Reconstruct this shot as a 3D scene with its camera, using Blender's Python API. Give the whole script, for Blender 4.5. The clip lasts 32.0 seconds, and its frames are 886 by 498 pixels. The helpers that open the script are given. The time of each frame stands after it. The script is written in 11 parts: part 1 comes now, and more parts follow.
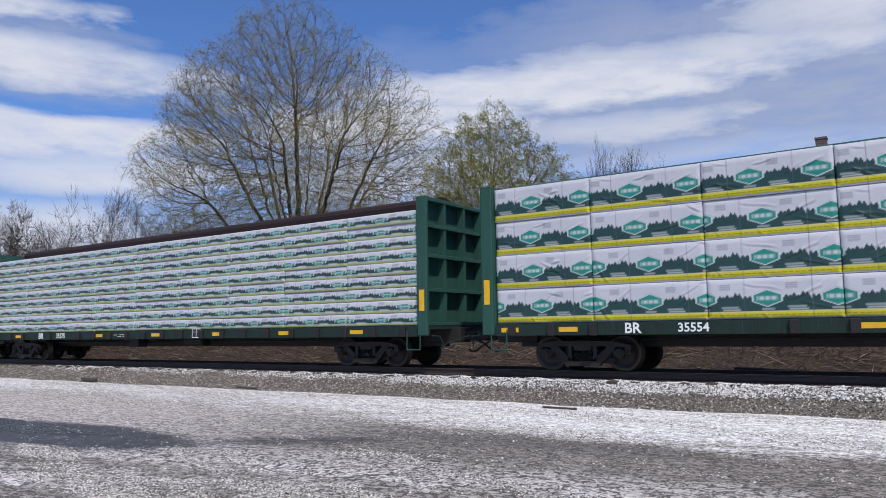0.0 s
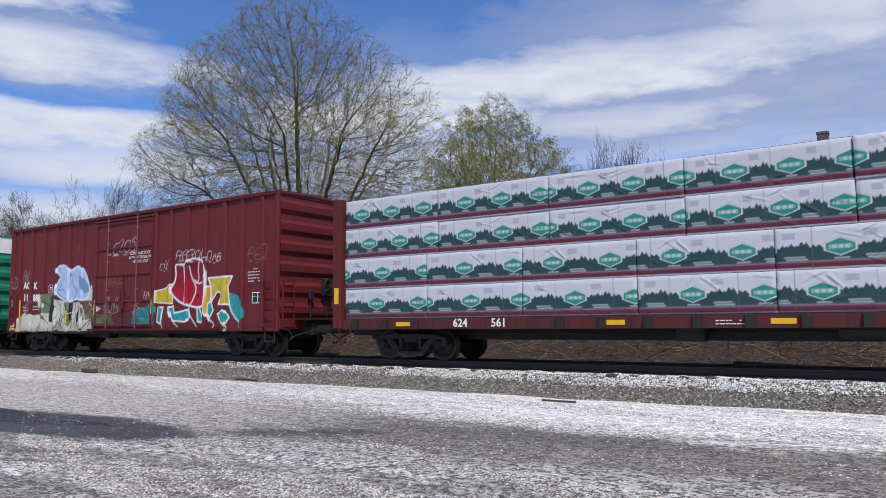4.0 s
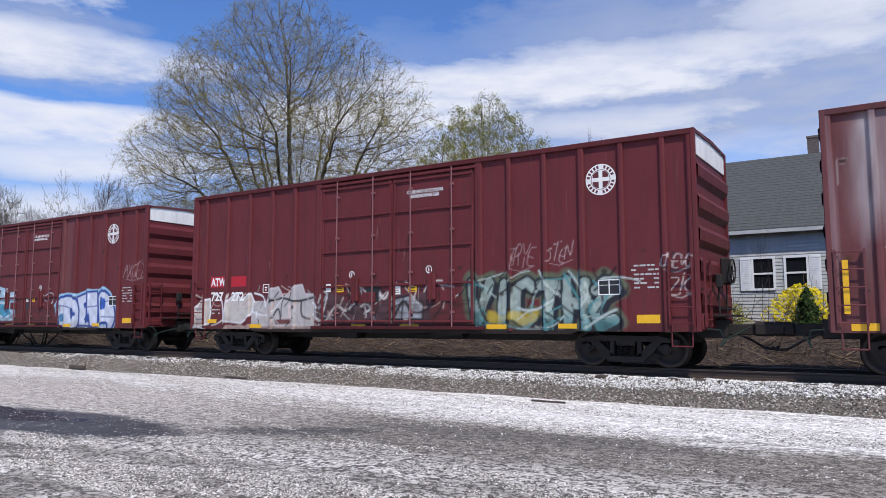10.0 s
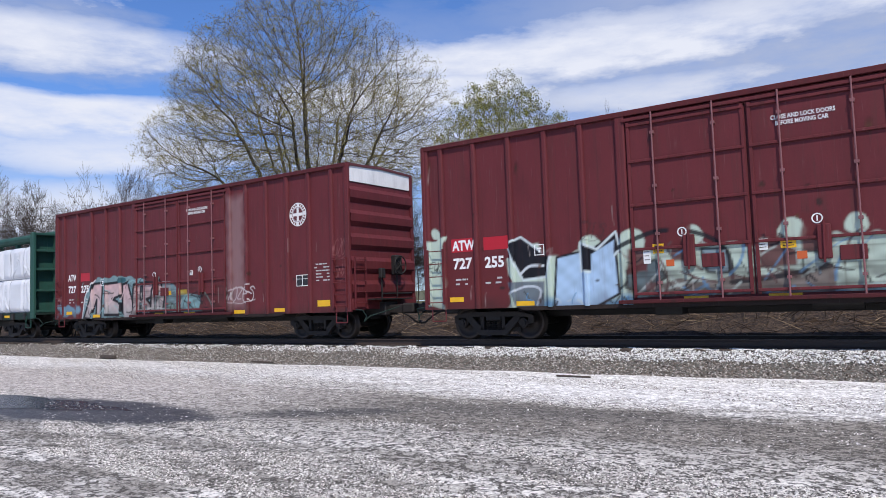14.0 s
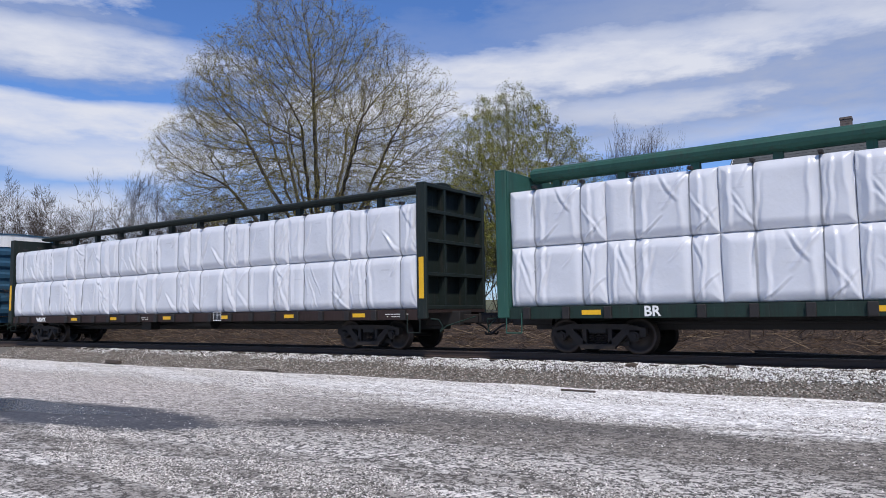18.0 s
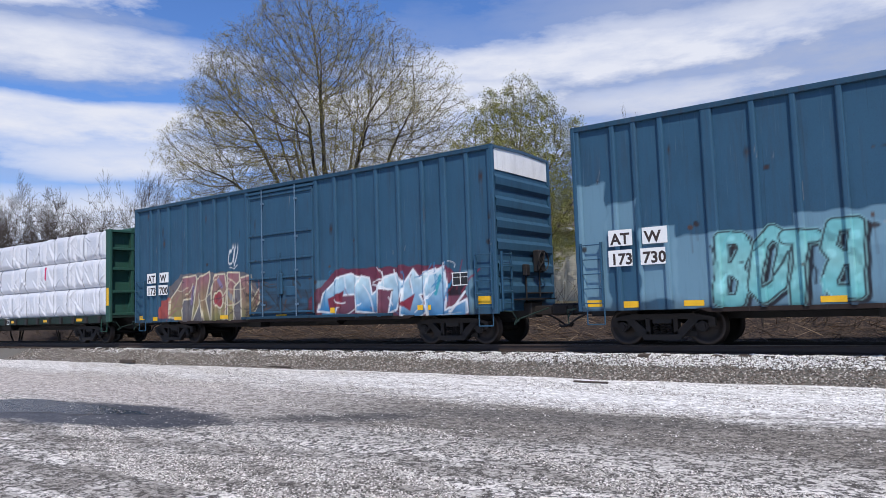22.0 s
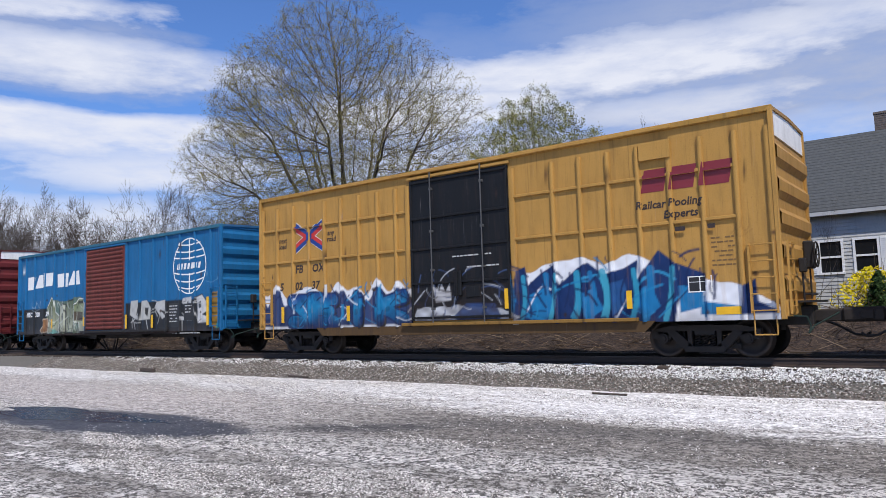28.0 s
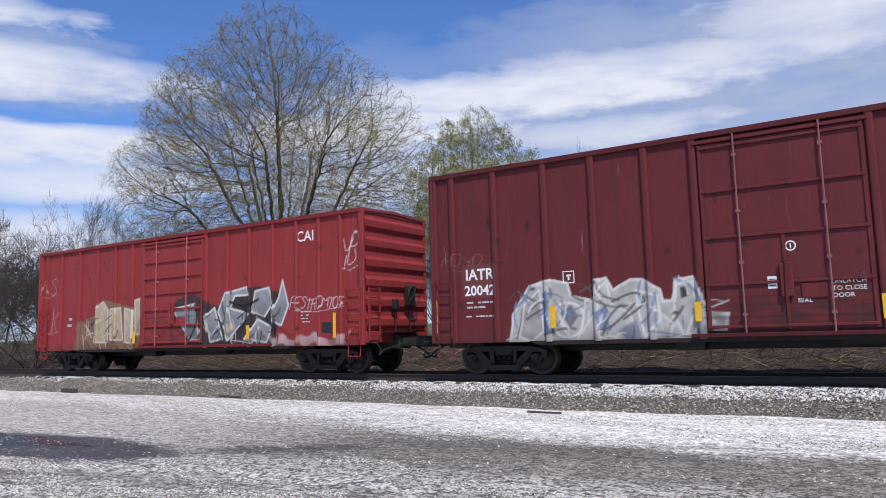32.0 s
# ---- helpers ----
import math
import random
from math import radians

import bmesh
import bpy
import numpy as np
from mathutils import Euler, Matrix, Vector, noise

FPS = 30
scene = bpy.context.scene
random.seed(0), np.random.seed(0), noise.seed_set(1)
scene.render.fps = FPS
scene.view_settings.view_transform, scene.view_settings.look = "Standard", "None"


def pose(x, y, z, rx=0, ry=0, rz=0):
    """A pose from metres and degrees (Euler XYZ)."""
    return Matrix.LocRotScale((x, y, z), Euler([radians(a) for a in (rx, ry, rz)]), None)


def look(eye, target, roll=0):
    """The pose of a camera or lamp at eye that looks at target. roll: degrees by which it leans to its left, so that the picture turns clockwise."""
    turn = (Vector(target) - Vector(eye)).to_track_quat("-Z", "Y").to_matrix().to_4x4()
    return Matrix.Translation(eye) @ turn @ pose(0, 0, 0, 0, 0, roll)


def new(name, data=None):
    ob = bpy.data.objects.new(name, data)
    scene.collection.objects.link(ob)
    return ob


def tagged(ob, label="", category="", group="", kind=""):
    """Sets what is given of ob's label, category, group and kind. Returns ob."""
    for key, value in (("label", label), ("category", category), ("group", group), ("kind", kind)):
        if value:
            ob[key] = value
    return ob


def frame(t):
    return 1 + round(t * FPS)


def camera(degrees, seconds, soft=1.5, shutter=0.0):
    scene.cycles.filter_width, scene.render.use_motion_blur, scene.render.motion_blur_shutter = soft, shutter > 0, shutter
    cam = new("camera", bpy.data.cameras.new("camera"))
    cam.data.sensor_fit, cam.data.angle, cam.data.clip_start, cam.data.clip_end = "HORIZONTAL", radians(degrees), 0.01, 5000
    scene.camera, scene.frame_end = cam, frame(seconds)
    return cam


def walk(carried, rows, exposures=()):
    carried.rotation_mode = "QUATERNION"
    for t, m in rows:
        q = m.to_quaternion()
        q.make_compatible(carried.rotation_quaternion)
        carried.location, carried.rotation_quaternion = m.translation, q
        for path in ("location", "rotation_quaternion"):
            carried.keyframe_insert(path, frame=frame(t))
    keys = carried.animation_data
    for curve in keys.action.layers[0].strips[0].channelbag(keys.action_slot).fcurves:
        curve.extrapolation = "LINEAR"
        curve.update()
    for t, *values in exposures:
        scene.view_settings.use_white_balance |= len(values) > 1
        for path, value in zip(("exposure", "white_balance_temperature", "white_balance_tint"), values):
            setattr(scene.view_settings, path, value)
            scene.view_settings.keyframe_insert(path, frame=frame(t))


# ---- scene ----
EYE = (0.0, 0.0, 1.65)
cam = camera(63.0, 32.0, 0.55, 0.02)
PATH = [
    (0.0, pose(*EYE, 96.30, 0.88, 33.55)),
    (0.5, pose(*EYE, 96.42, 1.03, 34.09)),
    (1.0, pose(*EYE, 96.47, 1.03, 34.55)),
    (1.5, pose(*EYE, 96.45, 0.95, 34.92)),
    (2.0, pose(*EYE, 96.34, 0.75, 35.04)),
    (2.5, pose(*EYE, 96.14, 0.54, 34.88)),
    (3.0, pose(*EYE, 95.93, 0.44, 34.51)),
    (3.5, pose(*EYE, 95.75, 0.54, 33.96)),
    (5.5, pose(*EYE, 95.82, 0.61, 33.12)),
    (6.0, pose(*EYE, 95.93, 0.57, 33.55)),
    (6.5, pose(*EYE, 96.04, 0.51, 33.99)),
    (7.0, pose(*EYE, 96.04, 0.55, 34.24)),
    (7.5, pose(*EYE, 95.94, 0.54, 34.35)),
    (8.0, pose(*EYE, 95.90, 0.45, 34.23)),
    (8.5, pose(*EYE, 95.84, 0.34, 33.93)),
    (9.0, pose(*EYE, 95.83, 0.19, 33.51)),
    (9.5, pose(*EYE, 95.77, 0.09, 33.09)),
    (10.0, pose(*EYE, 95.70, 0.08, 32.80)),
    (10.5, pose(*EYE, 95.66, 0.14, 32.64)),
    (11.0, pose(*EYE, 95.60, 0.16, 32.73)),
    (11.5, pose(*EYE, 95.47, 0.46, 32.93)),
    (12.0, pose(*EYE, 95.13, 0.83, 33.18)),
    (12.5, pose(*EYE, 94.76, 1.24, 33.47)),
    (13.0, pose(*EYE, 94.41, 1.54, 33.80)),
    (13.5, pose(*EYE, 94.22, 1.77, 34.18)),
    (14.0, pose(*EYE, 94.08, 1.97, 34.57)),
    (14.5, pose(*EYE, 94.09, 2.12, 34.84)),
    (15.0, pose(*EYE, 94.22, 2.25, 35.06)),
    (15.5, pose(*EYE, 94.46, 2.34, 35.20)),
    (17.5, pose(*EYE, 95.04, 1.18, 35.23)),
    (18.0, pose(*EYE, 94.99, 0.89, 35.01)),
    (18.5, pose(*EYE, 94.86, 0.82, 34.89)),
    (19.0, pose(*EYE, 94.71, 0.96, 34.93)),
    (19.5, pose(*EYE, 94.58, 1.17, 35.06)),
    (20.0, pose(*EYE, 94.51, 1.43, 35.29)),
    (20.5, pose(*EYE, 94.52, 1.61, 35.47)),
    (21.0, pose(*EYE, 94.56, 1.77, 35.62)),
    (21.5, pose(*EYE, 94.53, 1.91, 35.77)),
    (22.0, pose(*EYE, 94.53, 1.95, 35.87)),
    (22.5, pose(*EYE, 94.51, 2.01, 35.98)),
    (23.0, pose(*EYE, 94.52, 2.06, 36.09)),
    (23.5, pose(*EYE, 94.50, 2.15, 36.21)),
    (24.0, pose(*EYE, 94.49, 2.14, 36.32)),
    (24.5, pose(*EYE, 94.48, 2.03, 36.47)),
    (26.5, pose(*EYE, 94.81, 1.63, 37.03)),
    (27.0, pose(*EYE, 94.95, 1.67, 37.12)),
    (27.5, pose(*EYE, 95.15, 1.68, 37.24)),
    (28.0, pose(*EYE, 95.40, 1.67, 37.27)),
    (28.5, pose(*EYE, 95.68, 1.71, 37.12)),
    (29.0, pose(*EYE, 95.99, 1.60, 36.69)),
    (29.5, pose(*EYE, 96.29, 1.49, 36.06)),
    (30.0, pose(*EYE, 96.65, 1.53, 35.31)),
    (30.5, pose(*EYE, 97.02, 1.48, 34.66)),
    (31.0, pose(*EYE, 97.27, 1.61, 34.02)),
    (31.5, pose(*EYE, 97.15, 1.65, 33.34)),
    (32.0, pose(*EYE, 96.72, 1.53, 32.31)),
]
walk(cam, PATH, [(0, -0.15), (3.5, -0.12), (5.5, 0.06), (15.0, 0.06), (17.0, -0.12), (19.5, -0.12), (21.0, 0.0), (23.0, 0.0), (24.0, -0.13), (26.5, 0.02), (32.0, 0.04)])


# ---- sky and sun ----
def mth(nt, op, a, b=None, c=None, clamp=False):
    n = nt.nodes.new("ShaderNodeMath")
    n.operation = op
    n.use_clamp = clamp
    for i, v in enumerate((a, b, c)):
        if v is None:
            continue
        if isinstance(v, (int, float)):
            n.inputs[i].default_value = v
        else:
            nt.links.new(v, n.inputs[i])
    return n.outputs[0]


SUN_DIR = Vector((0.42, -0.42, 0.80)).normalized()
SUN_EL = math.asin(SUN_DIR.z)
SUN_AZ = math.atan2(SUN_DIR.x, SUN_DIR.y)

world = bpy.data.worlds.new("spring_sky")
scene.world = world
world.use_nodes = True
wn = world.node_tree
wn.nodes.clear()
w_out = wn.nodes.new("ShaderNodeOutputWorld")
sky = wn.nodes.new("ShaderNodeTexSky")
sky.sky_type = "NISHITA"
sky.sun_disc = False
sky.sun_elevation = SUN_EL
sky.sun_rotation = SUN_AZ
sky.air_density = 1.0
sky.dust_density = 0.3
sky.ozone_density = 1.6
bg_sky = wn.nodes.new("ShaderNodeBackground")
bg_sky.inputs[1].default_value = 0.125
tint = wn.nodes.new("ShaderNodeMix")
tint.data_type = "RGBA"
tint.blend_type = "MULTIPLY"
tint.inputs[0].default_value = 1.0
tint.inputs[7].default_value = (0.57, 0.80, 1.22, 1)
wn.links.new(sky.outputs[0], tint.inputs[6])
wn.links.new(tint.outputs[2], bg_sky.inputs[0])
tc = wn.nodes.new("ShaderNodeTexCoord")
sep = wn.nodes.new("ShaderNodeSeparateXYZ")
wn.links.new(tc.outputs["Generated"], sep.inputs[0])
# azimuth left of +Y and elevation, in degrees
az = mth(wn, "MULTIPLY", mth(wn, "ARCTAN2", mth(wn, "MULTIPLY", sep.outputs[0], -1.0), sep.outputs[1]), 57.2958)
el = mth(wn, "MULTIPLY", mth(wn, "ARCSINE", sep.outputs[2]), 57.2958)
comb = wn.nodes.new("ShaderNodeCombineXYZ")
wn.links.new(mth(wn, "MULTIPLY", az, 0.05), comb.inputs[0])
wn.links.new(mth(wn, "MULTIPLY", el, 0.16), comb.inputs[1])


def sky_noise(scale, detail, rough):
    n = wn.nodes.new("ShaderNodeTexNoise")
    n.inputs["Scale"].default_value = scale
    n.inputs["Detail"].default_value = detail
    n.inputs["Roughness"].default_value = rough
    wn.links.new(comb.outputs[0], n.inputs["Vector"])
    return n.outputs[0]


n_big, n_mid = sky_noise(1.5, 8, 0.55), sky_noise(4.5, 7, 0.6)
warp = mth(wn, "SUBTRACT", n_big, 0.5)
warp2 = mth(wn, "SUBTRACT", n_mid, 0.5)


def bank(a, e, wa, up, down, soft, amount, wild=3.4):
    """A level bank of cloud round azimuth a and elevation e, in degrees, with its own reach upward and downward."""
    da = mth(wn, "DIVIDE", mth(wn, "ADD", mth(wn, "SUBTRACT", az, a), mth(wn, "MULTIPLY", warp2, 16.0)), wa)
    de = mth(wn, "ADD", mth(wn, "SUBTRACT", el, e), mth(wn, "ADD", mth(wn, "MULTIPLY", warp, wild), mth(wn, "MULTIPLY", warp2, wild * 0.45)))
    hi = mth(wn, "MAXIMUM", mth(wn, "DIVIDE", de, up), mth(wn, "DIVIDE", de, -down))
    d = mth(wn, "ADD", mth(wn, "POWER", mth(wn, "ABSOLUTE", da), 2.6), mth(wn, "POWER", hi, 2.0))
    return mth(wn, "MULTIPLY", mth(wn, "DIVIDE", mth(wn, "SUBTRACT", 1.0 + soft / 2, d), soft, clamp=True), amount)


def layer(rows):
    total = None
    for b in rows:
        c_ = bank(*b)
        total = c_ if total is None else mth(wn, "MAXIMUM", total, c_)
    return total


# grey undersides and veils, and the sunlit white banks before them
grey = layer([
    (8, 15.8, 30, 3.4, 3.0, 1.4, 0.84, 5.0),
    (2, 21.8, 27, 3.0, 3.4, 1.6, 0.75, 6.0),
    (34, 20.5, 6, 1.8, 2.0, 1.9, 0.30, 5.0),
    (68, 17.6, 16, 1.6, 1.3, 1.6, 0.55),
    (70, 20.6, 13, 1.0, 1.0, 1.6, 0.6),
    (64, 9.5, 22, 3.4, 5.0, 1.9, 0.45),
    (64, 5.0, 34, 5.0, 9.0, 1.7, 0.65, 5.0),
])
white = layer([
    (68, 18.9, 15.5, 1.3, 1.7, 1.7, 0.88, 3.4),
    (72, 22.6, 12, 1.2, 1.2, 1.6, 0.80, 4.0),
    (66, 14.5, 14, 0.9, 2.3, 1.3, 0.92, 2.2),
    (58, 11.4, 9, 1.6, 1.6, 1.6, 0.85, 3.2),
    (66, 7.0, 12, 1.7, 3.0, 1.6, 0.85, 3.2),
    (25, 18.7, 17, 1.5, 1.5, 1.5, 0.97, 4.4),
    (12, 19.6, 18, 1.3, 1.4, 1.9, 0.70, 5.0),
    (2, 22.0, 8, 2.2, 2.4, 1.9, 0.75, 4.0),
    (38, 16.2, 11, 1.6, 2.6, 1.3, 0.93, 4.0),
    (19, 15.2, 8, 0.9, 0.9, 1.8, 0.60, 3.0),
    (36, 12.0, 11, 2.0, 2.4, 1.7, 0.75, 3.6),
    (14, 12.6, 14, 1.0, 1.2, 1.9, 0.35, 3.6),
])
# broken cloud over the rest of the sky
rest = mth(wn, "MULTIPLY", mth(wn, "SUBTRACT", n_big, 0.50), 6.0, clamp=True)
away = mth(wn, "MULTIPLY", mth(wn, "SUBTRACT", mth(wn, "ABSOLUTE", mth(wn, "SUBTRACT", az, 34.0)), 46.0), 0.05, clamp=True)
high = mth(wn, "MULTIPLY", mth(wn, "SUBTRACT", el, 30.0), 0.08, clamp=True)
white = mth(wn, "MAXIMUM", white, mth(wn, "MULTIPLY", rest, mth(wn, "MAXIMUM", away, high)))
ragged = mth(wn, "ADD", 0.92, mth(wn, "MULTIPLY", warp2, 1.2))
grey = mth(wn, "MULTIPLY", grey, ragged, clamp=True)
white = mth(wn, "MULTIPLY", white, mth(wn, "ADD", 0.95, mth(wn, "MULTIPLY", warp2, 1.0)), clamp=True)
bg_grey = wn.nodes.new("ShaderNodeBackground")
bg_grey.inputs[0].default_value = (0.42, 0.48, 0.66, 1)
bg_white = wn.nodes.new("ShaderNodeBackground")
bg_white.inputs[0].default_value = (0.77, 0.80, 0.91, 1)
mixg = wn.nodes.new("ShaderNodeMixShader")
wn.links.new(grey, mixg.inputs[0])
wn.links.new(bg_sky.outputs[0], mixg.inputs[1])
wn.links.new(bg_grey.outputs[0], mixg.inputs[2])
mixw = wn.nodes.new("ShaderNodeMixShader")
wn.links.new(white, mixw.inputs[0])
wn.links.new(mixg.outputs[0], mixw.inputs[1])
wn.links.new(bg_white.outputs[0], mixw.inputs[2])
wn.links.new(mixw.outputs[0], w_out.inputs[0])

sun = new("sun", bpy.data.lights.new("sun", "SUN"))
sun.data.energy = 3.7
sun.data.angle = radians(0.6)
sun.data.color = (1.0, 0.935, 0.85)
sun.matrix_world = look(SUN_DIR * 60, (0, 0, 0))

# ---- materials ----
MATS = {}


def mat_base(name):
    m = bpy.data.materials.new(name)
    m.use_nodes = True
    nt = m.node_tree
    return m, nt, nt.nodes["Principled BSDF"]


def noise_node(nt, scale, detail=4, rough=0.6, coord="Object", stretch=None):
    t = nt.nodes.new("ShaderNodeTexCoord")
    n = nt.nodes.new("ShaderNodeTexNoise")
    n.inputs["Scale"].default_value = scale
    n.inputs["Detail"].default_value = detail
    n.inputs["Roughness"].default_value = rough
    src = t.outputs[coord]
    if stretch:
        mp = nt.nodes.new("ShaderNodeMapping")
        mp.inputs["Scale"].default_value = stretch
        nt.links.new(src, mp.inputs[0])
        src = mp.outputs[0]
    nt.links.new(src, n.inputs["Vector"])
    return n.outputs[0]


def mixc(nt, fac, a, b, blend="MIX"):
    n = nt.nodes.new("ShaderNodeMix")
    n.data_type = "RGBA"
    n.blend_type = blend
    for i, v in ((0, fac), (6, a), (7, b)):
        if isinstance(v, (int, float)):
            n.inputs[i].default_value = v
        elif isinstance(v, tuple):
            n.inputs[i].default_value = (*v[:3], 1)
        else:
            nt.links.new(v, n.inputs[i])
    return n.outputs[2]


def ramp01(nt, src, lo, hi):
    return mth(nt, "MULTIPLY", mth(nt, "SUBTRACT", src, lo), 1.0 / (hi - lo), clamp=True)


def bump(nt, bsdf, src, strength=0.3, dist=0.02):
    b = nt.nodes.new("ShaderNodeBump")
    b.inputs["Strength"].default_value = strength
    b.inputs["Distance"].default_value = dist
    nt.links.new(src, b.inputs["Height"])
    nt.links.new(b.outputs[0], bsdf.inputs["Normal"])


def painted(name, col, rough=0.5, dirt=(0.05, 0.035, 0.03), dirt_amt=0.5, fade=None, fade_amt=0.0, decal=False, metal=0.0, vstreak=True):
    """Weathered paint on steel: streaks of grime, faded patches, rust specks; decal: sprayed paint from the mesh's colour attribute on top."""
    key = (name, decal)
    if key in MATS:
        return MATS[key]
    m, nt, bs = mat_base(name)
    big = noise_node(nt, 0.7, 5, 0.6)
    streak = noise_node(nt, 3.0, 6, 0.65, stretch=(2.2, 2.2, 0.18))
    fine = noise_node(nt, 45, 3, 0.6)
    c = mixc(nt, mth(nt, "MULTIPLY", ramp01(nt, big, 0.35, 0.7), 0.35), col, tuple(min(1, v * 1.3) for v in col))
    if fade:
        c = mixc(nt, mth(nt, "MULTIPLY", ramp01(nt, streak, 0.40, 0.66), fade_amt), c, fade)
    c = mixc(nt, mth(nt, "MULTIPLY", ramp01(nt, streak if vstreak else big, 0.52, 0.78), dirt_amt), c, dirt)
    c = mixc(nt, mth(nt, "MULTIPLY", ramp01(nt, fine, 0.52, 0.75), 0.32), c, tuple(v * 0.55 for v in col))
    scuff = noise_node(nt, 5.0, 5, 0.7, stretch=(5.0, 5.0, 0.22))
    c = mixc(nt, mth(nt, "MULTIPLY", ramp01(nt, scuff, 0.60, 0.74), 0.28), c, tuple(v * 0.7 + 0.14 for v in col))
    run = noise_node(nt, 2.0, 4, 0.6, stretch=(1.0, 1.0, 0.35))
    c = mixc(nt, mth(nt, "MULTIPLY", ramp01(nt, run, 0.50, 0.72), 0.38), c, tuple(v * 0.55 + 0.004 for v in col))
    drip = noise_node(nt, 4.0, 3, 0.6, stretch=(9.0, 9.0, 0.14))
    c = mixc(nt, mth(nt, "MULTIPLY", ramp01(nt, drip, 0.63, 0.70), 0.40), c, tuple(v * 0.42 + 0.006 for v in col))
    spot = noise_node(nt, 16.0, 4, 0.7)
    c = mixc(nt, mth(nt, "MULTIPLY", ramp01(nt, spot, 0.68, 0.74), 0.55), c, (0.055, 0.028, 0.018))
    if decal:
        at = nt.nodes.new("ShaderNodeAttribute")
        at.attribute_name = "paint"
        worn = mth(nt, "MULTIPLY", at.outputs["Alpha"], mth(nt, "SUBTRACT", 1.0, mth(nt, "MULTIPLY", ramp01(nt, streak, 0.55, 0.85), 0.35)))
        c = mixc(nt, worn, c, at.outputs["Color"])
    nt.links.new(c, bs.inputs["Base Color"])
    nt.links.new(mth(nt, "ADD", rough - 0.1, mth(nt, "MULTIPLY", streak, 0.3)), bs.inputs["Roughness"])
    bs.inputs["Metallic"].default_value = metal
    bs.inputs["Specular IOR Level"].default_value = 0.20
    bump(nt, bs, mth(nt, "ADD", mth(nt, "MULTIPLY", big, 1.0), mth(nt, "MULTIPLY", fine, 0.06)), 0.25, 0.03)
    MATS[key] = m
    return m


def plain(name, col, rough=0.6, metal=0.0, var=0.25, scale=8.0):
    if name in MATS:
        return MATS[name]
    m, nt, bs = mat_base(name)
    n = noise_node(nt, scale, 5, 0.65)
    c = mixc(nt, n, tuple(v * (1 - var) for v in col), tuple(min(1, v * (1 + var)) for v in col))
    nt.links.new(c, bs.inputs["Base Color"])
    bs.inputs["Roughness"].default_value = rough
    bs.inputs["Metallic"].default_value = metal
    bump(nt, bs, n, 0.2, 0.01)
    MATS[name] = m
    return m


def island(name, cols, rough=0.9):
    """Colour that changes from piece to piece of a joined mesh."""
    m, nt, bs = mat_base(name)
    g = nt.nodes.new("ShaderNodeNewGeometry")
    r = nt.nodes.new("ShaderNodeValToRGB")
    for i, (p_, c_) in enumerate(cols):
        e = r.color_ramp.elements[i] if i < 2 else r.color_ramp.elements.new(p_)
        e.position, e.color = p_, (*c_, 1)
    nt.links.new(g.outputs["Random Per Island"], r.inputs[0])
    nt.links.new(r.outputs[0], bs.inputs["Base Color"])
    bs.inputs["Roughness"].default_value = rough
    bs.inputs["Specular IOR Level"].default_value = 0.15
    return m


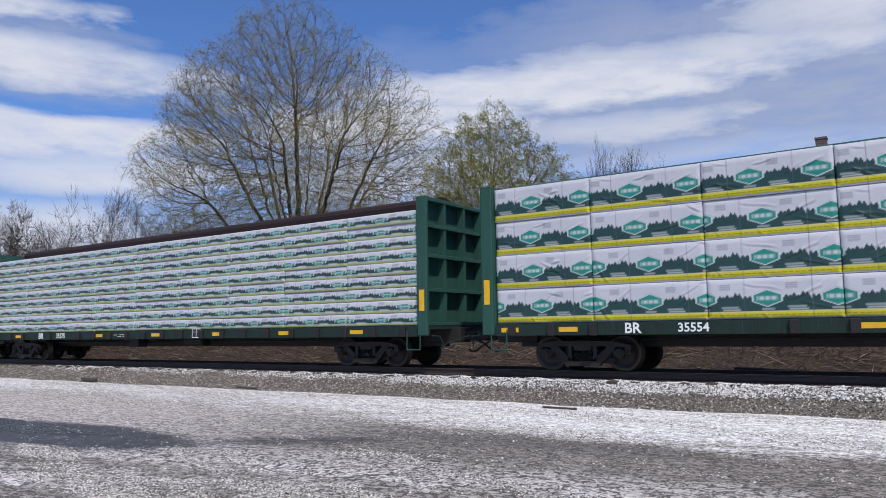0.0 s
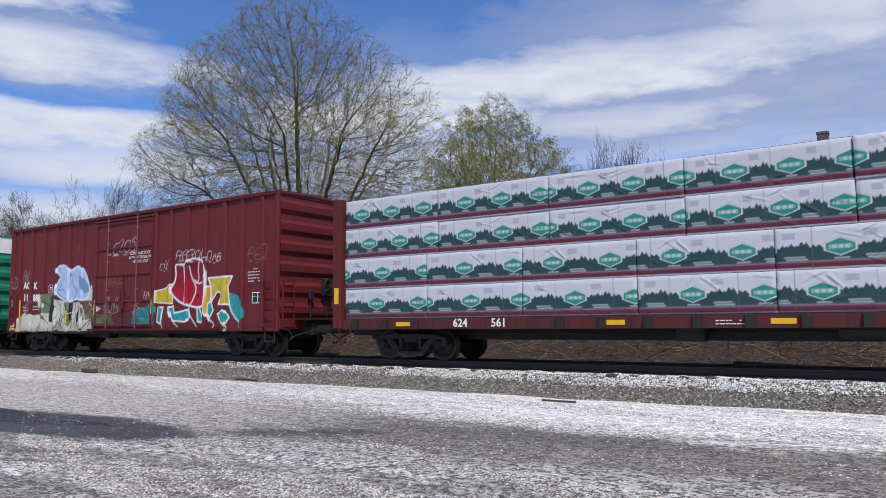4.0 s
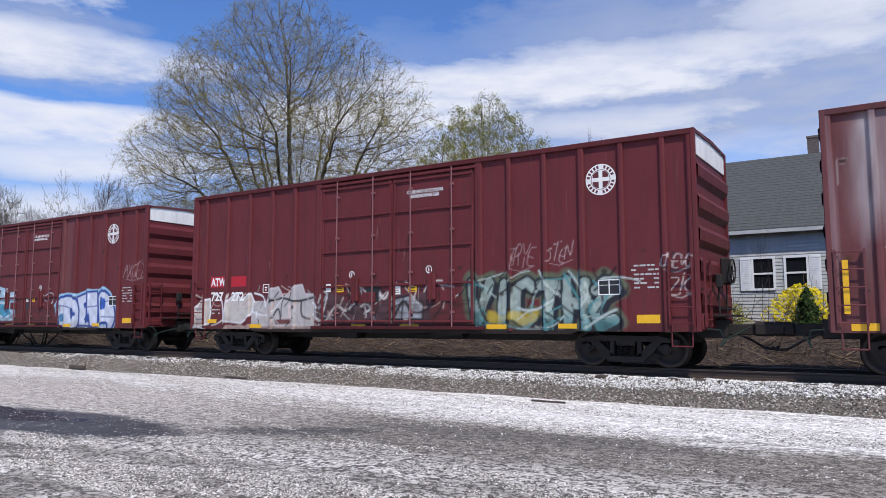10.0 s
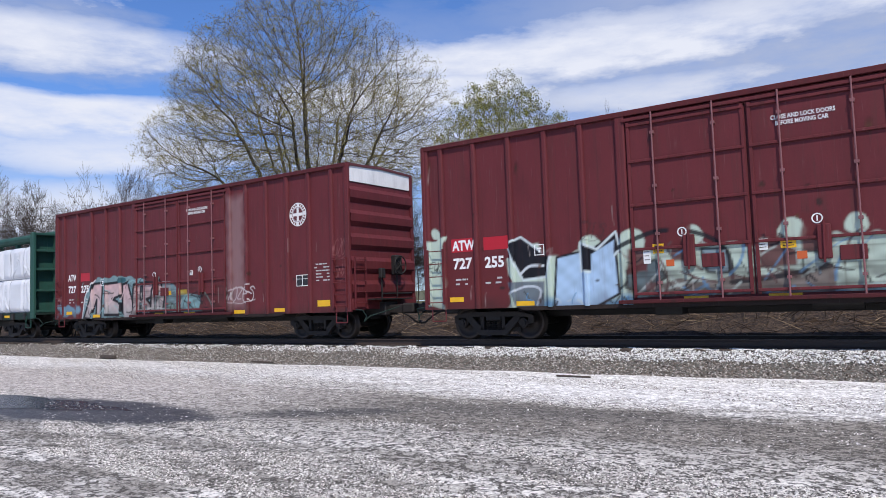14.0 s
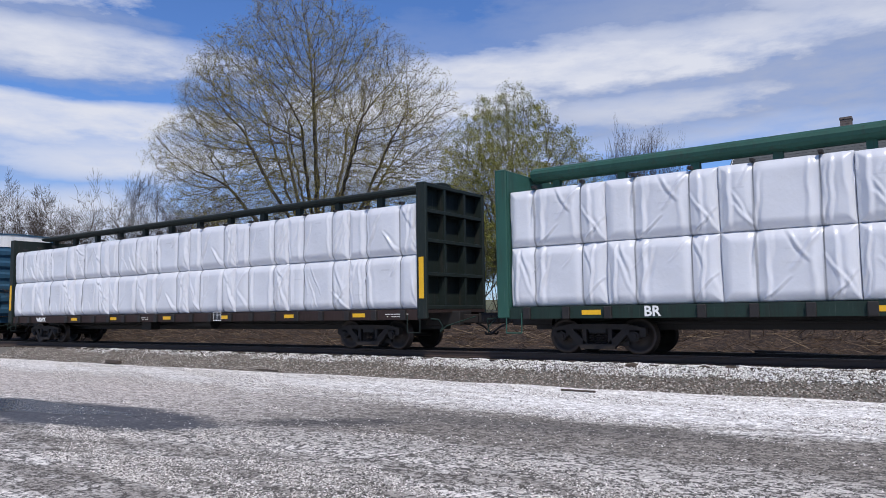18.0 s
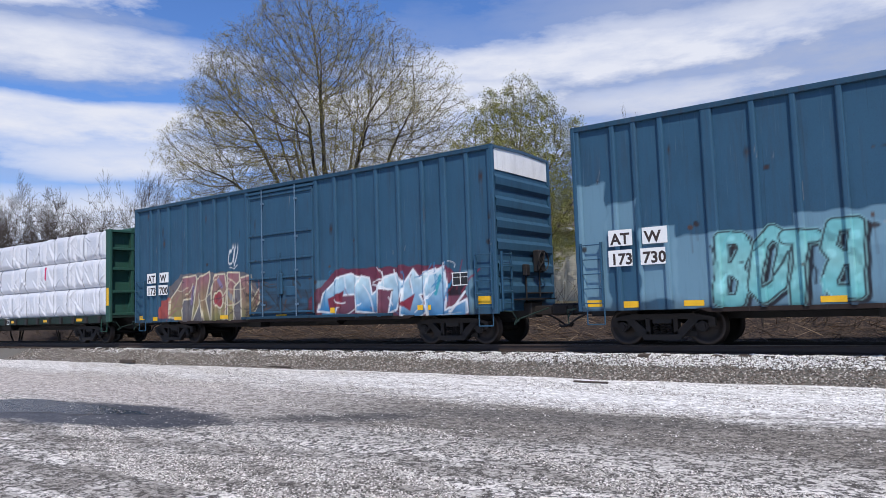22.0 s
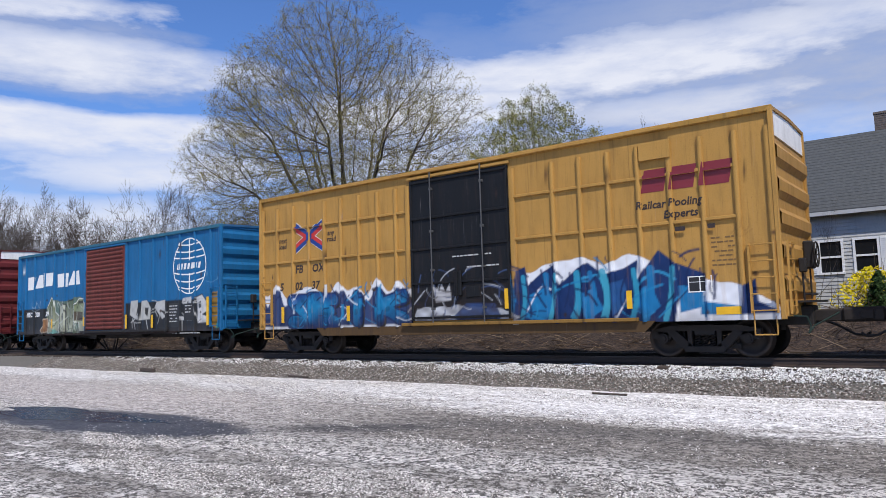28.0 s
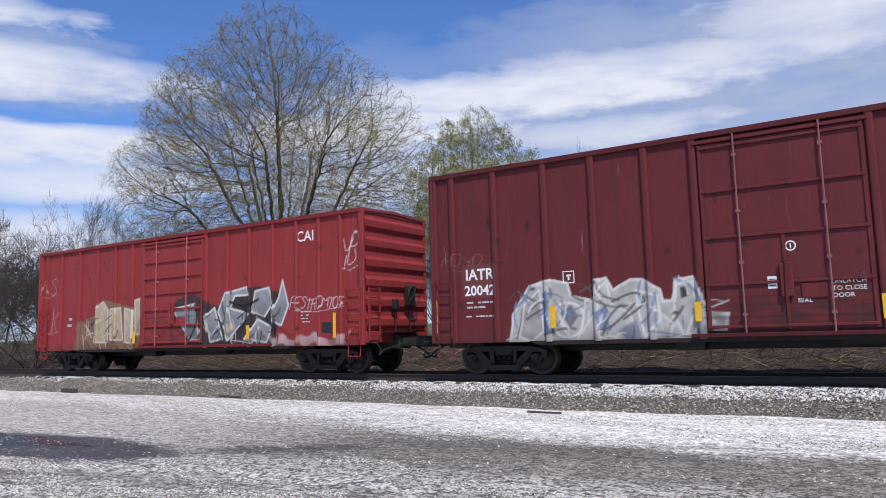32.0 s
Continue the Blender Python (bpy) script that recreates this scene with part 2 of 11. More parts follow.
def ground_material():
    m, nt, bs = mat_base("lot_gravel")
    t = nt.nodes.new("ShaderNodeTexCoord")
    s = nt.nodes.new("ShaderNodeSeparateXYZ")
    nt.links.new(t.outputs["Object"], s.inputs[0])
    big = noise_node(nt, 0.28, 4, 0.6, stretch=(0.45, 1.3, 1))
    mid = noise_node(nt, 1.6, 5, 0.65, stretch=(0.5, 1.2, 1))

    def cells(scale):
        v = nt.nodes.new("ShaderNodeTexVoronoi")
        v.inputs["Scale"].default_value = scale
        nt.links.new(t.outputs["Object"], v.inputs["Vector"])
        sp_ = nt.nodes.new("ShaderNodeSeparateColor")
        nt.links.new(v.outputs["Color"], sp_.inputs[0])
        return sp_.outputs[0], v.outputs["Distance"]

    c1, d1 = cells(17.0)
    c2 = cells(38.0)[0]
    cover = noise_node(nt, 7.0, 5, 0.7, stretch=(0.6, 1.1, 1))
    grit = mth(nt, "ADD", mth(nt, "MULTIPLY", c1, 0.5), mth(nt, "MULTIPLY", c2, 0.5))
    grit = ramp01(nt, mth(nt, "ADD", grit, mth(nt, "MULTIPLY", mth(nt, "SUBTRACT", cover, 0.5), 1.2)), 0.32, 0.72)
    y = mth(nt, "ADD", s.outputs[1], mth(nt, "MULTIPLY", mth(nt, "SUBTRACT", big, 0.5), 3.4))
    y = mth(nt, "ADD", y, mth(nt, "MULTIPLY", mth(nt, "SUBTRACT", mid, 0.5), 1.5))
    y = mth(nt, "ADD", y, mth(nt, "MULTIPLY", mth(nt, "SUBTRACT", cover, 0.5), 1.0))
    right = ramp01(nt, s.outputs[0], -15.0, -7.0)
    yw = mth(nt, "SUBTRACT", y, mth(nt, "MULTIPLY", mth(nt, "SUBTRACT", 1.0, right), 0.9))
    white = mth(nt, "MULTIPLY", ramp01(nt, yw, 10.3, 11.4), ramp01(nt, y, 17.0, 16.0))
    dark = mth(nt, "MULTIPLY", ramp01(nt, y, 6.9, 8.0), ramp01(nt, yw, 10.9, 10.0))
    base = mixc(nt, grit, (0.066, 0.058, 0.049), (0.82, 0.775, 0.715))
    packed = mixc(nt, grit, (0.066, 0.057, 0.047), (0.27, 0.240, 0.206))
    pale = mixc(nt, grit, (0.46, 0.435, 0.415), (1.0, 0.98, 0.955))
    tan = mixc(nt, grit, (0.24, 0.205, 0.182), (0.66, 0.60, 0.55))
    c = mixc(nt, mth(nt, "MULTIPLY", dark, mth(nt, "ADD", 0.15, mth(nt, "MULTIPLY", right, 0.8))), base, packed)
    c = mixc(nt, mth(nt, "MULTIPLY", dark, mth(nt, "MULTIPLY", mth(nt, "SUBTRACT", 1.0, right), 0.9)), c, tan)
    worn = noise_node(nt, 0.75, 6, 0.7, stretch=(0.55, 1.7, 1))
    near = mth(nt, "MULTIPLY", ramp01(nt, y, 7.6, 5.6), ramp01(nt, worn, 0.42, 0.53))
    c = mixc(nt, mth(nt, "MULTIPLY", near, 0.85), c, packed)
    c = mixc(nt, mth(nt, "MULTIPLY", white, mth(nt, "ADD", 0.62, mth(nt, "MULTIPLY", right, 0.38))), c, pale)
    speck = noise_node(nt, 60, 2, 0.5)
    c = mixc(nt, mth(nt, "MULTIPLY", ramp01(nt, speck, 0.62, 0.70), 0.6), c, (0.95, 0.92, 0.88))
    # damp patches

    def patch(cx, cy, rx, ry, rot, soft):
        ca, sa = math.cos(rot), math.sin(rot)
        dx = mth(nt, "SUBTRACT", s.outputs[0], cx)
        dy = mth(nt, "SUBTRACT", s.outputs[1], cy)
        u = mth(nt, "DIVIDE", mth(nt, "ADD", mth(nt, "MULTIPLY", dx, ca), mth(nt, "MULTIPLY", dy, sa)), rx)
        v = mth(nt, "DIVIDE", mth(nt, "SUBTRACT", mth(nt, "MULTIPLY", dy, ca), mth(nt, "MULTIPLY", dx, sa)), ry)
        d = mth(nt, "ADD", mth(nt, "MULTIPLY", u, u), mth(nt, "MULTIPLY", v, v))
        d = mth(nt, "ADD", d, mth(nt, "MULTIPLY", mth(nt, "SUBTRACT", mid, 0.5), 1.5))
        return ramp01(nt, d, 1.0 + soft / 2, 1.0 - soft / 2)

    wet = patch(-12.6, 6.70, 3.6, 1.05, 0.06, 0.5)
    wet2 = mth(nt, "MULTIPLY", patch(-8.0, 8.1, 1.4, 0.42, 0.5, 1.4), 0.75)
    wet3 = mth(nt, "MULTIPLY", patch(-5.0, 9.4, 2.6, 0.5, 0.1, 1.8), 0.4)
    w = mth(nt, "MAXIMUM", wet, mth(nt, "MAXIMUM", wet2, wet3))
    c = mixc(nt, mth(nt, "MULTIPLY", w, 0.96), c, mixc(nt, grit, (0.022, 0.022, 0.026), (0.075, 0.072, 0.074)))
    # earth and leaf litter beyond the railway
    litter = mixc(nt, grit, (0.014, 0.009, 0.008), (0.078, 0.052, 0.038))
    c = mixc(nt, ramp01(nt, s.outputs[1], 17.2, 18.2), c, litter)
    far = mixc(nt, big, (0.06, 0.075, 0.03), (0.13, 0.12, 0.06))
    c = mixc(nt, ramp01(nt, s.outputs[1], 27.0, 34.0), c, far)
    nt.links.new(c, bs.inputs["Base Color"])
    nt.links.new(mth(nt, "SUBTRACT", 0.95, mth(nt, "MULTIPLY", wet, 0.45)), bs.inputs["Roughness"])
    bump(nt, bs, mth(nt, "ADD", mth(nt, "MULTIPLY", d1, 0.2), mth(nt, "ADD", mth(nt, "MULTIPLY", grit, 0.3), mth(nt, "MULTIPLY", mid, 0.6))), 0.8, 0.03)
    return m


M_GROUND = ground_material()
M_BALLAST = island("ballast_stone", [(0.0, (0.06, 0.048, 0.040)), (1.0, (0.72, 0.68, 0.63)), (0.40, (0.21, 0.172, 0.142)), (0.78, (0.38, 0.335, 0.295))])
M_PALE = island("pale_ballast_stone", [(0.0, (0.16, 0.15, 0.14)), (1.0, (0.97, 0.95, 0.92)), (0.30, (0.70, 0.68, 0.65))])
M_GRAVEL = island("gravel_stone", [(0.0, (0.045, 0.040, 0.037)), (1.0, (0.98, 0.94, 0.89)), (0.5, (0.52, 0.48, 0.44))])
M_STICK = island("dry_stalk", [(0.0, (0.05, 0.034, 0.025)), (1.0, (0.36, 0.28, 0.20)), (0.6, (0.11, 0.075, 0.055))])
M_BED = plain("ballast_bed", (0.13, 0.12, 0.105), 0.95, 0, 0.7, 34)
M_RAIL = plain("rail_steel", (0.040, 0.026, 0.021), 0.7, 0.0, 0.4, 12)
M_RAILTOP = plain("rail_head", (0.16, 0.13, 0.115), 0.45, 0.7, 0.2, 12)
M_TIE = plain("creosoted_wood", (0.062, 0.046, 0.037), 0.9, 0, 0.5, 9)
M_BLACK = plain("grimy_black_steel", (0.018, 0.016, 0.016), 0.7, 0.2, 0.5, 5)
M_TRUCK = plain("dusty_cast_steel", (0.020, 0.0155, 0.0135), 0.75, 0.2, 0.5, 6)
M_WHEEL = plain("rolled_wheel_steel", (0.026, 0.020, 0.018), 0.6, 0.4, 0.5, 4)
M_TREAD = plain("worn_wheel_rim", (0.045, 0.034, 0.029), 0.5, 0.6, 0.3, 8)
M_YEL = plain("yellow_reflector", (0.75, 0.42, 0.012), 0.45, 0, 0.25, 5)
M_WHITE = plain("white_stencil", (0.78, 0.78, 0.76), 0.55, 0, 0.08, 12)
M_FADED = plain("faded_stencil", (0.46, 0.46, 0.45), 0.6, 0, 0.2, 12)
M_DARKINK = plain("dark_stencil", (0.035, 0.022, 0.018), 0.6, 0, 0.1, 12)
M_CREAM = plain("pale_chalky_paint", (0.62, 0.60, 0.55), 0.7, 0, 0.15, 3)
M_ENDWHITE = painted("white_end_paint", (0.80, 0.79, 0.76), 0.6, dirt=(0.42, 0.38, 0.34), dirt_amt=0.45)
M_BARK = plain("grey_bark", (0.048, 0.039, 0.032), 0.95, 0, 0.45, 4)
M_TWIG = plain("twig_bark", (0.088, 0.068, 0.048), 0.95, 0, 0.4, 6)
M_FARTWIG = plain("far_twig_bark", (0.058, 0.044, 0.036), 0.95, 0, 0.4, 2)
M_LEAF = island("spring_leaf", [(0.0, (0.17, 0.145, 0.038)), (1.0, (0.38, 0.33, 0.10)), (0.5, (0.27, 0.230, 0.062))])
M_LEAF2 = island("young_green_leaf", [(0.0, (0.15, 0.155, 0.035)), (1.0, (0.38, 0.36, 0.10)), (0.5, (0.25, 0.245, 0.055))])
M_FORSY = island("forsythia_blossom", [(0.0, (0.45, 0.36, 0.01)), (1.0, (0.75, 0.62, 0.03)), (0.5, (0.62, 0.50, 0.015))])
M_SHRUB = island("evergreen_needle", [(0.0, (0.012, 0.030, 0.010)), (1.0, (0.05, 0.085, 0.025)), (0.5, (0.025, 0.05, 0.015))])

# ---- mesh helpers ----
def part(name, bm, material, parent=None, label="", pose_=None):
    me = bpy.data.meshes.new(name)
    bm.to_mesh(me)
    bm.free()
    return hang(name, me, material, parent, label, pose_)


def hang(name, me, material, parent=None, label="", pose_=None):
    if material is not None and not me.materials:
        me.materials.append(material)
    ob = new(name, me)
    if parent is not None:
        ob.parent = parent
    if pose_ is not None:
        ob.matrix_basis = pose_
    if label:
        tagged(ob, label)
    return ob


def arr(name, verts, faces, smooth=False):
    me = bpy.data.meshes.new(name)
    me.from_pydata([tuple(map(float, v)) for v in verts], [], faces)
    if smooth:
        me.polygons.foreach_set("use_smooth", [True] * len(me.polygons))
    me.update()
    return me


def box(bm, x0, x1, y0, y1, z0, z1, bev=0.0):
    r = bmesh.ops.create_cube(bm, size=1.0, matrix=Matrix.Translation(((x0 + x1) / 2, (y0 + y1) / 2, (z0 + z1) / 2)) @ Matrix.Diagonal((abs(x1 - x0), abs(y1 - y0), abs(z1 - z0), 1)))
    if bev > 0:
        es = {e for v in r["verts"] for e in v.link_edges}
        bmesh.ops.bevel(bm, geom=list(es), offset=bev, segments=1, affect="EDGES")
    return bm


def tube(bm, a, b, r, n=8, r2=None):
    a, b = Vector(a), Vector(b)
    d = b - a
    m = Matrix.Translation((a + b) / 2) @ d.to_track_quat("Z", "Y").to_matrix().to_4x4()
    bmesh.ops.create_cone(bm, cap_ends=True, segments=n, radius1=r, radius2=r if r2 is None else r2, depth=d.length, matrix=m)
    return bm


def BM():
    return bmesh.new()


def prism(bm, prof, y0, y1):
    """Extrude a closed (x, z) outline from y0 to y1."""
    a = [bm.verts.new((x, y0, z)) for x, z in prof]
    b = [bm.verts.new((x, y1, z)) for x, z in prof]
    bm.faces.new(a)
    bm.faces.new(b[::-1])
    n = len(prof)
    for i in range(n):
        bm.faces.new((a[i], b[i], b[(i + 1) % n], a[(i + 1) % n]))
    bmesh.ops.recalc_face_normals(bm, faces=bm.faces)
    return bm


def extrude_x(bm, prof, x0, x1):
    """Extrude a closed (y, z) outline from x0 to x1."""
    a = [bm.verts.new((x0, y, z)) for y, z in prof]
    b = [bm.verts.new((x1, y, z)) for y, z in prof]
    bm.faces.new(a)
    bm.faces.new(b[::-1])
    n = len(prof)
    for i in range(n):
        bm.faces.new((a[i], b[i], b[(i + 1) % n], a[(i + 1) % n]))
    bmesh.ops.recalc_face_normals(bm, faces=bm.faces)
    return bm


TEXTS = {}


def text_mesh(s, size, squeeze=1.0, shear=0.0, bold=0.0):
    key = (s, size, squeeze, shear, bold)
    if key not in TEXTS:
        cu = bpy.data.curves.new("stencil", "FONT")
        cu.body = s
        cu.size = size
        cu.shear = shear
        cu.offset = bold
        cu.extrude = 0.001
        cu.resolution_u = 2
        ob = bpy.data.objects.new("stencil", cu)
        scene.collection.objects.link(ob)
        dg = bpy.context.evaluated_depsgraph_get()
        me = bpy.data.meshes.new_from_object(ob.evaluated_get(dg))
        me.transform(Matrix.Diagonal((squeeze, 1, 1, 1)))
        me.materials.clear()
        bpy.data.objects.remove(ob)
        TEXTS[key] = me
    return TEXTS[key]


UP = pose(0, 0, 0, 90, 0, 0)


def stencil(car, s, x, z, size, mat=None, y=-1.5, squeeze=1.0, shear=0.0, bold=0.0, name="stencil", end=False):
    """Lettering that stands on a car's near side, left end at x, foot at z; size is the letters' height."""
    me = text_mesh(s, size * 1.43, squeeze, shear, bold).copy()
    return hang(name, me, mat or M_WHITE, car, "", Matrix.Translation((x, y, z)) @ UP)


def bars(car, x0, x1, z0, rows, h, gap, mat=None, y=-1.5, seed=1, name="stencil"):
    """Lines of writing too small to read, as plain bars."""
    rnd = random.Random(seed)
    bm = BM()
    for i in range(rows):
        z = z0 - i * (h + gap)
        x = x0 + rnd.choice((0.0, 0.0, 0.06))
        while x < x1 - 0.02:
            w = rnd.uniform(0.06, 0.16) * h / 0.05
            if rnd.random() < 0.8:
                box(bm, x, min(x + w, x1), y - 0.002, y, z, z + h * 0.72)
            x += w + h * 0.5
    if not bm.verts:
        box(bm, x0, x1, y - 0.002, y, z0, z0 + h)
    return tagged(part(name, bm, mat or M_FADED, car), kind="stuff")


def plate(car, name, x0, x1, z0, z1, mat, y=-1.5, th=0.004, label=""):
    return part(name, box(BM(), x0, x1, y - th, y, z0, z1), mat, car, label)


# ---- sprayed paint, as colours of a fine grid ----
GLYPH = {
    "A": "00-26-50|13-43", "B": "00-06-46-54-33-03|33-51-40-00", "C": "55-36-05-01-30-51", "D": "00-06-36-54-52-30-00", "E": "50-00-06-56|03-43",
    "G": "55-36-05-01-30-51-53-33", "H": "00-06|50-56|03-53", "I": "30-36", "K": "00-06|56-03-50", "L": "06-00-50", "M": "00-06-33-66-60", "N": "00-06-50-56",
    "O": "30-01-05-36-55-51-30", "P": "00-06-46-55-43-03", "R": "00-06-46-55-43-03|33-50", "S": "55-36-05-34-52-30-01", "T": "30-36|06-66",
    "J": "06-56-51-30-01", "Q": "30-01-05-36-55-51-30|32-60",
    "U": "06-01-30-51-56", "V": "06-30-66", "W": "06-10-34-50-66", "X": "00-56|06-50", "Y": "30-33|06-33-66", "Z": "06-56-00-50", "F": "00-06-56|03-43",
}


def seg_dist(px, pz, ax, az_, bx, bz):
    vx, vz = bx - ax, bz - az_
    L2 = vx * vx + vz * vz + 1e-9
    t = np.clip(((px - ax) * vx + (pz - az_) * vz) / L2, 0, 1)
    return np.hypot(px - ax - t * vx, pz - az_ - t * vz)


def wob(x, z, f, seed=0.0):
    return (np.sin(x * f + seed) * np.cos(z * f * 1.3 + seed * 2.1) + np.sin((x + z) * f * 1.9 + seed * 3.7) * 0.6 + np.sin((x * 0.7 - z) * f * 3.1 + seed) * 0.35) / 1.95


class Spray:
    def __init__(self, x, z):
        self.x, self.z = x, z
        self.c = np.zeros((len(x), 4))

    def off(self, x0, x1, far=0.7):
        return x1 + far < self.x.min() or x0 - far > self.x.max()

    def put(self, m, col, a=1.0):
        m = np.clip(m, 0, 1) * a
        col = np.asarray(col, float)
        if col.ndim == 1:
            col = np.tile(col, (len(self.x), 1))
        old = self.c[:, 3]
        na = m + old * (1 - m)
        k = np.where(na > 1e-6, m / np.maximum(na, 1e-6), 0)[:, None]
        self.c[:, :3] = self.c[:, :3] * (1 - k) + col * k
        self.c[:, 3] = na

    def rect(self, x0, x1, z0, z1, col, a=1.0, soft=0.03, ragged=0.0, seed=0.0):
        if self.off(x0, x1):
            return
        d = np.maximum(np.maximum(x0 - self.x, self.x - x1), np.maximum(z0 - self.z, self.z - z1))
        if ragged:
            d = d + ragged * wob(self.x, self.z, 5.0, seed)
        self.put(0.5 - d / soft, col, a)

    def blob(self, cx, cz, rx, rz, col, a=1.0, soft=0.04, rough=0.0, seed=0.0):
        if self.off(cx - rx, cx + rx):
            return
        d = (np.hypot((self.x - cx) / rx, (self.z - cz) / rz) - 1) * min(rx, rz)
        if rough:
            d = d + rough * wob(self.x, self.z, 7.0, seed)
        self.put(0.5 - d / soft, col, a)

    def line(self, pts, w, col, a=1.0, soft=0.03):
        if self.off(min(p[0] for p in pts), max(p[0] for p in pts)):
            return
        d = np.full(len(self.x), 9.0)
        for (ax, az_), (bx, bz) in zip(pts, pts[1:]):
            d = np.minimum(d, seg_dist(self.x, self.z, ax, az_, bx, bz))
        self.put(0.5 - (d - w) / soft, col, a)

    def letters(self, s, x0, z0, w, h, lean, jitter, seed, push=(0.0, 0.0), plain_=False):
        """For each letter of a word, the distance to its strokes."""
        rnd = random.Random(seed)
        step = w / len(s)
        for i, ch in enumerate(s):
            jx, jz, sx = rnd.uniform(-jitter, jitter) * step * 0.5, rnd.uniform(-jitter, jitter) * h * 0.5, rnd.uniform(0.95, 1.12)
            tilt = rnd.uniform(-0.12, 0.12)
            fu, fv = (False, False) if plain_ else (rnd.random() < 0.55, rnd.random() < 0.45)
            if ch not in GLYPH or self.off(x0 + step * i - 0.3, x0 + step * (i + 1) + 0.3):
                continue
            d = np.full(len(self.x), 9.0)
            for st in GLYPH[ch].split("|"):
                pts = []
                for q in st.split("-"):
                    u, v = int(q[0]) / 6, int(q[1]) / 6
                    u, v = (1 - u if fu else u) * sx, (1 - v if fv else v)
                    pts.append((x0 + step * (i + 0.10 + u * 0.86) + jx + (lean + tilt) * (v - 0.5) * h, z0 + v * h + jz + tilt * (u - 0.5) * step))
                for (ax, az_), (bx, bz) in zip(pts, pts[1:]):
                    d = np.minimum(d, seg_dist(self.x - push[0], self.z - push[1], ax, az_, bx, bz))
            yield d

    def piece(self, s, x0, x1, z0, z1, cols, fat=0.16, edge=(0.03, 0.03, 0.04), halo=None, shade=None, seed=0, a=1.0, lean=0.1, rim=0.05, ink=None, plain_=False, big=0.20):
        """A graffiti piece: letters with blended fill, a dark drawn line round each, a cast block shade and a sprayed cloud behind."""
        if self.off(x0 - 0.4, x1 + 0.4):
            return
        step = (x1 - x0) / len(s)
        fat = min(fat, step * big, (z1 - z0) * (big - 0.02))
        args = (s, x0 + fat, z0 + fat, (x1 - x0) - 2 * fat, (z1 - z0) - 2 * fat, lean, 0.16, seed)
        shake = 0.03 * wob(self.x, self.z, 4.0, seed)
        near = [d + shake for d in self.letters(*args, plain_=plain_)]
        if not near:
            return
        if halo is not None:
            d = np.minimum.reduce(near) + 0.05 * wob(self.x, self.z, 5.0, seed + 2)
            self.put(0.5 - (d - fat - rim - 0.10) / 0.08, halo, a * 0.92)
        if shade is None:
            shade = (0.02, 0.022, 0.03)
        self.put(0.5 - (np.minimum.reduce([d + shake for d in self.letters(*args, push=(0.09, -0.07), plain_=plain_)]) - fat - 0.01) / 0.03, shade, a)
        t = np.clip((self.z - z0) / (z1 - z0) + 0.20 * wob(self.x, self.z, 2.2, seed + 1), 0, 0.999) * (len(cols) - 1)
        k = t.astype(int)
        f = (t - k)[:, None]
        c = np.asarray(cols, float)
        fill = c[k] * (1 - f) + c[np.minimum(k + 1, len(cols) - 1)] * f
        fill = fill * (1 + 0.16 * wob(self.x, self.z, 9.0, seed + 4))[:, None]
        lum = sum(edge) / 3
        ink = ink or ((0.02, 0.022, 0.03) if lum > 0.2 else edge)
        gl = wob(self.x, self.z, 5.0, seed + 5)
        for d in near:
            if lum > 0.2:
                self.put(0.5 - (d - fat - rim) / 0.03, edge, a)
            else:
                self.put(0.5 - (d - fat - rim * 0.8) / 0.03, edge, a)
            self.put(0.5 - (d - fat) / 0.02, fill, a)
            self.put(0.5 - (np.abs(d - fat) - 0.019) / 0.02, ink, a * 0.95)
            self.put(np.clip((gl - 0.45) * 5, 0, 1) * np.clip(0.5 - (d - fat * 0.55) / 0.03, 0, 1), np.clip(fill * 1.3 + 0.06, 0, 0.78), a * 0.6)
            self.put(np.clip((-gl - 0.40) * 5, 0, 1) * np.clip(0.5 - (d - fat * 0.7) / 0.03, 0, 1), fill * 0.45, a * 0.65)

        # wild strokes and highlights over the whole
        rnd = random.Random(seed + 50)
        light = tuple(min(0.8, v * 1.25 + 0.08) for v in cols[-1])
        for q in range(int((x1 - x0) * 3.2)):
            cx, cz = rnd.uniform(x0, x1), z0 + (z1 - z0) * rnd.uniform(0.08, 0.92)
            an, ln = rnd.uniform(0.6, 2.3), rnd.uniform(0.12, 0.42) * (z1 - z0)
            bx, bz = cx + ln * math.cos(an), min(z1, max(z0, cz + ln * math.sin(an) * rnd.choice((-1, 1))))
            self.line([(cx, cz), ((cx + bx) / 2 + rnd.uniform(-0.08, 0.08), (cz + bz) / 2), (bx, bz)], rnd.uniform(0.010, 0.026), rnd.choice((ink, ink, light, tuple(cols[0]))), a * 0.9, 0.025)

    def points(self, rows, curve):
        pts = [tuple(float(v) for v in q.split(",")) for q in rows.split()]
        for _ in range(curve):
            pts = [q for (ax, az_), (bx, bz) in zip(pts, pts[1:] + pts[:1]) for q in ((ax * 0.75 + bx * 0.25, az_ * 0.75 + bz * 0.25), (ax * 0.25 + bx * 0.75, az_ * 0.25 + bz * 0.75))]
        return pts

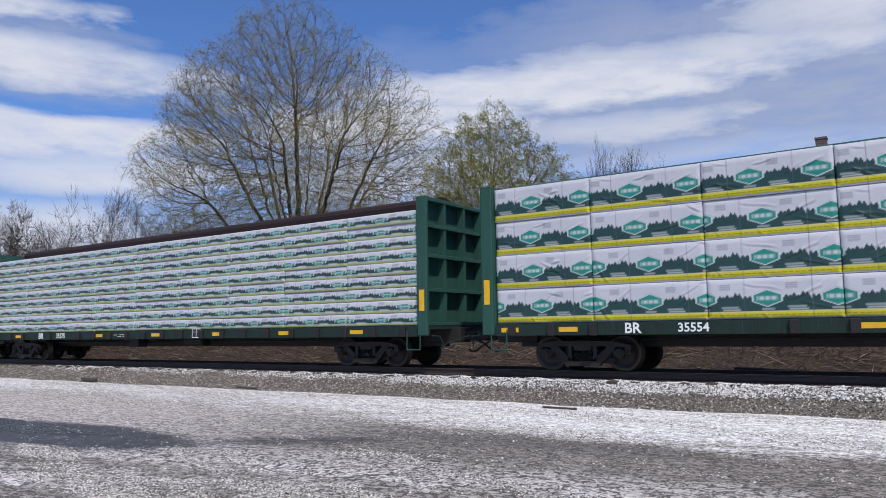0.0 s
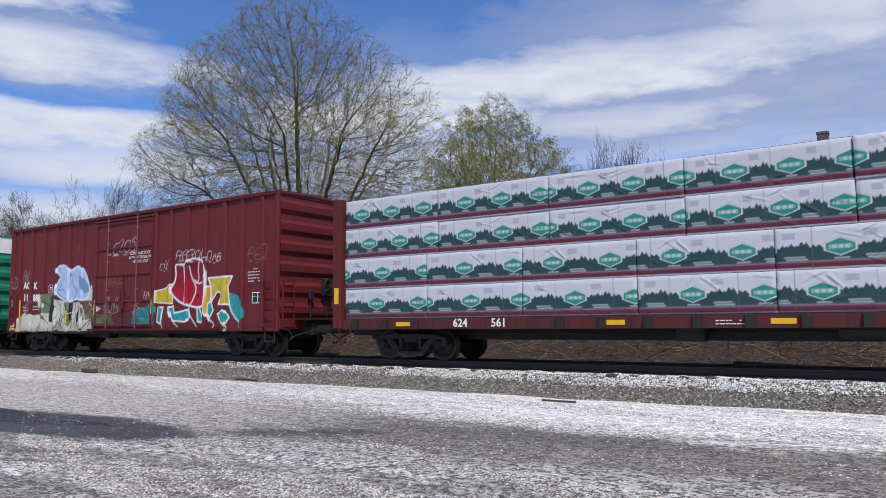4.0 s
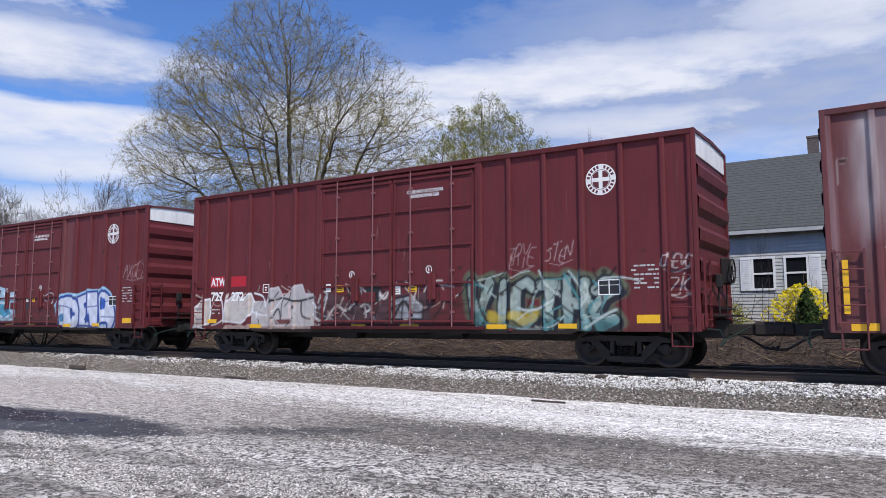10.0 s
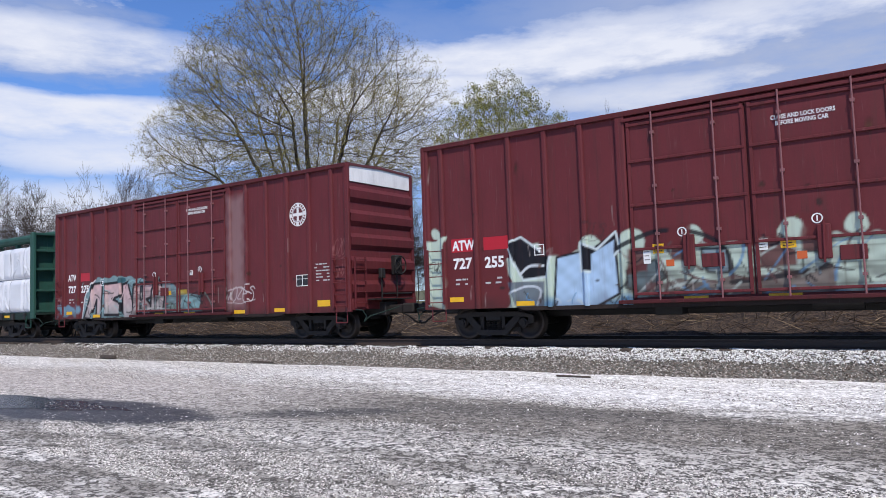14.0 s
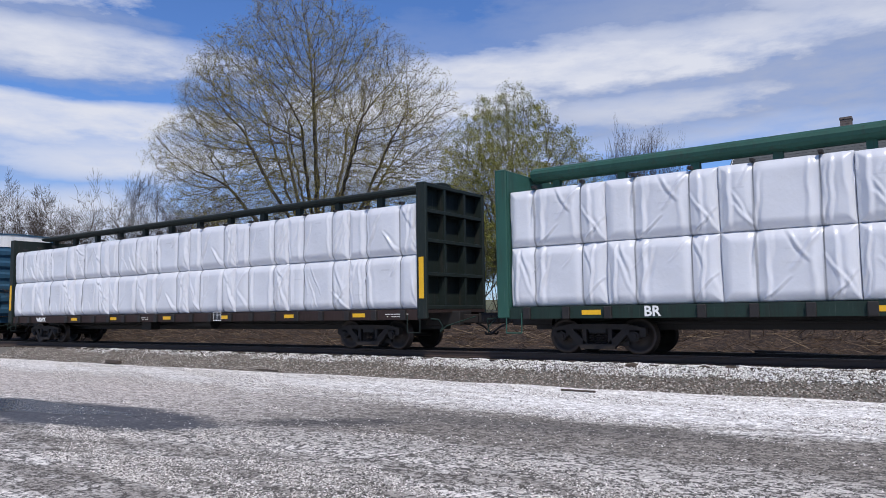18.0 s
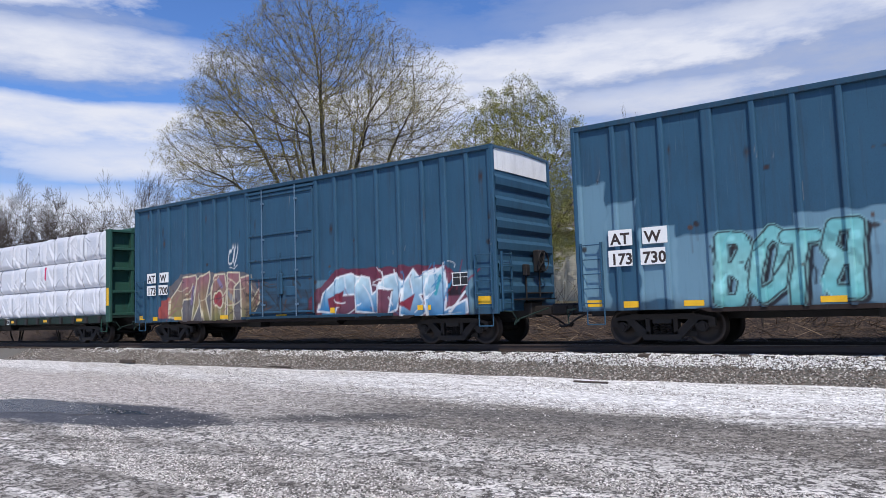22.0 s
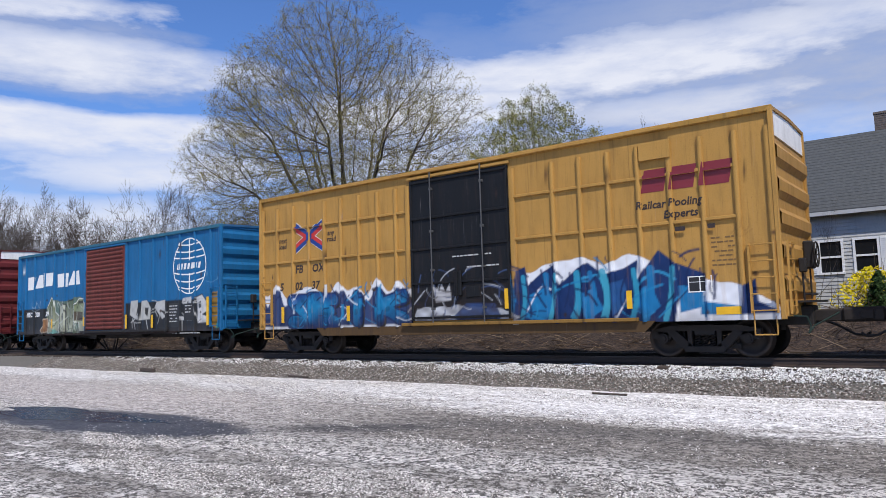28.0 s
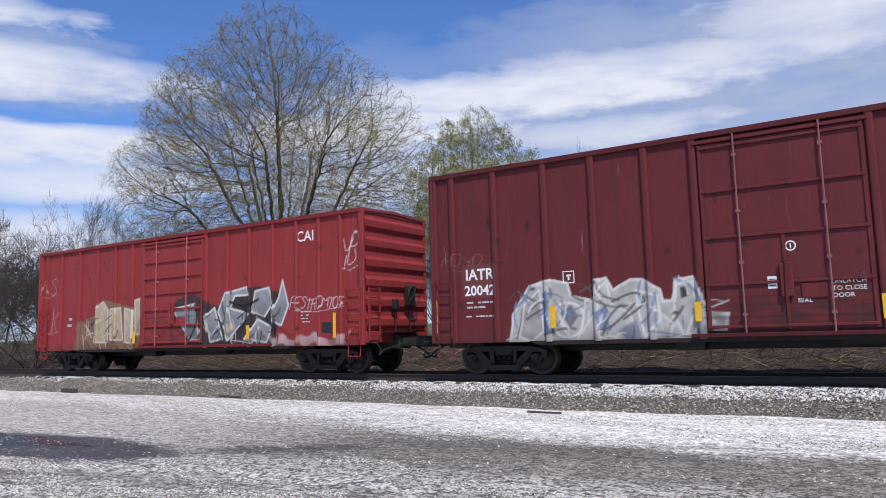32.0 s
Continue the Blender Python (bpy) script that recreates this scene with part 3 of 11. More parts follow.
    def shape(self, rows, col, a=1.0, edge=None, w=0.028, top=None, rough=0.0, curve=0):
        """A painted patch with an outline given by its corners, "x,z x,z ..."; curve: how often the corners are cut round."""
        pts = self.points(rows, curve)
        if self.off(min(p[0] for p in pts), max(p[0] for p in pts), 0.2):
            return
        d, odd = np.full(len(self.x), 9.0), np.zeros(len(self.x), bool)
        for (ax, az_), (bx, bz) in zip(pts, pts[1:] + pts[:1]):
            d = np.minimum(d, seg_dist(self.x, self.z, ax, az_, bx, bz))
            odd ^= ((az_ > self.z) != (bz > self.z)) & (self.x < ax + (bx - ax) * (self.z - az_) / (bz - az_ + 1e-9))
        d = np.where(odd, -d, d)
        if rough:
            d = d + rough * wob(self.x, self.z, 6.0, pts[0][0])
        lo, hi = min(p[1] for p in pts), max(p[1] for p in pts)
        f = np.clip((self.z - lo) / (hi - lo + 1e-6) + 0.15 * wob(self.x, self.z, 3.0, lo), 0, 1)[:, None]
        fill = np.asarray(col)[None] * (1 - f) + np.asarray(top or col)[None] * f
        fill = fill * (1 + 0.15 * wob(self.x, self.z, 8.0, hi))[:, None]
        if edge is not None:
            self.put(0.5 - (d - w) / 0.025, edge, a)
            d = d + w
        self.put(0.5 - d / 0.03, fill, a)

    def trace(self, rows, col, w, a=0.92):
        """A sprayed line through points "x,z x,z ...", bent round its corners."""
        pts = [tuple(float(v) for v in q.split(",")) for q in rows.split()]
        if len(pts) > 2:
            for _ in range(2):
                mid = [q for (ax, az_), (bx, bz) in zip(pts, pts[1:]) for q in ((ax * 0.75 + bx * 0.25, az_ * 0.75 + bz * 0.25), (ax * 0.25 + bx * 0.75, az_ * 0.25 + bz * 0.75))]
                pts = [pts[0]] + mid[1:-1] + [pts[-1]]
        self.line(pts, w, col, a, 0.025)

    def tag(self, s, x0, x1, z0, z1, col, w=0.018, seed=0, a=0.9, lean=0.25):
        """A scrawled one-line tag."""
        rnd = random.Random(seed)
        step = (x1 - x0) / len(s)
        if self.off(x0 - 0.3, x1 + 0.3):
            return
        for i, ch in enumerate(s):
            if ch not in GLYPH:
                continue
            up, big_ = rnd.uniform(-0.12, 0.12), rnd.uniform(0.85, 1.2)
            for st in GLYPH[ch].split("|"):
                pts = []
                for q in st.split("-"):
                    u, v = int(q[0]) / 6, int(q[1]) / 6
                    pts.append((x0 + step * (i + 0.05 + (u + rnd.uniform(-0.10, 0.10)) * 1.05) + lean * (v - 0.5) * (z1 - z0), z0 + (v * big_ + up + rnd.uniform(-0.08, 0.08)) * (z1 - z0)))
                for _ in range(2):
                    mid = [q for (ax, az_), (bx, bz) in zip(pts, pts[1:]) for q in ((ax * 0.75 + bx * 0.25, az_ * 0.75 + bz * 0.25), (ax * 0.25 + bx * 0.75, az_ * 0.25 + bz * 0.75))]
                    pts = [pts[0]] + (mid[1:-1] if len(pts) > 2 else []) + [pts[-1]]
                self.line(pts, w * 0.62, col, a, 0.024)
        # a flourish under the word
        self.line([(x0 + 0.1 * (x1 - x0), z0 - 0.04), ((x0 + x1) / 2, z0 - 0.10), (x1, z0 + 0.02)], w * 0.5, col, a * 0.8, 0.024)

    def scrawl(self, x0, x1, z0, z1, cols, n, seed, w=0.018, a=0.85):
        """Quick overlapping strokes within a stretch of the side."""
        rnd = random.Random(seed)
        for q in range(n):
            x, z = rnd.uniform(x0, x1), rnd.uniform(z0, z1)
            an, ln = rnd.choice((rnd.gauss(1.5, 0.35), rnd.gauss(0.6, 0.4), rnd.gauss(2.4, 0.4))), rnd.uniform(0.2, 0.75) * (z1 - z0)
            bx, bz = x + ln * math.cos(an), min(z1 + 0.1, max(z0, z + ln * math.sin(an) * rnd.choice((-1, 1))))
            k = rnd.uniform(-0.35, 0.35) * ln
            mx, mz = (x + bx) / 2 - k * math.sin(an), (z + bz) / 2 + k * math.cos(an)
            pts = [((1 - t) ** 2 * x + 2 * t * (1 - t) * mx + t * t * bx, (1 - t) ** 2 * z + 2 * t * (1 - t) * mz + t * t * bz) for t in (0, 0.2, 0.4, 0.6, 0.8, 1.0)]
            self.line(pts, w * rnd.uniform(0.6, 1.7), rnd.choice(cols), a, 0.025)

    def weather(self, seed, length, door, chips, grime):
        """Wear on a car's side: soot along the sill, dirt round the door's foot, chips of rust, scratches."""
        rnd = random.Random(seed)
        d0, d1 = door
        soot = np.clip((1.12 - self.z) / 0.35 + 0.55 * wob(self.x * 1.4, self.z * 0.8, 3.0, seed), 0, 1)
        self.put(soot, (0.030, 0.022, 0.019), grime * 0.75)
        if not self.off(d0 - 0.4, d1 + 0.4):
            near = np.clip(1.2 - np.maximum(d0 - self.x, self.x - d1) / 0.35, 0, 1) * np.clip((2.1 - self.z) / 0.7, 0, 1)
            self.put(near * np.clip(0.55 + 0.8 * wob(self.x * 1.2, self.z * 2.2, 4.0, seed + 3), 0, 1), (0.030, 0.020, 0.017), grime)
            for q in range(5):
                z = rnd.uniform(0.95, 1.9)
                self.line([(d0 - 0.1, z), (d1 + 0.1, z + rnd.uniform(-0.03, 0.03))], 0.010, (0.020, 0.014, 0.012), grime, 0.05)
            for x in (d0 + 0.03, d1 - 0.03, (d0 + d1) / 2):
                self.line([(x, rnd.uniform(2.0, 2.9)), (x + rnd.uniform(-0.03, 0.03), 0.9)], rnd.uniform(0.02, 0.06), (0.028, 0.016, 0.012), grime, 0.12)
        for q in range(chips):
            x, z = rnd.uniform(0.1, length - 0.1), rnd.uniform(0.9, 4.8)
            self.blob(x, z, rnd.uniform(0.02, 0.07), rnd.uniform(0.02, 0.06), rnd.choice(((0.045, 0.022, 0.015), (0.09, 0.042, 0.022), (0.03, 0.02, 0.018))), 0.85, 0.03, 0.03, q)
            if rnd.random() < 0.4:
                self.line([(x, z), (x + 0.02, z - rnd.uniform(0.15, 0.6))], 0.010, (0.05, 0.026, 0.018), 0.5, 0.05)
        for q in range(chips // 4):
            x, z = rnd.uniform(0.1, length - 0.1), rnd.uniform(1.0, 4.6)
            self.line([(x, z), (x + rnd.uniform(-0.04, 0.04), z - rnd.uniform(0.1, 0.5))], 0.007, (0.42, 0.38, 0.36), 0.55, 0.025)


HW = 1.52            # half width over the side posts
PANEL_Y = -1.455     # sheathing between the posts
TRACK_Y, RAIL_Z = 16.82, 0.62
SHARED = {}


def shared(key, build):
    if key not in SHARED:
        bm = build()
        me = bpy.data.meshes.new(key)
        bm.to_mesh(me)
        bm.free()
        SHARED[key] = me
    return SHARED[key]

# ---- ground and track ----
def ground_h(x, y):
    """Height of the ground: flat lot, bed of the railway, bank behind it."""
    h = 0.03 * wob(x, y, 0.35) * np.clip((16 - y) / 6, 0, 1) * np.clip(((x + 13.6) / 5) ** 2 + ((y - 6.8) / 2.2) ** 2 - 1, 0, 1)
    h = h + np.clip((y - 18.4) / 1.2, 0, 1) * 0.10
    k = np.clip((y - 19.2) / 5.5, 0, 1)
    h = h + (k * k * (3 - 2 * k)) * (1.45 + 0.25 * wob(x, y, 0.25, 2.0))
    return h + np.clip((y - 18.5) / 2, 0, 1) * 0.10 * wob(x, y, 1.3, 4.0)


def sheet(name, xs, ys, fn, mat):
    X, Y = np.meshgrid(np.asarray(xs, float), np.asarray(ys, float), indexing="ij")
    V = np.stack([X, Y, fn(X, Y)], 2).reshape(-1, 3)
    n = len(ys)
    F = [(i * n + j, (i + 1) * n + j, (i + 1) * n + j + 1, i * n + j + 1) for i in range(len(xs) - 1) for j in range(n - 1)]
    me = arr(name, V, F, True)
    return hang(name, me, mat)


gx = np.concatenate([[-3000, -900, -300, -140], np.arange(-80, 31, 1.0), [60, 140, 300, 900, 3000]])
gy = np.concatenate([[-3000, -800, -200, -60, -20], np.arange(-8, 34, 0.6), [38, 45, 60, 90, 160, 400, 1000, 3000]])
ground = tagged(sheet("ground", gx, gy, ground_h, M_GROUND), "pale gravel lot with packed wheel ruts beside the railway", "ground", kind="structure")


def bed_h(x, y):
    top = 0.40 + 0.02 * wob(x, y, 3.0)
    near = np.clip((y - 14.35 - 0.15 * wob(x, y, 1.1, 7.0)) / 1.15, 0, 1)
    far = np.clip((19.6 - y) / 1.2, 0, 1)
    return np.minimum(near, far) * (top + 0.05) - 0.05 + 0.015 * wob(x, y, 9.0)


ballast = tagged(sheet("ballast", np.concatenate([[-300, -150, -90], np.arange(-60, 12, 0.35), [40, 120, 300]]), np.arange(14.0, 20.0, 0.18), bed_h, M_BED), "grey crushed-stone ballast under the track", "ballast", kind="structure")


def stones(name, pts, size, mat, label, flat=0.6, seed=1):
    """Loose stones: squashed irregular octahedra, one joined mesh."""
    rng = np.random.default_rng(seed)
    n = len(pts)
    base = np.array([(1, 0, 0), (-1, 0, 0), (0, 1, 0), (0, -1, 0), (0, 0, 1), (0, 0, -1)], float)
    tri = np.array([(0, 2, 4), (2, 1, 4), (1, 3, 4), (3, 0, 4), (2, 0, 5), (1, 2, 5), (3, 1, 5), (0, 3, 5)])
    a = rng.uniform(0, 2 * math.pi, n)
    r = size[0] + (size[1] - size[0]) * rng.random(n) ** 2.0
    v = base[None] * rng.uniform(0.55, 1.15, (n, 6, 1)) + rng.uniform(-0.25, 0.25, (n, 6, 3))
    v = v * r[:, None, None] * np.array([1, 1, flat])
    ca, sa = np.cos(a)[:, None], np.sin(a)[:, None]
    v = np.stack([v[..., 0] * ca - v[..., 1] * sa, v[..., 0] * sa + v[..., 1] * ca, v[..., 2]], 2) + pts[:, None, :]
    F = (tri[None] + (np.arange(n) * 6)[:, None, None]).reshape(-1, 3)
    me = bpy.data.meshes.new(name)
    V = v.reshape(-1, 3)
    me.vertices.add(len(V))
    me.vertices.foreach_set("co", V.ravel())
    me.loops.add(F.size)
    me.loops.foreach_set("vertex_index", F.ravel().astype(np.int32))
    me.polygons.add(len(F))
    me.polygons.foreach_set("loop_start", np.arange(0, F.size, 3, dtype=np.int32))
    me.polygons.foreach_set("loop_total", np.full(len(F), 3, dtype=np.int32))
    me.update(calc_edges=True)
    return tagged(hang(name, me, mat), label, "gravel", kind="stuff")


rg = np.random.default_rng(5)
n_ = 62000
px = -34 + 40 * rg.random(n_) ** 0.8
py = rg.uniform(14.2, 16.0, n_)
stones("ballast_stones", np.stack([px, py, bed_h(px, py) + 0.012], 1), (0.014, 0.034), M_BALLAST, "loose grey ballast stones on the shoulder of the track", 0.7, 2)
# paler stones heaped along the ends of the ties, thickest to the east
n_ = 40000
px = -30 + 36 * rg.random(n_) ** 0.75
py = 15.0 + 0.9 * rg.random(n_)
east = np.clip((px + 18) / 12, 0, 1)
dense = 0.42 + 0.38 * east + 0.28 * wob(px, py, 1.1, 3.0) + 0.22 * wob(px, py * 1.5, 4.0, 1.0) + 0.15 * wob(px, py, 11.0, 4.0)
keep = rg.random(n_) < dense * np.clip((py - 15.20 + 0.22 * east - 0.10 * wob(px, py, 2.0, 6.0)) / 0.22, 0, 1)
px, py = px[keep], py[keep]
stones("pale_stones", np.stack([px, py, bed_h(px, py) + 0.03], 1), (0.015, 0.036), M_PALE, "whitish stones spread along the ends of the ties", 0.7, 9)
n_ = 5000
px, py = rg.uniform(-30, 4, n_), rg.uniform(16.3, 19.4, n_)
stones("ballast_stones", np.stack([px, py, bed_h(px, py) + 0.012], 1), (0.025, 0.05), M_BALLAST, "loose grey ballast stones between the rails", 0.7, 3)
n_ = 230000
py = 4.3 + 9.9 * rg.random(n_) ** 1.15
px = -0.3 - py * 0.9 + (rg.random(n_) - 0.5) * py * 2.1
keep = (wob(px * 0.6, py * 1.8, 1.0, 2.0) + 0.7 * wob(px, py * 2.2, 3.1, 5.0) + 0.6 * (rg.random(n_) - 0.5) > np.where((py > 7.0) & (py < 10.2), 0.75, 0.12)) & (((px + 12.9) / 3.6) ** 2 + ((py - 6.8) / 0.95) ** 2 > 0.9 + 0.35 * rg.random(n_)) | (rg.random(n_) < 0.035)
px, py = px[keep], py[keep]
stones("gravel_stones", np.stack([px, py, ground_h(px, py) + 0.004], 1), (0.006, 0.0195), M_GRAVEL, "pale loose gravel scattered over the lot", 0.6, 4)

# rails on ties
track = tagged(new("railway_track"), "single railway track of rusty rails on weathered ties", "railway track", kind="structure")
for y in (TRACK_Y - 0.755, TRACK_Y + 0.755):
    bm = BM()
    extrude_x(bm, [(y - 0.075, RAIL_Z - 0.17), (y + 0.075, RAIL_Z - 0.17), (y + 0.075, RAIL_Z - 0.155), (y + 0.012, RAIL_Z - 0.13), (y + 0.012, RAIL_Z - 0.045), (y + 0.036, RAIL_Z - 0.035), (y + 0.036, RAIL_Z - 0.003), (y - 0.036, RAIL_Z - 0.003), (y - 0.036, RAIL_Z - 0.035), (y - 0.012, RAIL_Z - 0.045), (y - 0.012, RAIL_Z - 0.13), (y - 0.075, RAIL_Z - 0.155)], -400, 300)
    rail = part("rail", bm, M_RAIL, track, "rusty steel rail")
    part("rail_head", box(BM(), -400, 300, y - 0.028, y + 0.028, RAIL_Z - 0.003, RAIL_Z), M_RAILTOP, rail, "bright worn running surface")
rt = random.Random(3)
tie_me = []
for k in range(5):
    bm = BM()
    box(bm, -0.115, 0.115, -1.30, 1.30, -0.17, 0, 0.015)
    for v in bm.verts:
        v.co += Vector((rt.uniform(-0.01, 0.01), rt.uniform(-0.03, 0.03), rt.uniform(-0.008, 0.008)))
    me = bpy.data.meshes.new("tie")
    bm.to_mesh(me)
    bm.free()
    me.materials.append(M_TIE)
    tie_me.append(me)
x = -62.0
while x < 9:
    hang("tie", rt.choice(tie_me), None, track, "", pose(x, TRACK_Y + rt.uniform(-0.05, 0.05), RAIL_Z - 0.175, 0, 0, rt.uniform(-1.5, 1.5)))
    if x > -22:
        for y in (TRACK_Y - 0.755, TRACK_Y + 0.755):
            pl = shared("tie_plate", lambda: box(BM(), -0.10, 0.10, -0.17, 0.17, 0, 0.015))
            hang("tie_plate", pl, M_RAIL, track, "", pose(x, y, RAIL_Z - 0.172))
    x += 0.52

# old ties and a dead log lying about
def log(a, b, r, label, name="discarded_tie"):
    bm = BM()
    d = Vector(b) - Vector(a)
    box(bm, -d.length / 2, d.length / 2, -r, r, -r * 0.8, r * 0.8, 0.02)
    ob = part(name, bm, M_TIE)
    ob.matrix_basis = Matrix.Translation((Vector(a) + Vector(b)) / 2) @ d.to_track_quat("X", "Z").to_matrix().to_4x4()
    return tagged(ob, label, "railway tie")


log((-4.2, 19.95, 0.50), (-1.6, 19.8, 0.40), 0.075, "dark discarded wooden tie lying behind the track")
log((-24.8, 14.45, 0.08), (-23.9, 14.4, 0.08), 0.07, "dark broken tie piece lying at the ballast's foot")
log((-16.9, 14.5, 0.05), (-15.9, 14.4, 0.05), 0.03, "dark thin splintered board lying at the ballast's foot")
log((-6.7, 13.75, 0.02), (-5.9, 13.7, 0.02), 0.025, "dark weathered board lying flat in pale gravel")


def puddle():
    rr = random.Random(8)
    bm = BM()
    pts = []
    for k in range(48):
        a = 2 * math.pi * k / 48
        r = 1 + 0.16 * math.sin(3 * a + 1) + 0.10 * math.sin(7 * a) + rr.uniform(-0.07, 0.07)
        pts.append(bm.verts.new((-14.4 + 2.5 * r * math.cos(a), 6.85 + 0.62 * r * math.sin(a) + 0.1 * math.cos(a), 0.004)))
    bm.faces.new(pts)
    m, nt, bs = mat_base("puddle_water")
    bs.inputs["Base Color"].default_value = (0.022, 0.024, 0.030, 1)
    bs.inputs["Roughness"].default_value = 0.22
    bs.inputs["IOR"].default_value = 1.33
    n = noise_node(nt, 11.0, 5, 0.6)
    bump(nt, bs, n, 0.5, 0.03)
    return tagged(part("puddle", bm, m), "shallow dark puddle in the gravel lot", "puddle")


puddle()


# ---- brush on the bank ----
def sticks(name, n, xr, yr, length, rad, mat, label, lie, seed):
    rng = np.random.default_rng(seed)
    V, F = [], []
    for k in range(n):
        x, y = rng.uniform(*xr), rng.uniform(*yr)
        z = float(ground_h(np.array([x]), np.array([y]))[0])
        a = rng.uniform(0, 2 * math.pi)
        e = rng.uniform(*lie)
        l = rng.uniform(*length)
        d = np.array([math.cos(a) * math.cos(e), math.sin(a) * math.cos(e), math.sin(e)])
        p = np.array([x, y, z + 0.02])
        u = np.cross(d, (0.3, 0.2, 1.0))
        u /= np.linalg.norm(u)
        w = np.cross(d, u)
        r = rng.uniform(*rad)
        bend = np.array([0, 0, -0.12 * l]) * rng.random()
        b = len(V)
        for q, (pt, rr) in enumerate(((p, r), (p + d * l * 0.5, r * 0.8), (p + d * l + bend, r * 0.3))):
            for m in range(3):
                an = 2.094 * m
                V.append(pt + (u * math.cos(an) + w * math.sin(an)) * rr)
        for q in range(2):
            for m in range(3):
                F.append((b + q * 3 + m, b + q * 3 + (m + 1) % 3, b + q * 3 + 3 + (m + 1) % 3, b + q * 3 + 3 + m))
    return tagged(hang(name, arr(name, V, F), mat), label, "brush", kind="stuff")


sticks("dead_stalks", 7500, (-42, 8), (18.9, 23.5), (0.25, 1.1), (0.004, 0.012), M_STICK, "dry brown stalks and twigs lying on the bank", (-0.1, 0.5), 11)
sticks("dry_brush", 900, (-48, 6), (21.5, 27.0), (0.7, 1.9), (0.005, 0.014), M_TWIG, "bare upright brush along the top of the bank", (0.8, 1.5), 12)


# ---- trees ----
def tubes_mesh(name, segs, sides):
    V, F = [], []
    for a, b, ra, rb, lv in segs:
        d = b - a
        if d.length < 1e-4:
            continue
        u = d.orthogonal().normalized()
        w = d.normalized().cross(u)
        k = sides if lv < 2 else 3
        s0 = len(V)
        for p, r in ((a, ra), (b, rb)):
            for m in range(k):
                an = 2 * math.pi * m / k
                V.append(p + (u * math.cos(an) + w * math.sin(an)) * r)
        for m in range(k):
            F.append((s0 + m, s0 + (m + 1) % k, s0 + k + (m + 1) % k, s0 + k + m))
    return arr(name, V, F, True)


def leaves_mesh(name, tips, per, size, reach, seed):
    rnd = random.Random(seed)
    V, F = [], []
    for p, d in tips:
        for _ in range(per if rnd.random() < 0.8 else 0):
            c = p + Vector((rnd.gauss(0, reach), rnd.gauss(0, reach), rnd.gauss(0, reach)))
            u = Vector((rnd.gauss(0, 1), rnd.gauss(0, 1), rnd.gauss(0, 1))).normalized()
            w = u.orthogonal().normalized()
            s_ = rnd.uniform(0.6, 1.3) * size
            b = len(V)
            V += [c - u * s_, c + w * s_ * 0.5, c + u * s_, c - w * s_ * 0.5]
            F.append((b, b + 1, b + 2, b + 3))
    return arr(name, V, F)


def tree(name, x, y, z, segs, tips, scale, bark, twig, leaf, per, lsize, reach, label, seed=1, sides=7, rz=0.0):
    root = tagged(new(name), label, "tree")
    root.matrix_basis = pose(x, y, z, 0, 0, rz)
    m = Matrix.Diagonal((scale[0], scale[1], scale[2], 1))
    segs = [(m @ a, m @ b, ra, rb, lv) for a, b, ra, rb, lv in segs]
    tips = [(m @ p, d) for p, d in tips]
    hang("trunk", tubes_mesh("trunk", [s_ for s_ in segs if s_[4] < 2], sides), bark, root)
    crown = hang("crown", tubes_mesh("crown", [s_ for s_ in segs if s_[4] >= 2], sides), twig, root, "bare spreading twigs")
    if per:
        tagged(hang("leaves", leaves_mesh("leaves", tips, per, lsize, reach, seed), leaf, crown), "sparse new yellow-green leaves", kind="stuff")
    return root


def fit_scale(segs, width, height):
    xs = [abs(b.x) for _, b, *_ in segs] + [abs(b.y) for _, b, *_ in segs]
    zs = [b.z for _, b, *_ in segs]
    xs.sort()
    return width / 2 / xs[int(len(xs) * 0.985)], height / max(zs)


def egg(rows, lump, seed, cx=0.0):
    """Test for many points inside a crown given by rows of (height, radius), with lobes."""
    zs_, rs_ = np.array([r[0] for r in rows], float), np.array([r[1] for r in rows], float)

    def f(P):
        x, y, z = P[:, 0] - cx, P[:, 1], P[:, 2]
        a = np.arctan2(y, x)
        k = 1 + lump * (np.sin(3 * a + seed + z * 0.35) + 0.8 * np.sin(5 * a - seed + z * 0.9) + 0.6 * np.sin(9 * a + z * 1.7)) * 0.6
        return np.hypot(x, y) < np.interp(z, zs_, rs_, 0, 0) * k
    return f


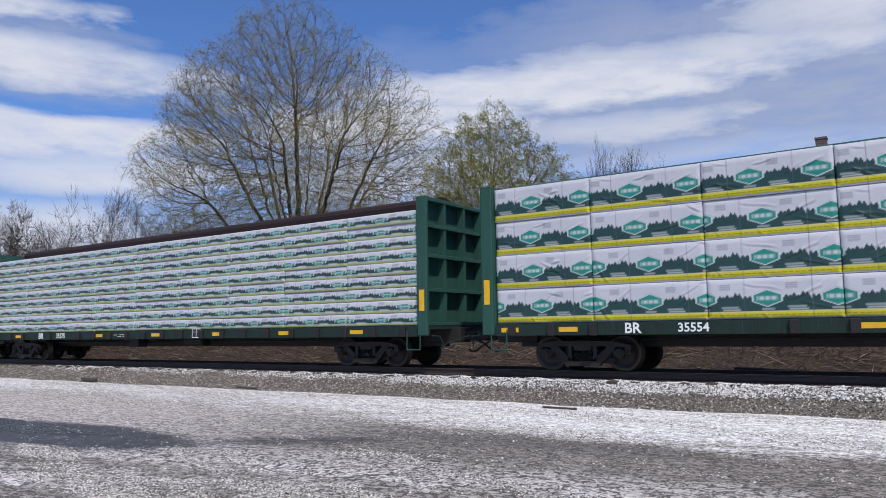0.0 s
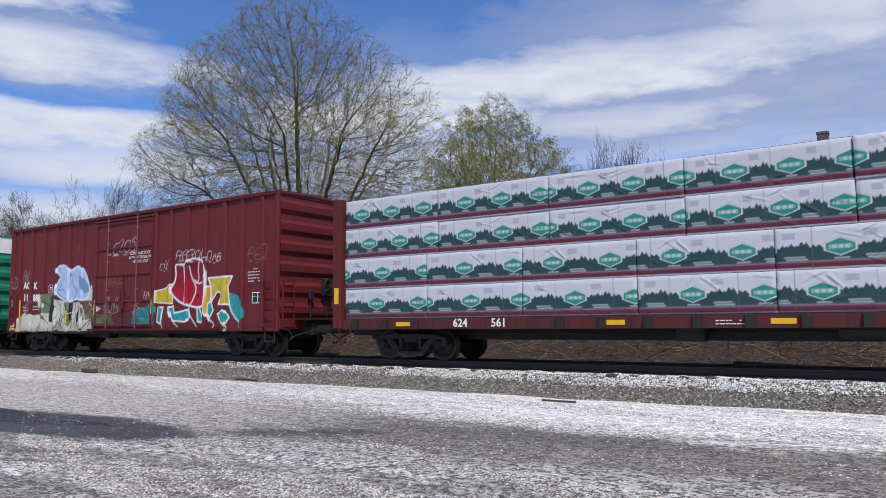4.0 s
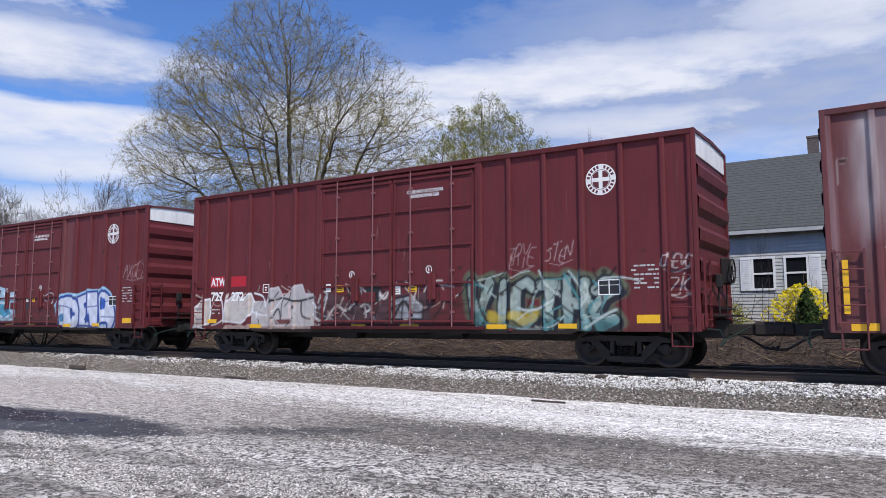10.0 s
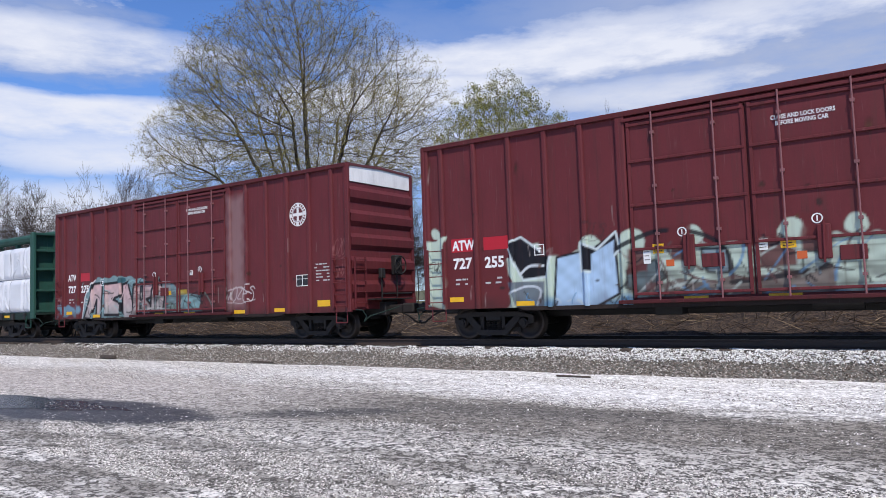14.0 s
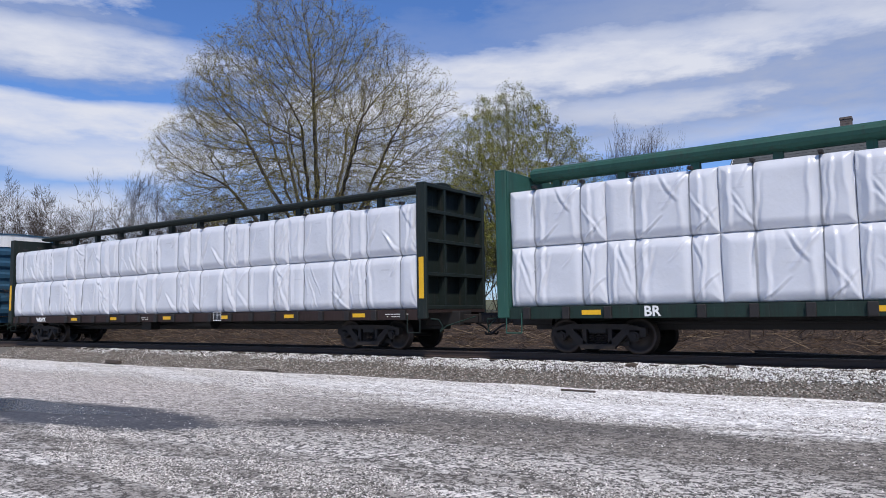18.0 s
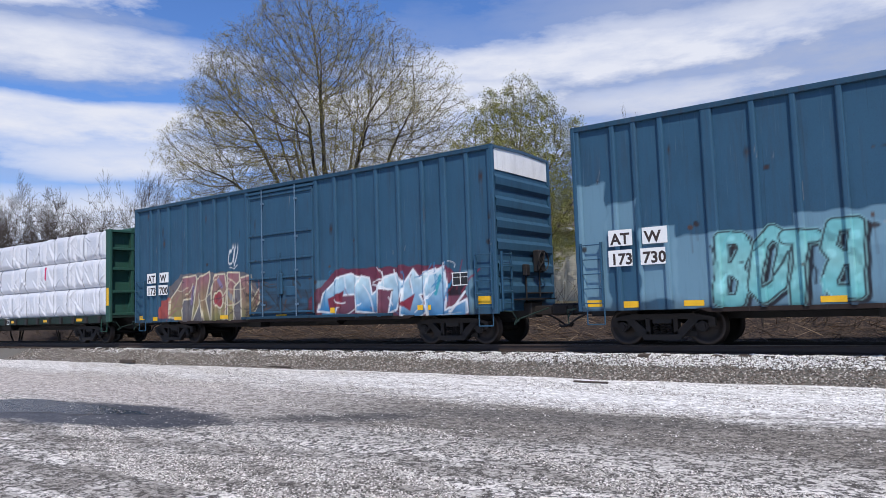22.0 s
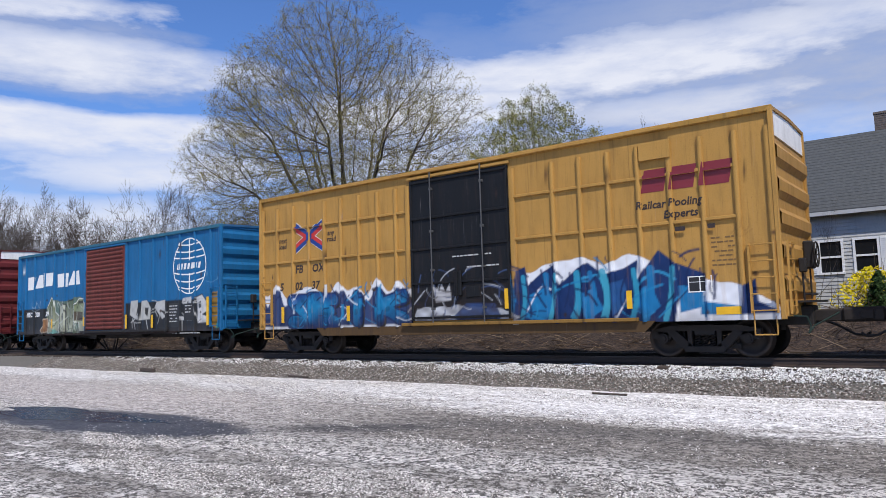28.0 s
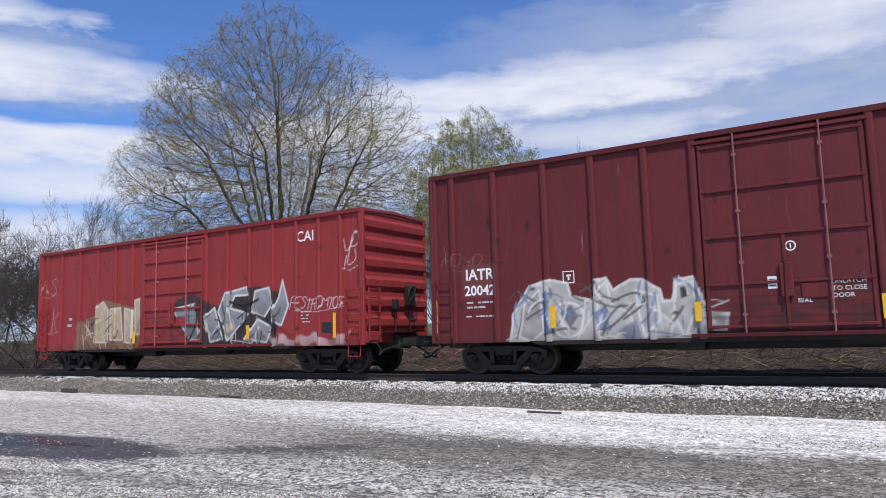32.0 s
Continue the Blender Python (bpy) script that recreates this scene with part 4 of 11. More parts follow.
def colonise(seed, rows, lump, n, stems, step, reach, kill, stiff, hollow=0.45, cx=0.0, tip=0.0075, power=2.35, rise=0.16, rounds=45, waver=0.10):
    """Grow a tree towards points scattered in its crown; stems are the first limbs, as lists of points. Gives tapered segments and the twigs' ends."""
    rng = np.random.default_rng(seed)
    inside = egg(rows, lump, seed, cx)
    R, z0, z1 = max(r[1] for r in rows) * 1.25, rows[0][0], rows[-1][0]
    P = np.stack([rng.uniform(-R, R, n * 6) + cx, rng.uniform(-R, R, n * 6), rng.uniform(z0, z1, n * 6)], 1)
    P = P[inside(P)]
    # thinner inside, where the old wood stands bare
    core = P * np.array([1 / (1 - hollow), 1 / (1 - hollow), 1]) - np.array([0, 0, 0.8])
    P = P[~inside(core) | (rng.random(len(P)) < 0.45)][:n]
    nodes, par, dirs = [np.zeros(3)], [-1], [np.array([0, 0, 1.0])]
    for stem in stems:
        at, prev = 0, np.zeros(3)
        first = True
        for q in stem:
            q = np.asarray(q, float)
            m = max(1, int(np.linalg.norm(q - prev) / step))
            if first and len(nodes) > 1:
                # share the bole: leave it at the nearest node
                at = int(np.argmin(np.linalg.norm(np.array(nodes) - q, axis=1)))
                prev, first = nodes[at], False
                m = max(1, int(np.linalg.norm(q - prev) / step))
            for k in range(m):
                p = prev + (q - prev) * (k + 1) / m + rng.normal(0, 0.03, 3)
                d = p - nodes[at]
                nodes.append(p)
                par.append(at)
                dirs.append(d / (np.linalg.norm(d) + 1e-9))
                at = len(nodes) - 1
            prev, first = q, False
    N = np.array(nodes)
    D = np.linalg.norm(P[:, None] - N[None], axis=2)
    bi, bd = D.argmin(1), D.min(1)
    kids = np.zeros(60000, int)
    for it in range(rounds):
        act = bd < reach
        if not act.any():
            break
        u = P[act] - N[bi[act]]
        u /= np.linalg.norm(u, axis=1)[:, None] + 1e-9
        who, inv = np.unique(bi[act], return_inverse=True)
        g = np.zeros((len(who), 3))
        np.add.at(g, inv, u)
        g /= np.linalg.norm(g, axis=1)[:, None] + 1e-9
        ok = kids[who] < 3
        if not ok.any():
            break
        who, g = who[ok], g[ok]
        g = g + stiff * np.array([dirs[i] for i in who]) + np.array([0, 0, rise]) + rng.normal(0, waver, g.shape)
        g /= np.linalg.norm(g, axis=1)[:, None]
        kids[who] += 1
        fresh = N[who] + g * step
        base = len(N)
        N = np.vstack([N, fresh])
        par.extend(who.tolist())
        dirs.extend(g)
        D = np.linalg.norm(P[:, None] - fresh[None], axis=2)
        j, m = D.argmin(1), D.min(1)
        closer = m < bd
        bi[closer], bd[closer] = base + j[closer], m[closer]
        live = bd > kill
        P, bi, bd = P[live], bi[live], bd[live]
        if len(N) > 30000:
            break
    rad = np.zeros(len(N))
    for i in range(len(N) - 1, 0, -1):
        rad[i] = max(rad[i], tip ** power) if rad[i] == 0 else rad[i]
        rad[par[i]] += rad[i]
    rad = rad ** (1 / power)
    rad[0] = max(rad[1] * 1.25, 0.1)
    V = [Vector(p) for p in N]
    segs, tips = [], []
    has = np.zeros(len(N), bool)
    for i in range(1, len(N)):
        has[par[i]] = True
        p = par[i]
        segs.append((V[p], V[i], float(min(rad[p], rad[i] * 1.35)), float(rad[i]), 0 if rad[i] > 0.04 else 2))
    rnd = random.Random(seed)
    for i in range(1, len(N)):
        if rad[i] < 0.032:
            for _ in range(1 if has[i] else 2):
                d = Vector(dirs[i]) + Vector((rnd.gauss(0, 0.6), rnd.gauss(0, 0.6), rnd.gauss(0.12, 0.5)))
                d.normalize()
                l = rnd.uniform(0.5, 1.4) * step
                mid = V[i] + d * l * 0.5
                e = mid + (d + Vector((rnd.gauss(0, 0.25), rnd.gauss(0, 0.25), rnd.gauss(0.15, 0.2)))).normalized() * l * 0.5
                segs.append((V[i], mid, tip * 0.95, tip * 0.8, 2))
                segs.append((mid, e, tip * 0.8, tip * 0.5, 2))
                tips.append((e, d))
    return segs, tips


def limbs(n, fork, lo, hi, length, seed, cx=0.0):
    """First limbs: a bole that divides at the fork and fans out, the steepest in the middle."""
    rnd = random.Random(seed)
    out = [[(0.05, 0, fork), (cx * 0.4 + 0.1, 0.1, fork + length * 0.45), (cx * 0.7, 0.0, fork + length * 0.95)]]
    for k in range(n):
        t = lo + (hi - lo) * ((k + 0.6) / n)
        a = k * 2.4 + rnd.uniform(-0.4, 0.4)
        h = fork * rnd.uniform(0.8, 1.25)
        l = length * rnd.uniform(0.7, 0.95)
        d = (math.sin(t) * math.cos(a), math.sin(t) * math.sin(a), math.cos(t))
        p1 = (d[0] * l * 0.5, d[1] * l * 0.5, h + d[2] * l * 0.42)
        p2 = (p1[0] + d[0] * l * 0.42, p1[1] + d[1] * l * 0.42, p1[2] + (d[2] + 0.25) * l * 0.42)
        out.append([(0.0, 0.0, h), p1, p2])
    return out


MAPLE = ((2.3, 1.4), (3.6, 4.4), (5.2, 6.3), (7.5, 7.6), (9.8, 8.0), (11.8, 7.3), (13.6, 5.9), (15.4, 4.3), (17.1, 2.7), (18.9, 0.8))
sg, tp = colonise(7, MAPLE, 0.13, 20000, limbs(15, 3.0, 0.12, 0.98, 9.5, 3, -0.5), 0.32, 2.4, 0.40, 0.75, 0.33, -0.5, 0.0082, 2.28)
tree("maple_tree", -27.6, 27.8, 1.4, sg, tp, (1, 1, 1), M_BARK, M_TWIG, M_LEAF, 16, 0.028, 0.14, "large spreading maple tree just coming into leaf", 5)
YOUNG = ((1.6, 0.8), (2.6, 2.4), (4.4, 3.3), (6.2, 3.6), (8.0, 3.4), (9.6, 2.7), (11.2, 1.7), (12.6, 0.3))
sg, tp = colonise(8, YOUNG, 0.24, 6500, limbs(8, 2.2, 0.2, 1.0, 5.2, 5), 0.30, 2.2, 0.30, 0.6, 0.4, 0.0, 0.0085, rounds=44)
tree("young_tree", -19.5, 34.5, 1.5, sg, tp, (1.1, 1.1, 1.0), M_BARK, M_TWIG, M_LEAF2, 34, 0.036, 0.11, "smaller tree with thin fresh green leaves", 6, rz=200)


def thicket(seed, stems, spread, levels=4):
    """A bare broadleaf tree, 10 m high: nearly straight limbs that fan upward and divide into fine twigs."""
    rnd = random.Random(seed)
    segs, tips = [], []

    def shoot(p, d, length, r, lv):
        n = 3
        for k in range(n):
            d = (d + Vector((rnd.gauss(0, 0.13), rnd.gauss(0, 0.13), 0.05))).normalized()
            q = p + d * length / n
            r2 = r * (0.86 if k < n - 1 else 0.7)
            segs.append((p, q, r, r2, 0 if r > 0.03 else 2))
            if lv < levels:
                for _ in range(rnd.choice((1, 2, 2)) if k or lv else 0):
                    side = d.orthogonal()
                    side.rotate(Matrix.Rotation(rnd.uniform(0, 2 * math.pi), 3, d))
                    t = rnd.uniform(0.6, 1.35)
                    shoot(q, (d + side * t + Vector((0, 0, 0.08))).normalized(), length * rnd.uniform(0.40, 0.72), max(r2 * 0.58, 0.0115), lv + 1)
            p, r = q, r2
        if lv == levels:
            tips.append((p, d))
        else:
            shoot(p, d, length * 0.5, max(r * 0.8, 0.0115), lv + 1)

    for k in range(stems):
        an = k * 2.4 + rnd.uniform(-0.4, 0.4)
        t = spread * (k + 0.5) / stems
        shoot(Vector((rnd.gauss(0, 0.1), rnd.gauss(0, 0.1), 0)), Vector((math.cos(an) * t, math.sin(an) * t, 1)).normalized(), rnd.uniform(4.2, 5.2), 0.075, 0)
    return segs, tips


far_kinds = [thicket(61, 4, 0.75), thicket(62, 3, 0.55), thicket(63, 1, 0.15, 3), thicket(64, 5, 0.95)]
rf = random.Random(77)
FAR_MESH = {}


def bare(x, y, w, hgt, kind, label="bare grey tree behind the railway", name="bare_tree"):
    kind %= 4
    sgk, tpk = far_kinds[kind]
    if kind not in FAR_MESH:
        FAR_MESH[kind] = (tubes_mesh("trunk", [s_ for s_ in sgk if s_[4] < 2], 5), tubes_mesh("crown", [s_ for s_ in sgk if s_[4] >= 2], 3), leaves_mesh("foliage", tpk, 1, 0.016, 0.08, kind), fit_scale(sgk, 1.0, 1.0))
    tr, cr, lf, (a, b) = FAR_MESH[kind]
    z = float(ground_h(np.array([float(x)]), np.array([float(y)]))[0])
    root = tagged(new(name), label, "tree")
    root.matrix_basis = pose(x, y, z - 0.1, 0, 0, rf.uniform(0, 360)) @ Matrix.Diagonal((a * w, a * w, b * hgt, 1))
    hang("trunk", tr, M_FARTWIG, root)
    crown = hang("crown", cr, M_FARTWIG, root, "bare grey-brown twigs")
    tagged(hang("foliage", lf, M_TWIG, crown), "tiny brown buds", kind="stuff")


bare(-16.4, 46, 4.6, 13.2, 3, "bare grey tree behind the cream house")
bare(-16.9, 46.8, 4.2, 12.4, 0, "bare grey tree behind the cream house")
bare(-15.6, 47.0, 3.8, 12.8, 1, "bare grey tree behind the cream house")
bare(-18.6, 41, 1.5, 11.6, 2, "slim bare sapling behind the railway")
bare(-20.2, 42, 1.2, 10.8, 2, "slim bare sapling behind the railway")
bare(-10.3, 36.5, 1.8, 9.6, 2, "slim bare tree beside the grey house")
bare(-11.8, 38.5, 2.6, 8.6, 1, "slim bare tree behind the shed")
bare(-7.6, 25.3, 1.5, 4.6, 1, "bare sapling before the shed")
bare(-3.9, 24.6, 0.9, 3.6, 2, "bare sapling before the grey house")
# the wood along the line
for k in range(30):
    t_ = k / 29
    az_ = radians(43 + 27 * t_ + rf.uniform(-1, 1))
    r_ = rf.uniform(52, 74)
    bare(-math.sin(az_) * r_, math.cos(az_) * r_, rf.uniform(6, 9.5), r_ * (0.142 + 0.034 * math.sin(k * 1.15 + 0.6) + rf.uniform(-0.02, 0.02)) + 0.3, k, "bare grey tree in the wood along the line")
for k in range(20):
    az_ = radians(32 + 36 * k / 19 + rf.uniform(-1.5, 1.5))
    r_ = rf.uniform(40, 50)
    bare(-math.sin(az_) * r_, math.cos(az_) * r_, rf.uniform(4.5, 7), rf.uniform(4.2, 6.6), (0, 3, 1)[k % 3], "low bare tree behind the railway")
for k in range(8):
    az_ = radians(22 + 10 * k / 7)
    bare(-math.sin(az_) * 50, math.cos(az_) * 50, rf.uniform(3, 5), rf.uniform(8, 10.5), k, "bare grey tree behind the railway")
tagged(sheet("far_wood_floor", [-150, -90, -40, -10, 30], [50, 60, 80, 120], lambda X, Y: 1.75 + (Y - 50) * 0.03 + 0 * X, M_GROUND), "leaf-strewn rising ground under the far wood", "ground", kind="structure")

# ---- houses behind the line ----
def siding(name, cx0, cx1, z0, z1, y, mat, parent, lap=0.115, openings=()):
    """Lapped boards, each a piece of its own, cut round openings (x0, x1, z0, z1)."""
    wall = part(name, box(BM(), cx0, cx1, y + 0.05, y + 0.10, z0, z1) if not openings else box(BM(), cx0, cx1, y + 0.05, y + 0.10, z0, min(o[2] for o in openings)), mat, parent)
    z = z0
    while z < z1 - 0.01:
        zt = min(z + lap, z1)
        spans = [(cx0, cx1)]
        for a, b, c, d in openings:
            if z < d and zt > c:
                spans = [q for p in spans for q in ((p[0], min(p[1], a)), (max(p[0], b), p[1])) if q[1] - q[0] > 0.01]
        for a, b in spans:
            bm = BM()
            extrude_x(bm, [(y - 0.024, z), (y + 0.05, z), (y + 0.05, zt), (y - 0.004, zt)], a, b)
            part("board", bm, mat, wall)
        z = zt
    return wall


M_SIDING = painted("pale_grey_clapboard", (0.46, 0.465, 0.46), 0.7, dirt=(0.2, 0.21, 0.22), dirt_amt=0.35)
M_SHED = painted("weathered_grey_board", (0.30, 0.31, 0.31), 0.85, dirt=(0.14, 0.13, 0.12), dirt_amt=0.5)
M_SHINGLE = plain("grey_asphalt_shingle", (0.072, 0.076, 0.077), 0.95, 0, 0.6, 9)
M_SHINGLE2 = plain("brown_asphalt_shingle", (0.13, 0.115, 0.09), 0.95, 0, 0.4, 3)
M_TRIM = plain("white_house_trim", (0.78, 0.79, 0.80), 0.5, 0, 0.06, 6)
M_BRICK = plain("dark_chimney_brick", (0.13, 0.105, 0.095), 0.9, 0, 0.5, 8)
M_CREAMWALL = painted("cream_house_board", (0.62, 0.60, 0.53), 0.7, dirt=(0.3, 0.29, 0.26), dirt_amt=0.3)


def glass():
    m, nt, bs = mat_base("dark_window_glass")
    bs.inputs["Base Color"].default_value = (0.012, 0.014, 0.017, 1)
    bs.inputs["Roughness"].default_value = 0.05
    return m


M_GLASS = glass()


def house_window(parent, x0, x1, z0, z1, y, shutters=False):
    w = new("window")
    w.parent = parent
    bm = BM()
    t = 0.07
    box(bm, x0 - t, x1 + t, y - 0.05, y + 0.03, z1, z1 + t)
    box(bm, x0 - t, x1 + t, y - 0.07, y + 0.03, z0 - t, z0)
    box(bm, x0 - t, x0, y - 0.05, y + 0.03, z0, z1)
    box(bm, x1, x1 + t, y - 0.05, y + 0.03, z0, z1)
    zm = (z0 + z1) / 2
    box(bm, x0, x1, y - 0.02, y + 0.03, zm - 0.03, zm + 0.03)
    part("window_frame", bm, M_TRIM, w)
    part("pane", box(BM(), x0, x1, y + 0.02, y + 0.03, z0, zm - 0.03), M_GLASS, w)
    part("pane", box(BM(), x0, x1, y + 0.005, y + 0.015, zm + 0.03, z1), M_GLASS, w)
    if shutters:
        for a, b in shutters:
            bm = BM()
            box(bm, a, b, y - 0.06, y - 0.02, z0 - 0.07, z1 + 0.07, 0.005)
            k = z0
            while k < z1:
                box(bm, a + 0.05, b - 0.05, y - 0.07, y - 0.05, k, k + 0.03)
                k += 0.06
            part("shutter", bm, M_TRIM, w)


def shingled(name, prof_eave, prof_ridge, x0, x1, mat, parent, rows=26):
    """A roof slope of overlapping shingle courses, from eave (y, z) to ridge (y, z)."""
    (y0, z0), (y1, z1) = prof_eave, prof_ridge
    bm = BM()
    rr = random.Random(4)
    for k in range(rows):
        f0, f1 = k / rows, (k + 1.15) / rows
        x = x0 + rr.uniform(-0.15, 0)
        while x < x1:
            w = rr.uniform(0.22, 0.34)
            a, b = max(x, x0), min(x + w - 0.012, x1)
            if b > a:
                up = 0.016 + rr.uniform(0, 0.008)
                ya, za = y0 + (y1 - y0) * f0, z0 + (z1 - z0) * f0
                yb, zb = y0 + (y1 - y0) * min(f1, 1), z0 + (z1 - z0) * min(f1, 1)
                v = [bm.verts.new(p) for p in ((a, ya, za + up), (b, ya, za + up), (b, yb, zb + 0.004), (a, yb, zb + 0.004), (a, ya, za), (b, ya, za))]
                bm.faces.new(v[:4])
                bm.faces.new((v[4], v[5], v[1], v[0]))
            x += w
    return part(name, bm, mat, parent)


def grey_house():
    x0, x1, y0, y1, zb, ze, zr = -6.25, 7.5, 26.0, 32.4, 1.4, 4.95, 7.75
    ym = (y0 + y1) / 2
    hs = tagged(new("grey_house"), "pale grey clapboard house with dark shingle roof and white-shuttered windows", "house")
    wins = [(-4.35, -3.75, 2.72, 3.70), (-3.35, -2.75, 2.72, 3.70), (2.6, 3.3, 2.6, 3.8)]
    siding("wall", x0, x1, zb, ze, y0, M_SIDING, hs, openings=[(a, b, c, d) for a, b, c, d in wins])
    for x in (x0, x1):
        bm = BM()
        v = [bm.verts.new((x, y, z)) for y, z in ((y0, zb), (y1, zb), (y1, ze), (ym, zr - 0.08), (y0, ze))]
        bm.faces.new(v)
        part("gable_wall", bm, M_SIDING, hs)
        bm = BM()
        s_ = 1 if x > 0 else -1
        for (ya, za), (yb, zb_) in (((y0 - 0.35, ze - 0.30), (ym, zr)), ((y1 + 0.35, ze - 0.30), (ym, zr))):
            tube(bm, (x + s_ * 0.2, ya, za - 0.05), (x + s_ * 0.2, yb, zb_ - 0.05), 0.06, 4)
        part("barge_board", bm, M_TRIM, hs)
    part("wall", box(BM(), x0, x1, y1 - 0.1, y1, zb, ze), M_SIDING, hs)
    part("room_floor", box(BM(), x0 + 0.05, x1 - 0.05, y0 + 0.3, y1 - 0.2, zb, zb + 0.1), M_SHED, hs)
    for ye, s_ in ((y0 - 0.35, 1), (y1 + 0.35, -1)):
        roof = part("roof", quad_slab((x0 - 0.25, x1 + 0.25), (ye, ze - 0.28), (ym, zr), 0.06), M_SHINGLE, hs)
        if s_ == 1:
            shingled("shingles", (ye, ze - 0.28), (ym, zr), x0 - 0.25, 1.5, M_SHINGLE, roof)
    part("fascia", box(BM(), x0 - 0.2, x1 + 0.2, y0 - 0.36, y0 - 0.33, ze - 0.42, ze - 0.30), M_SIDING, hs)
    for i, (a, b, c, d) in enumerate(wins):
        house_window(hs, a, b, c, d, y0, [(a - 0.42, a - 0.08)] if i == 0 else ([(b + 0.08, b + 0.42)] if i == 1 else False))
    for x in (x0 + 0.06, x1 - 0.06):
        part("corner_board", box(BM(), x - 0.06, x + 0.06, y0 - 0.03, y0 + 0.02, zb, ze), M_SIDING, hs)
    # chimney of brick courses
    bm = BM()
    z = zr - 0.7
    while z < zr + 0.52:
        box(bm, -2.86, -2.50, ym + 0.0, ym + 0.40, z, z + 0.065)
        box(bm, -2.85, -2.51, ym + 0.01, ym + 0.39, z + 0.065, z + 0.08)
        z += 0.08
    box(bm, -2.88, -2.48, ym - 0.02, ym + 0.42, z, z + 0.08)
    part("chimney", bm, M_BRICK, hs, "dark brick chimney")


def quad_slab(xs, e, r, th):
    bm = BM()
    (ya, za), (yb, zb_) = e, r
    extrude_x(bm, [(ya, za), (yb, zb_), (yb, zb_ - th), (ya, za - th)], *xs)
    return bm


def shed():
    sh = tagged(new("lean_to_shed"), "weathered grey lean-to shed with a low white-edged roof", "shed")
    x0, x1, y0, y1, zb = -9.9, -6.3, 25.9, 29.5, 1.3
    bm = BM()
    v = [(x0, zb), (x1, zb), (x1, 4.55), (x0, 3.75)]
    prism(bm, v, y0, y1)
    part("wall", bm, M_SHED, sh)
    for k in range(15):
        part("board", box(BM(), x0, x1, y0 - 0.03, y0, zb + 0.16 * k, zb + 0.16 * k + 0.15, 0.006), M_SHED, sh)
    bm = BM()
    prism(bm, [(x0 - 0.35, 3.70), (x1 + 0.1, 4.63), (x1 + 0.1, 4.75), (x0 - 0.35, 3.82)], y0 - 0.35, y1 + 0.2)
    part("roof", bm, M_TRIM, sh)
    part("post", box(BM(), x0 - 0.3, x0 - 0.12, y0 - 0.35, y0 - 0.2, zb, 3.7), M_TRIM, sh)
    part("door", box(BM(), -9.2, -8.3, y0 - 0.06, y0 - 0.01, zb, 3.1, 0.01), M_SHED, sh)


def cream_house():
    hs = tagged(new("cream_house"), "cream two-storey house with a brown shingle roof behind the shed", "house")
    x0, x1, y0, y1, zb, ze, zr = -20.5, -9.0, 40, 48, 1.6, 6.4, 8.6
    ym = 44
    wins = [(-14.3, -13.6, 4.9, 6.0), (-13.2, -12.5, 4.9, 6.0), (-12.0, -11.3, 4.9, 6.0), (-15.9, -15.2, 4.9, 6.0), (-17.6, -16.9, 4.9, 6.0)]
    siding("wall", x0, x1, zb, ze, y0, M_CREAMWALL, hs, 0.14, openings=wins)
    part("wall", box(BM(), x0, x1, y1 - 0.1, y1, zb, ze), M_CREAMWALL, hs)
    for x in (x0, x1):
        bm = BM()
        bm.faces.new([bm.verts.new((x, y, z)) for y, z in ((y0, zb), (y1, zb), (y1, ze), (ym, zr - 0.08), (y0, ze))])
        part("gable_wall", bm, M_CREAMWALL, hs)
    for ye in (y0 - 0.5, y1 + 0.5):
        part("roof", quad_slab((x0 - 0.4, x1 + 0.4), (ye, ze - 0.25), (ym, zr), 0.1), M_SHINGLE2, hs)
    part("eave_trim", box(BM(), x0 - 0.4, x1 + 0.4, y0 - 0.52, y0 - 0.48, ze - 0.5, ze - 0.28), M_TRIM, hs)
    for a, b, c, d in wins:
        house_window(hs, a, b, c, d, y0)
    # porch roof
    bm = BM()
    prism(bm, [(-17, 4.15), (-9, 4.15), (-9, 4.3), (-17, 4.3)], y0 - 2.2, y0)
    part("porch_roof", bm, M_TRIM, hs)
    for x in (-16.8, -14.3, -11.8, -9.3):
        part("porch_post", box(BM(), x - 0.09, x + 0.09, y0 - 2.15, y0 - 1.97, zb, 4.15), M_TRIM, hs)


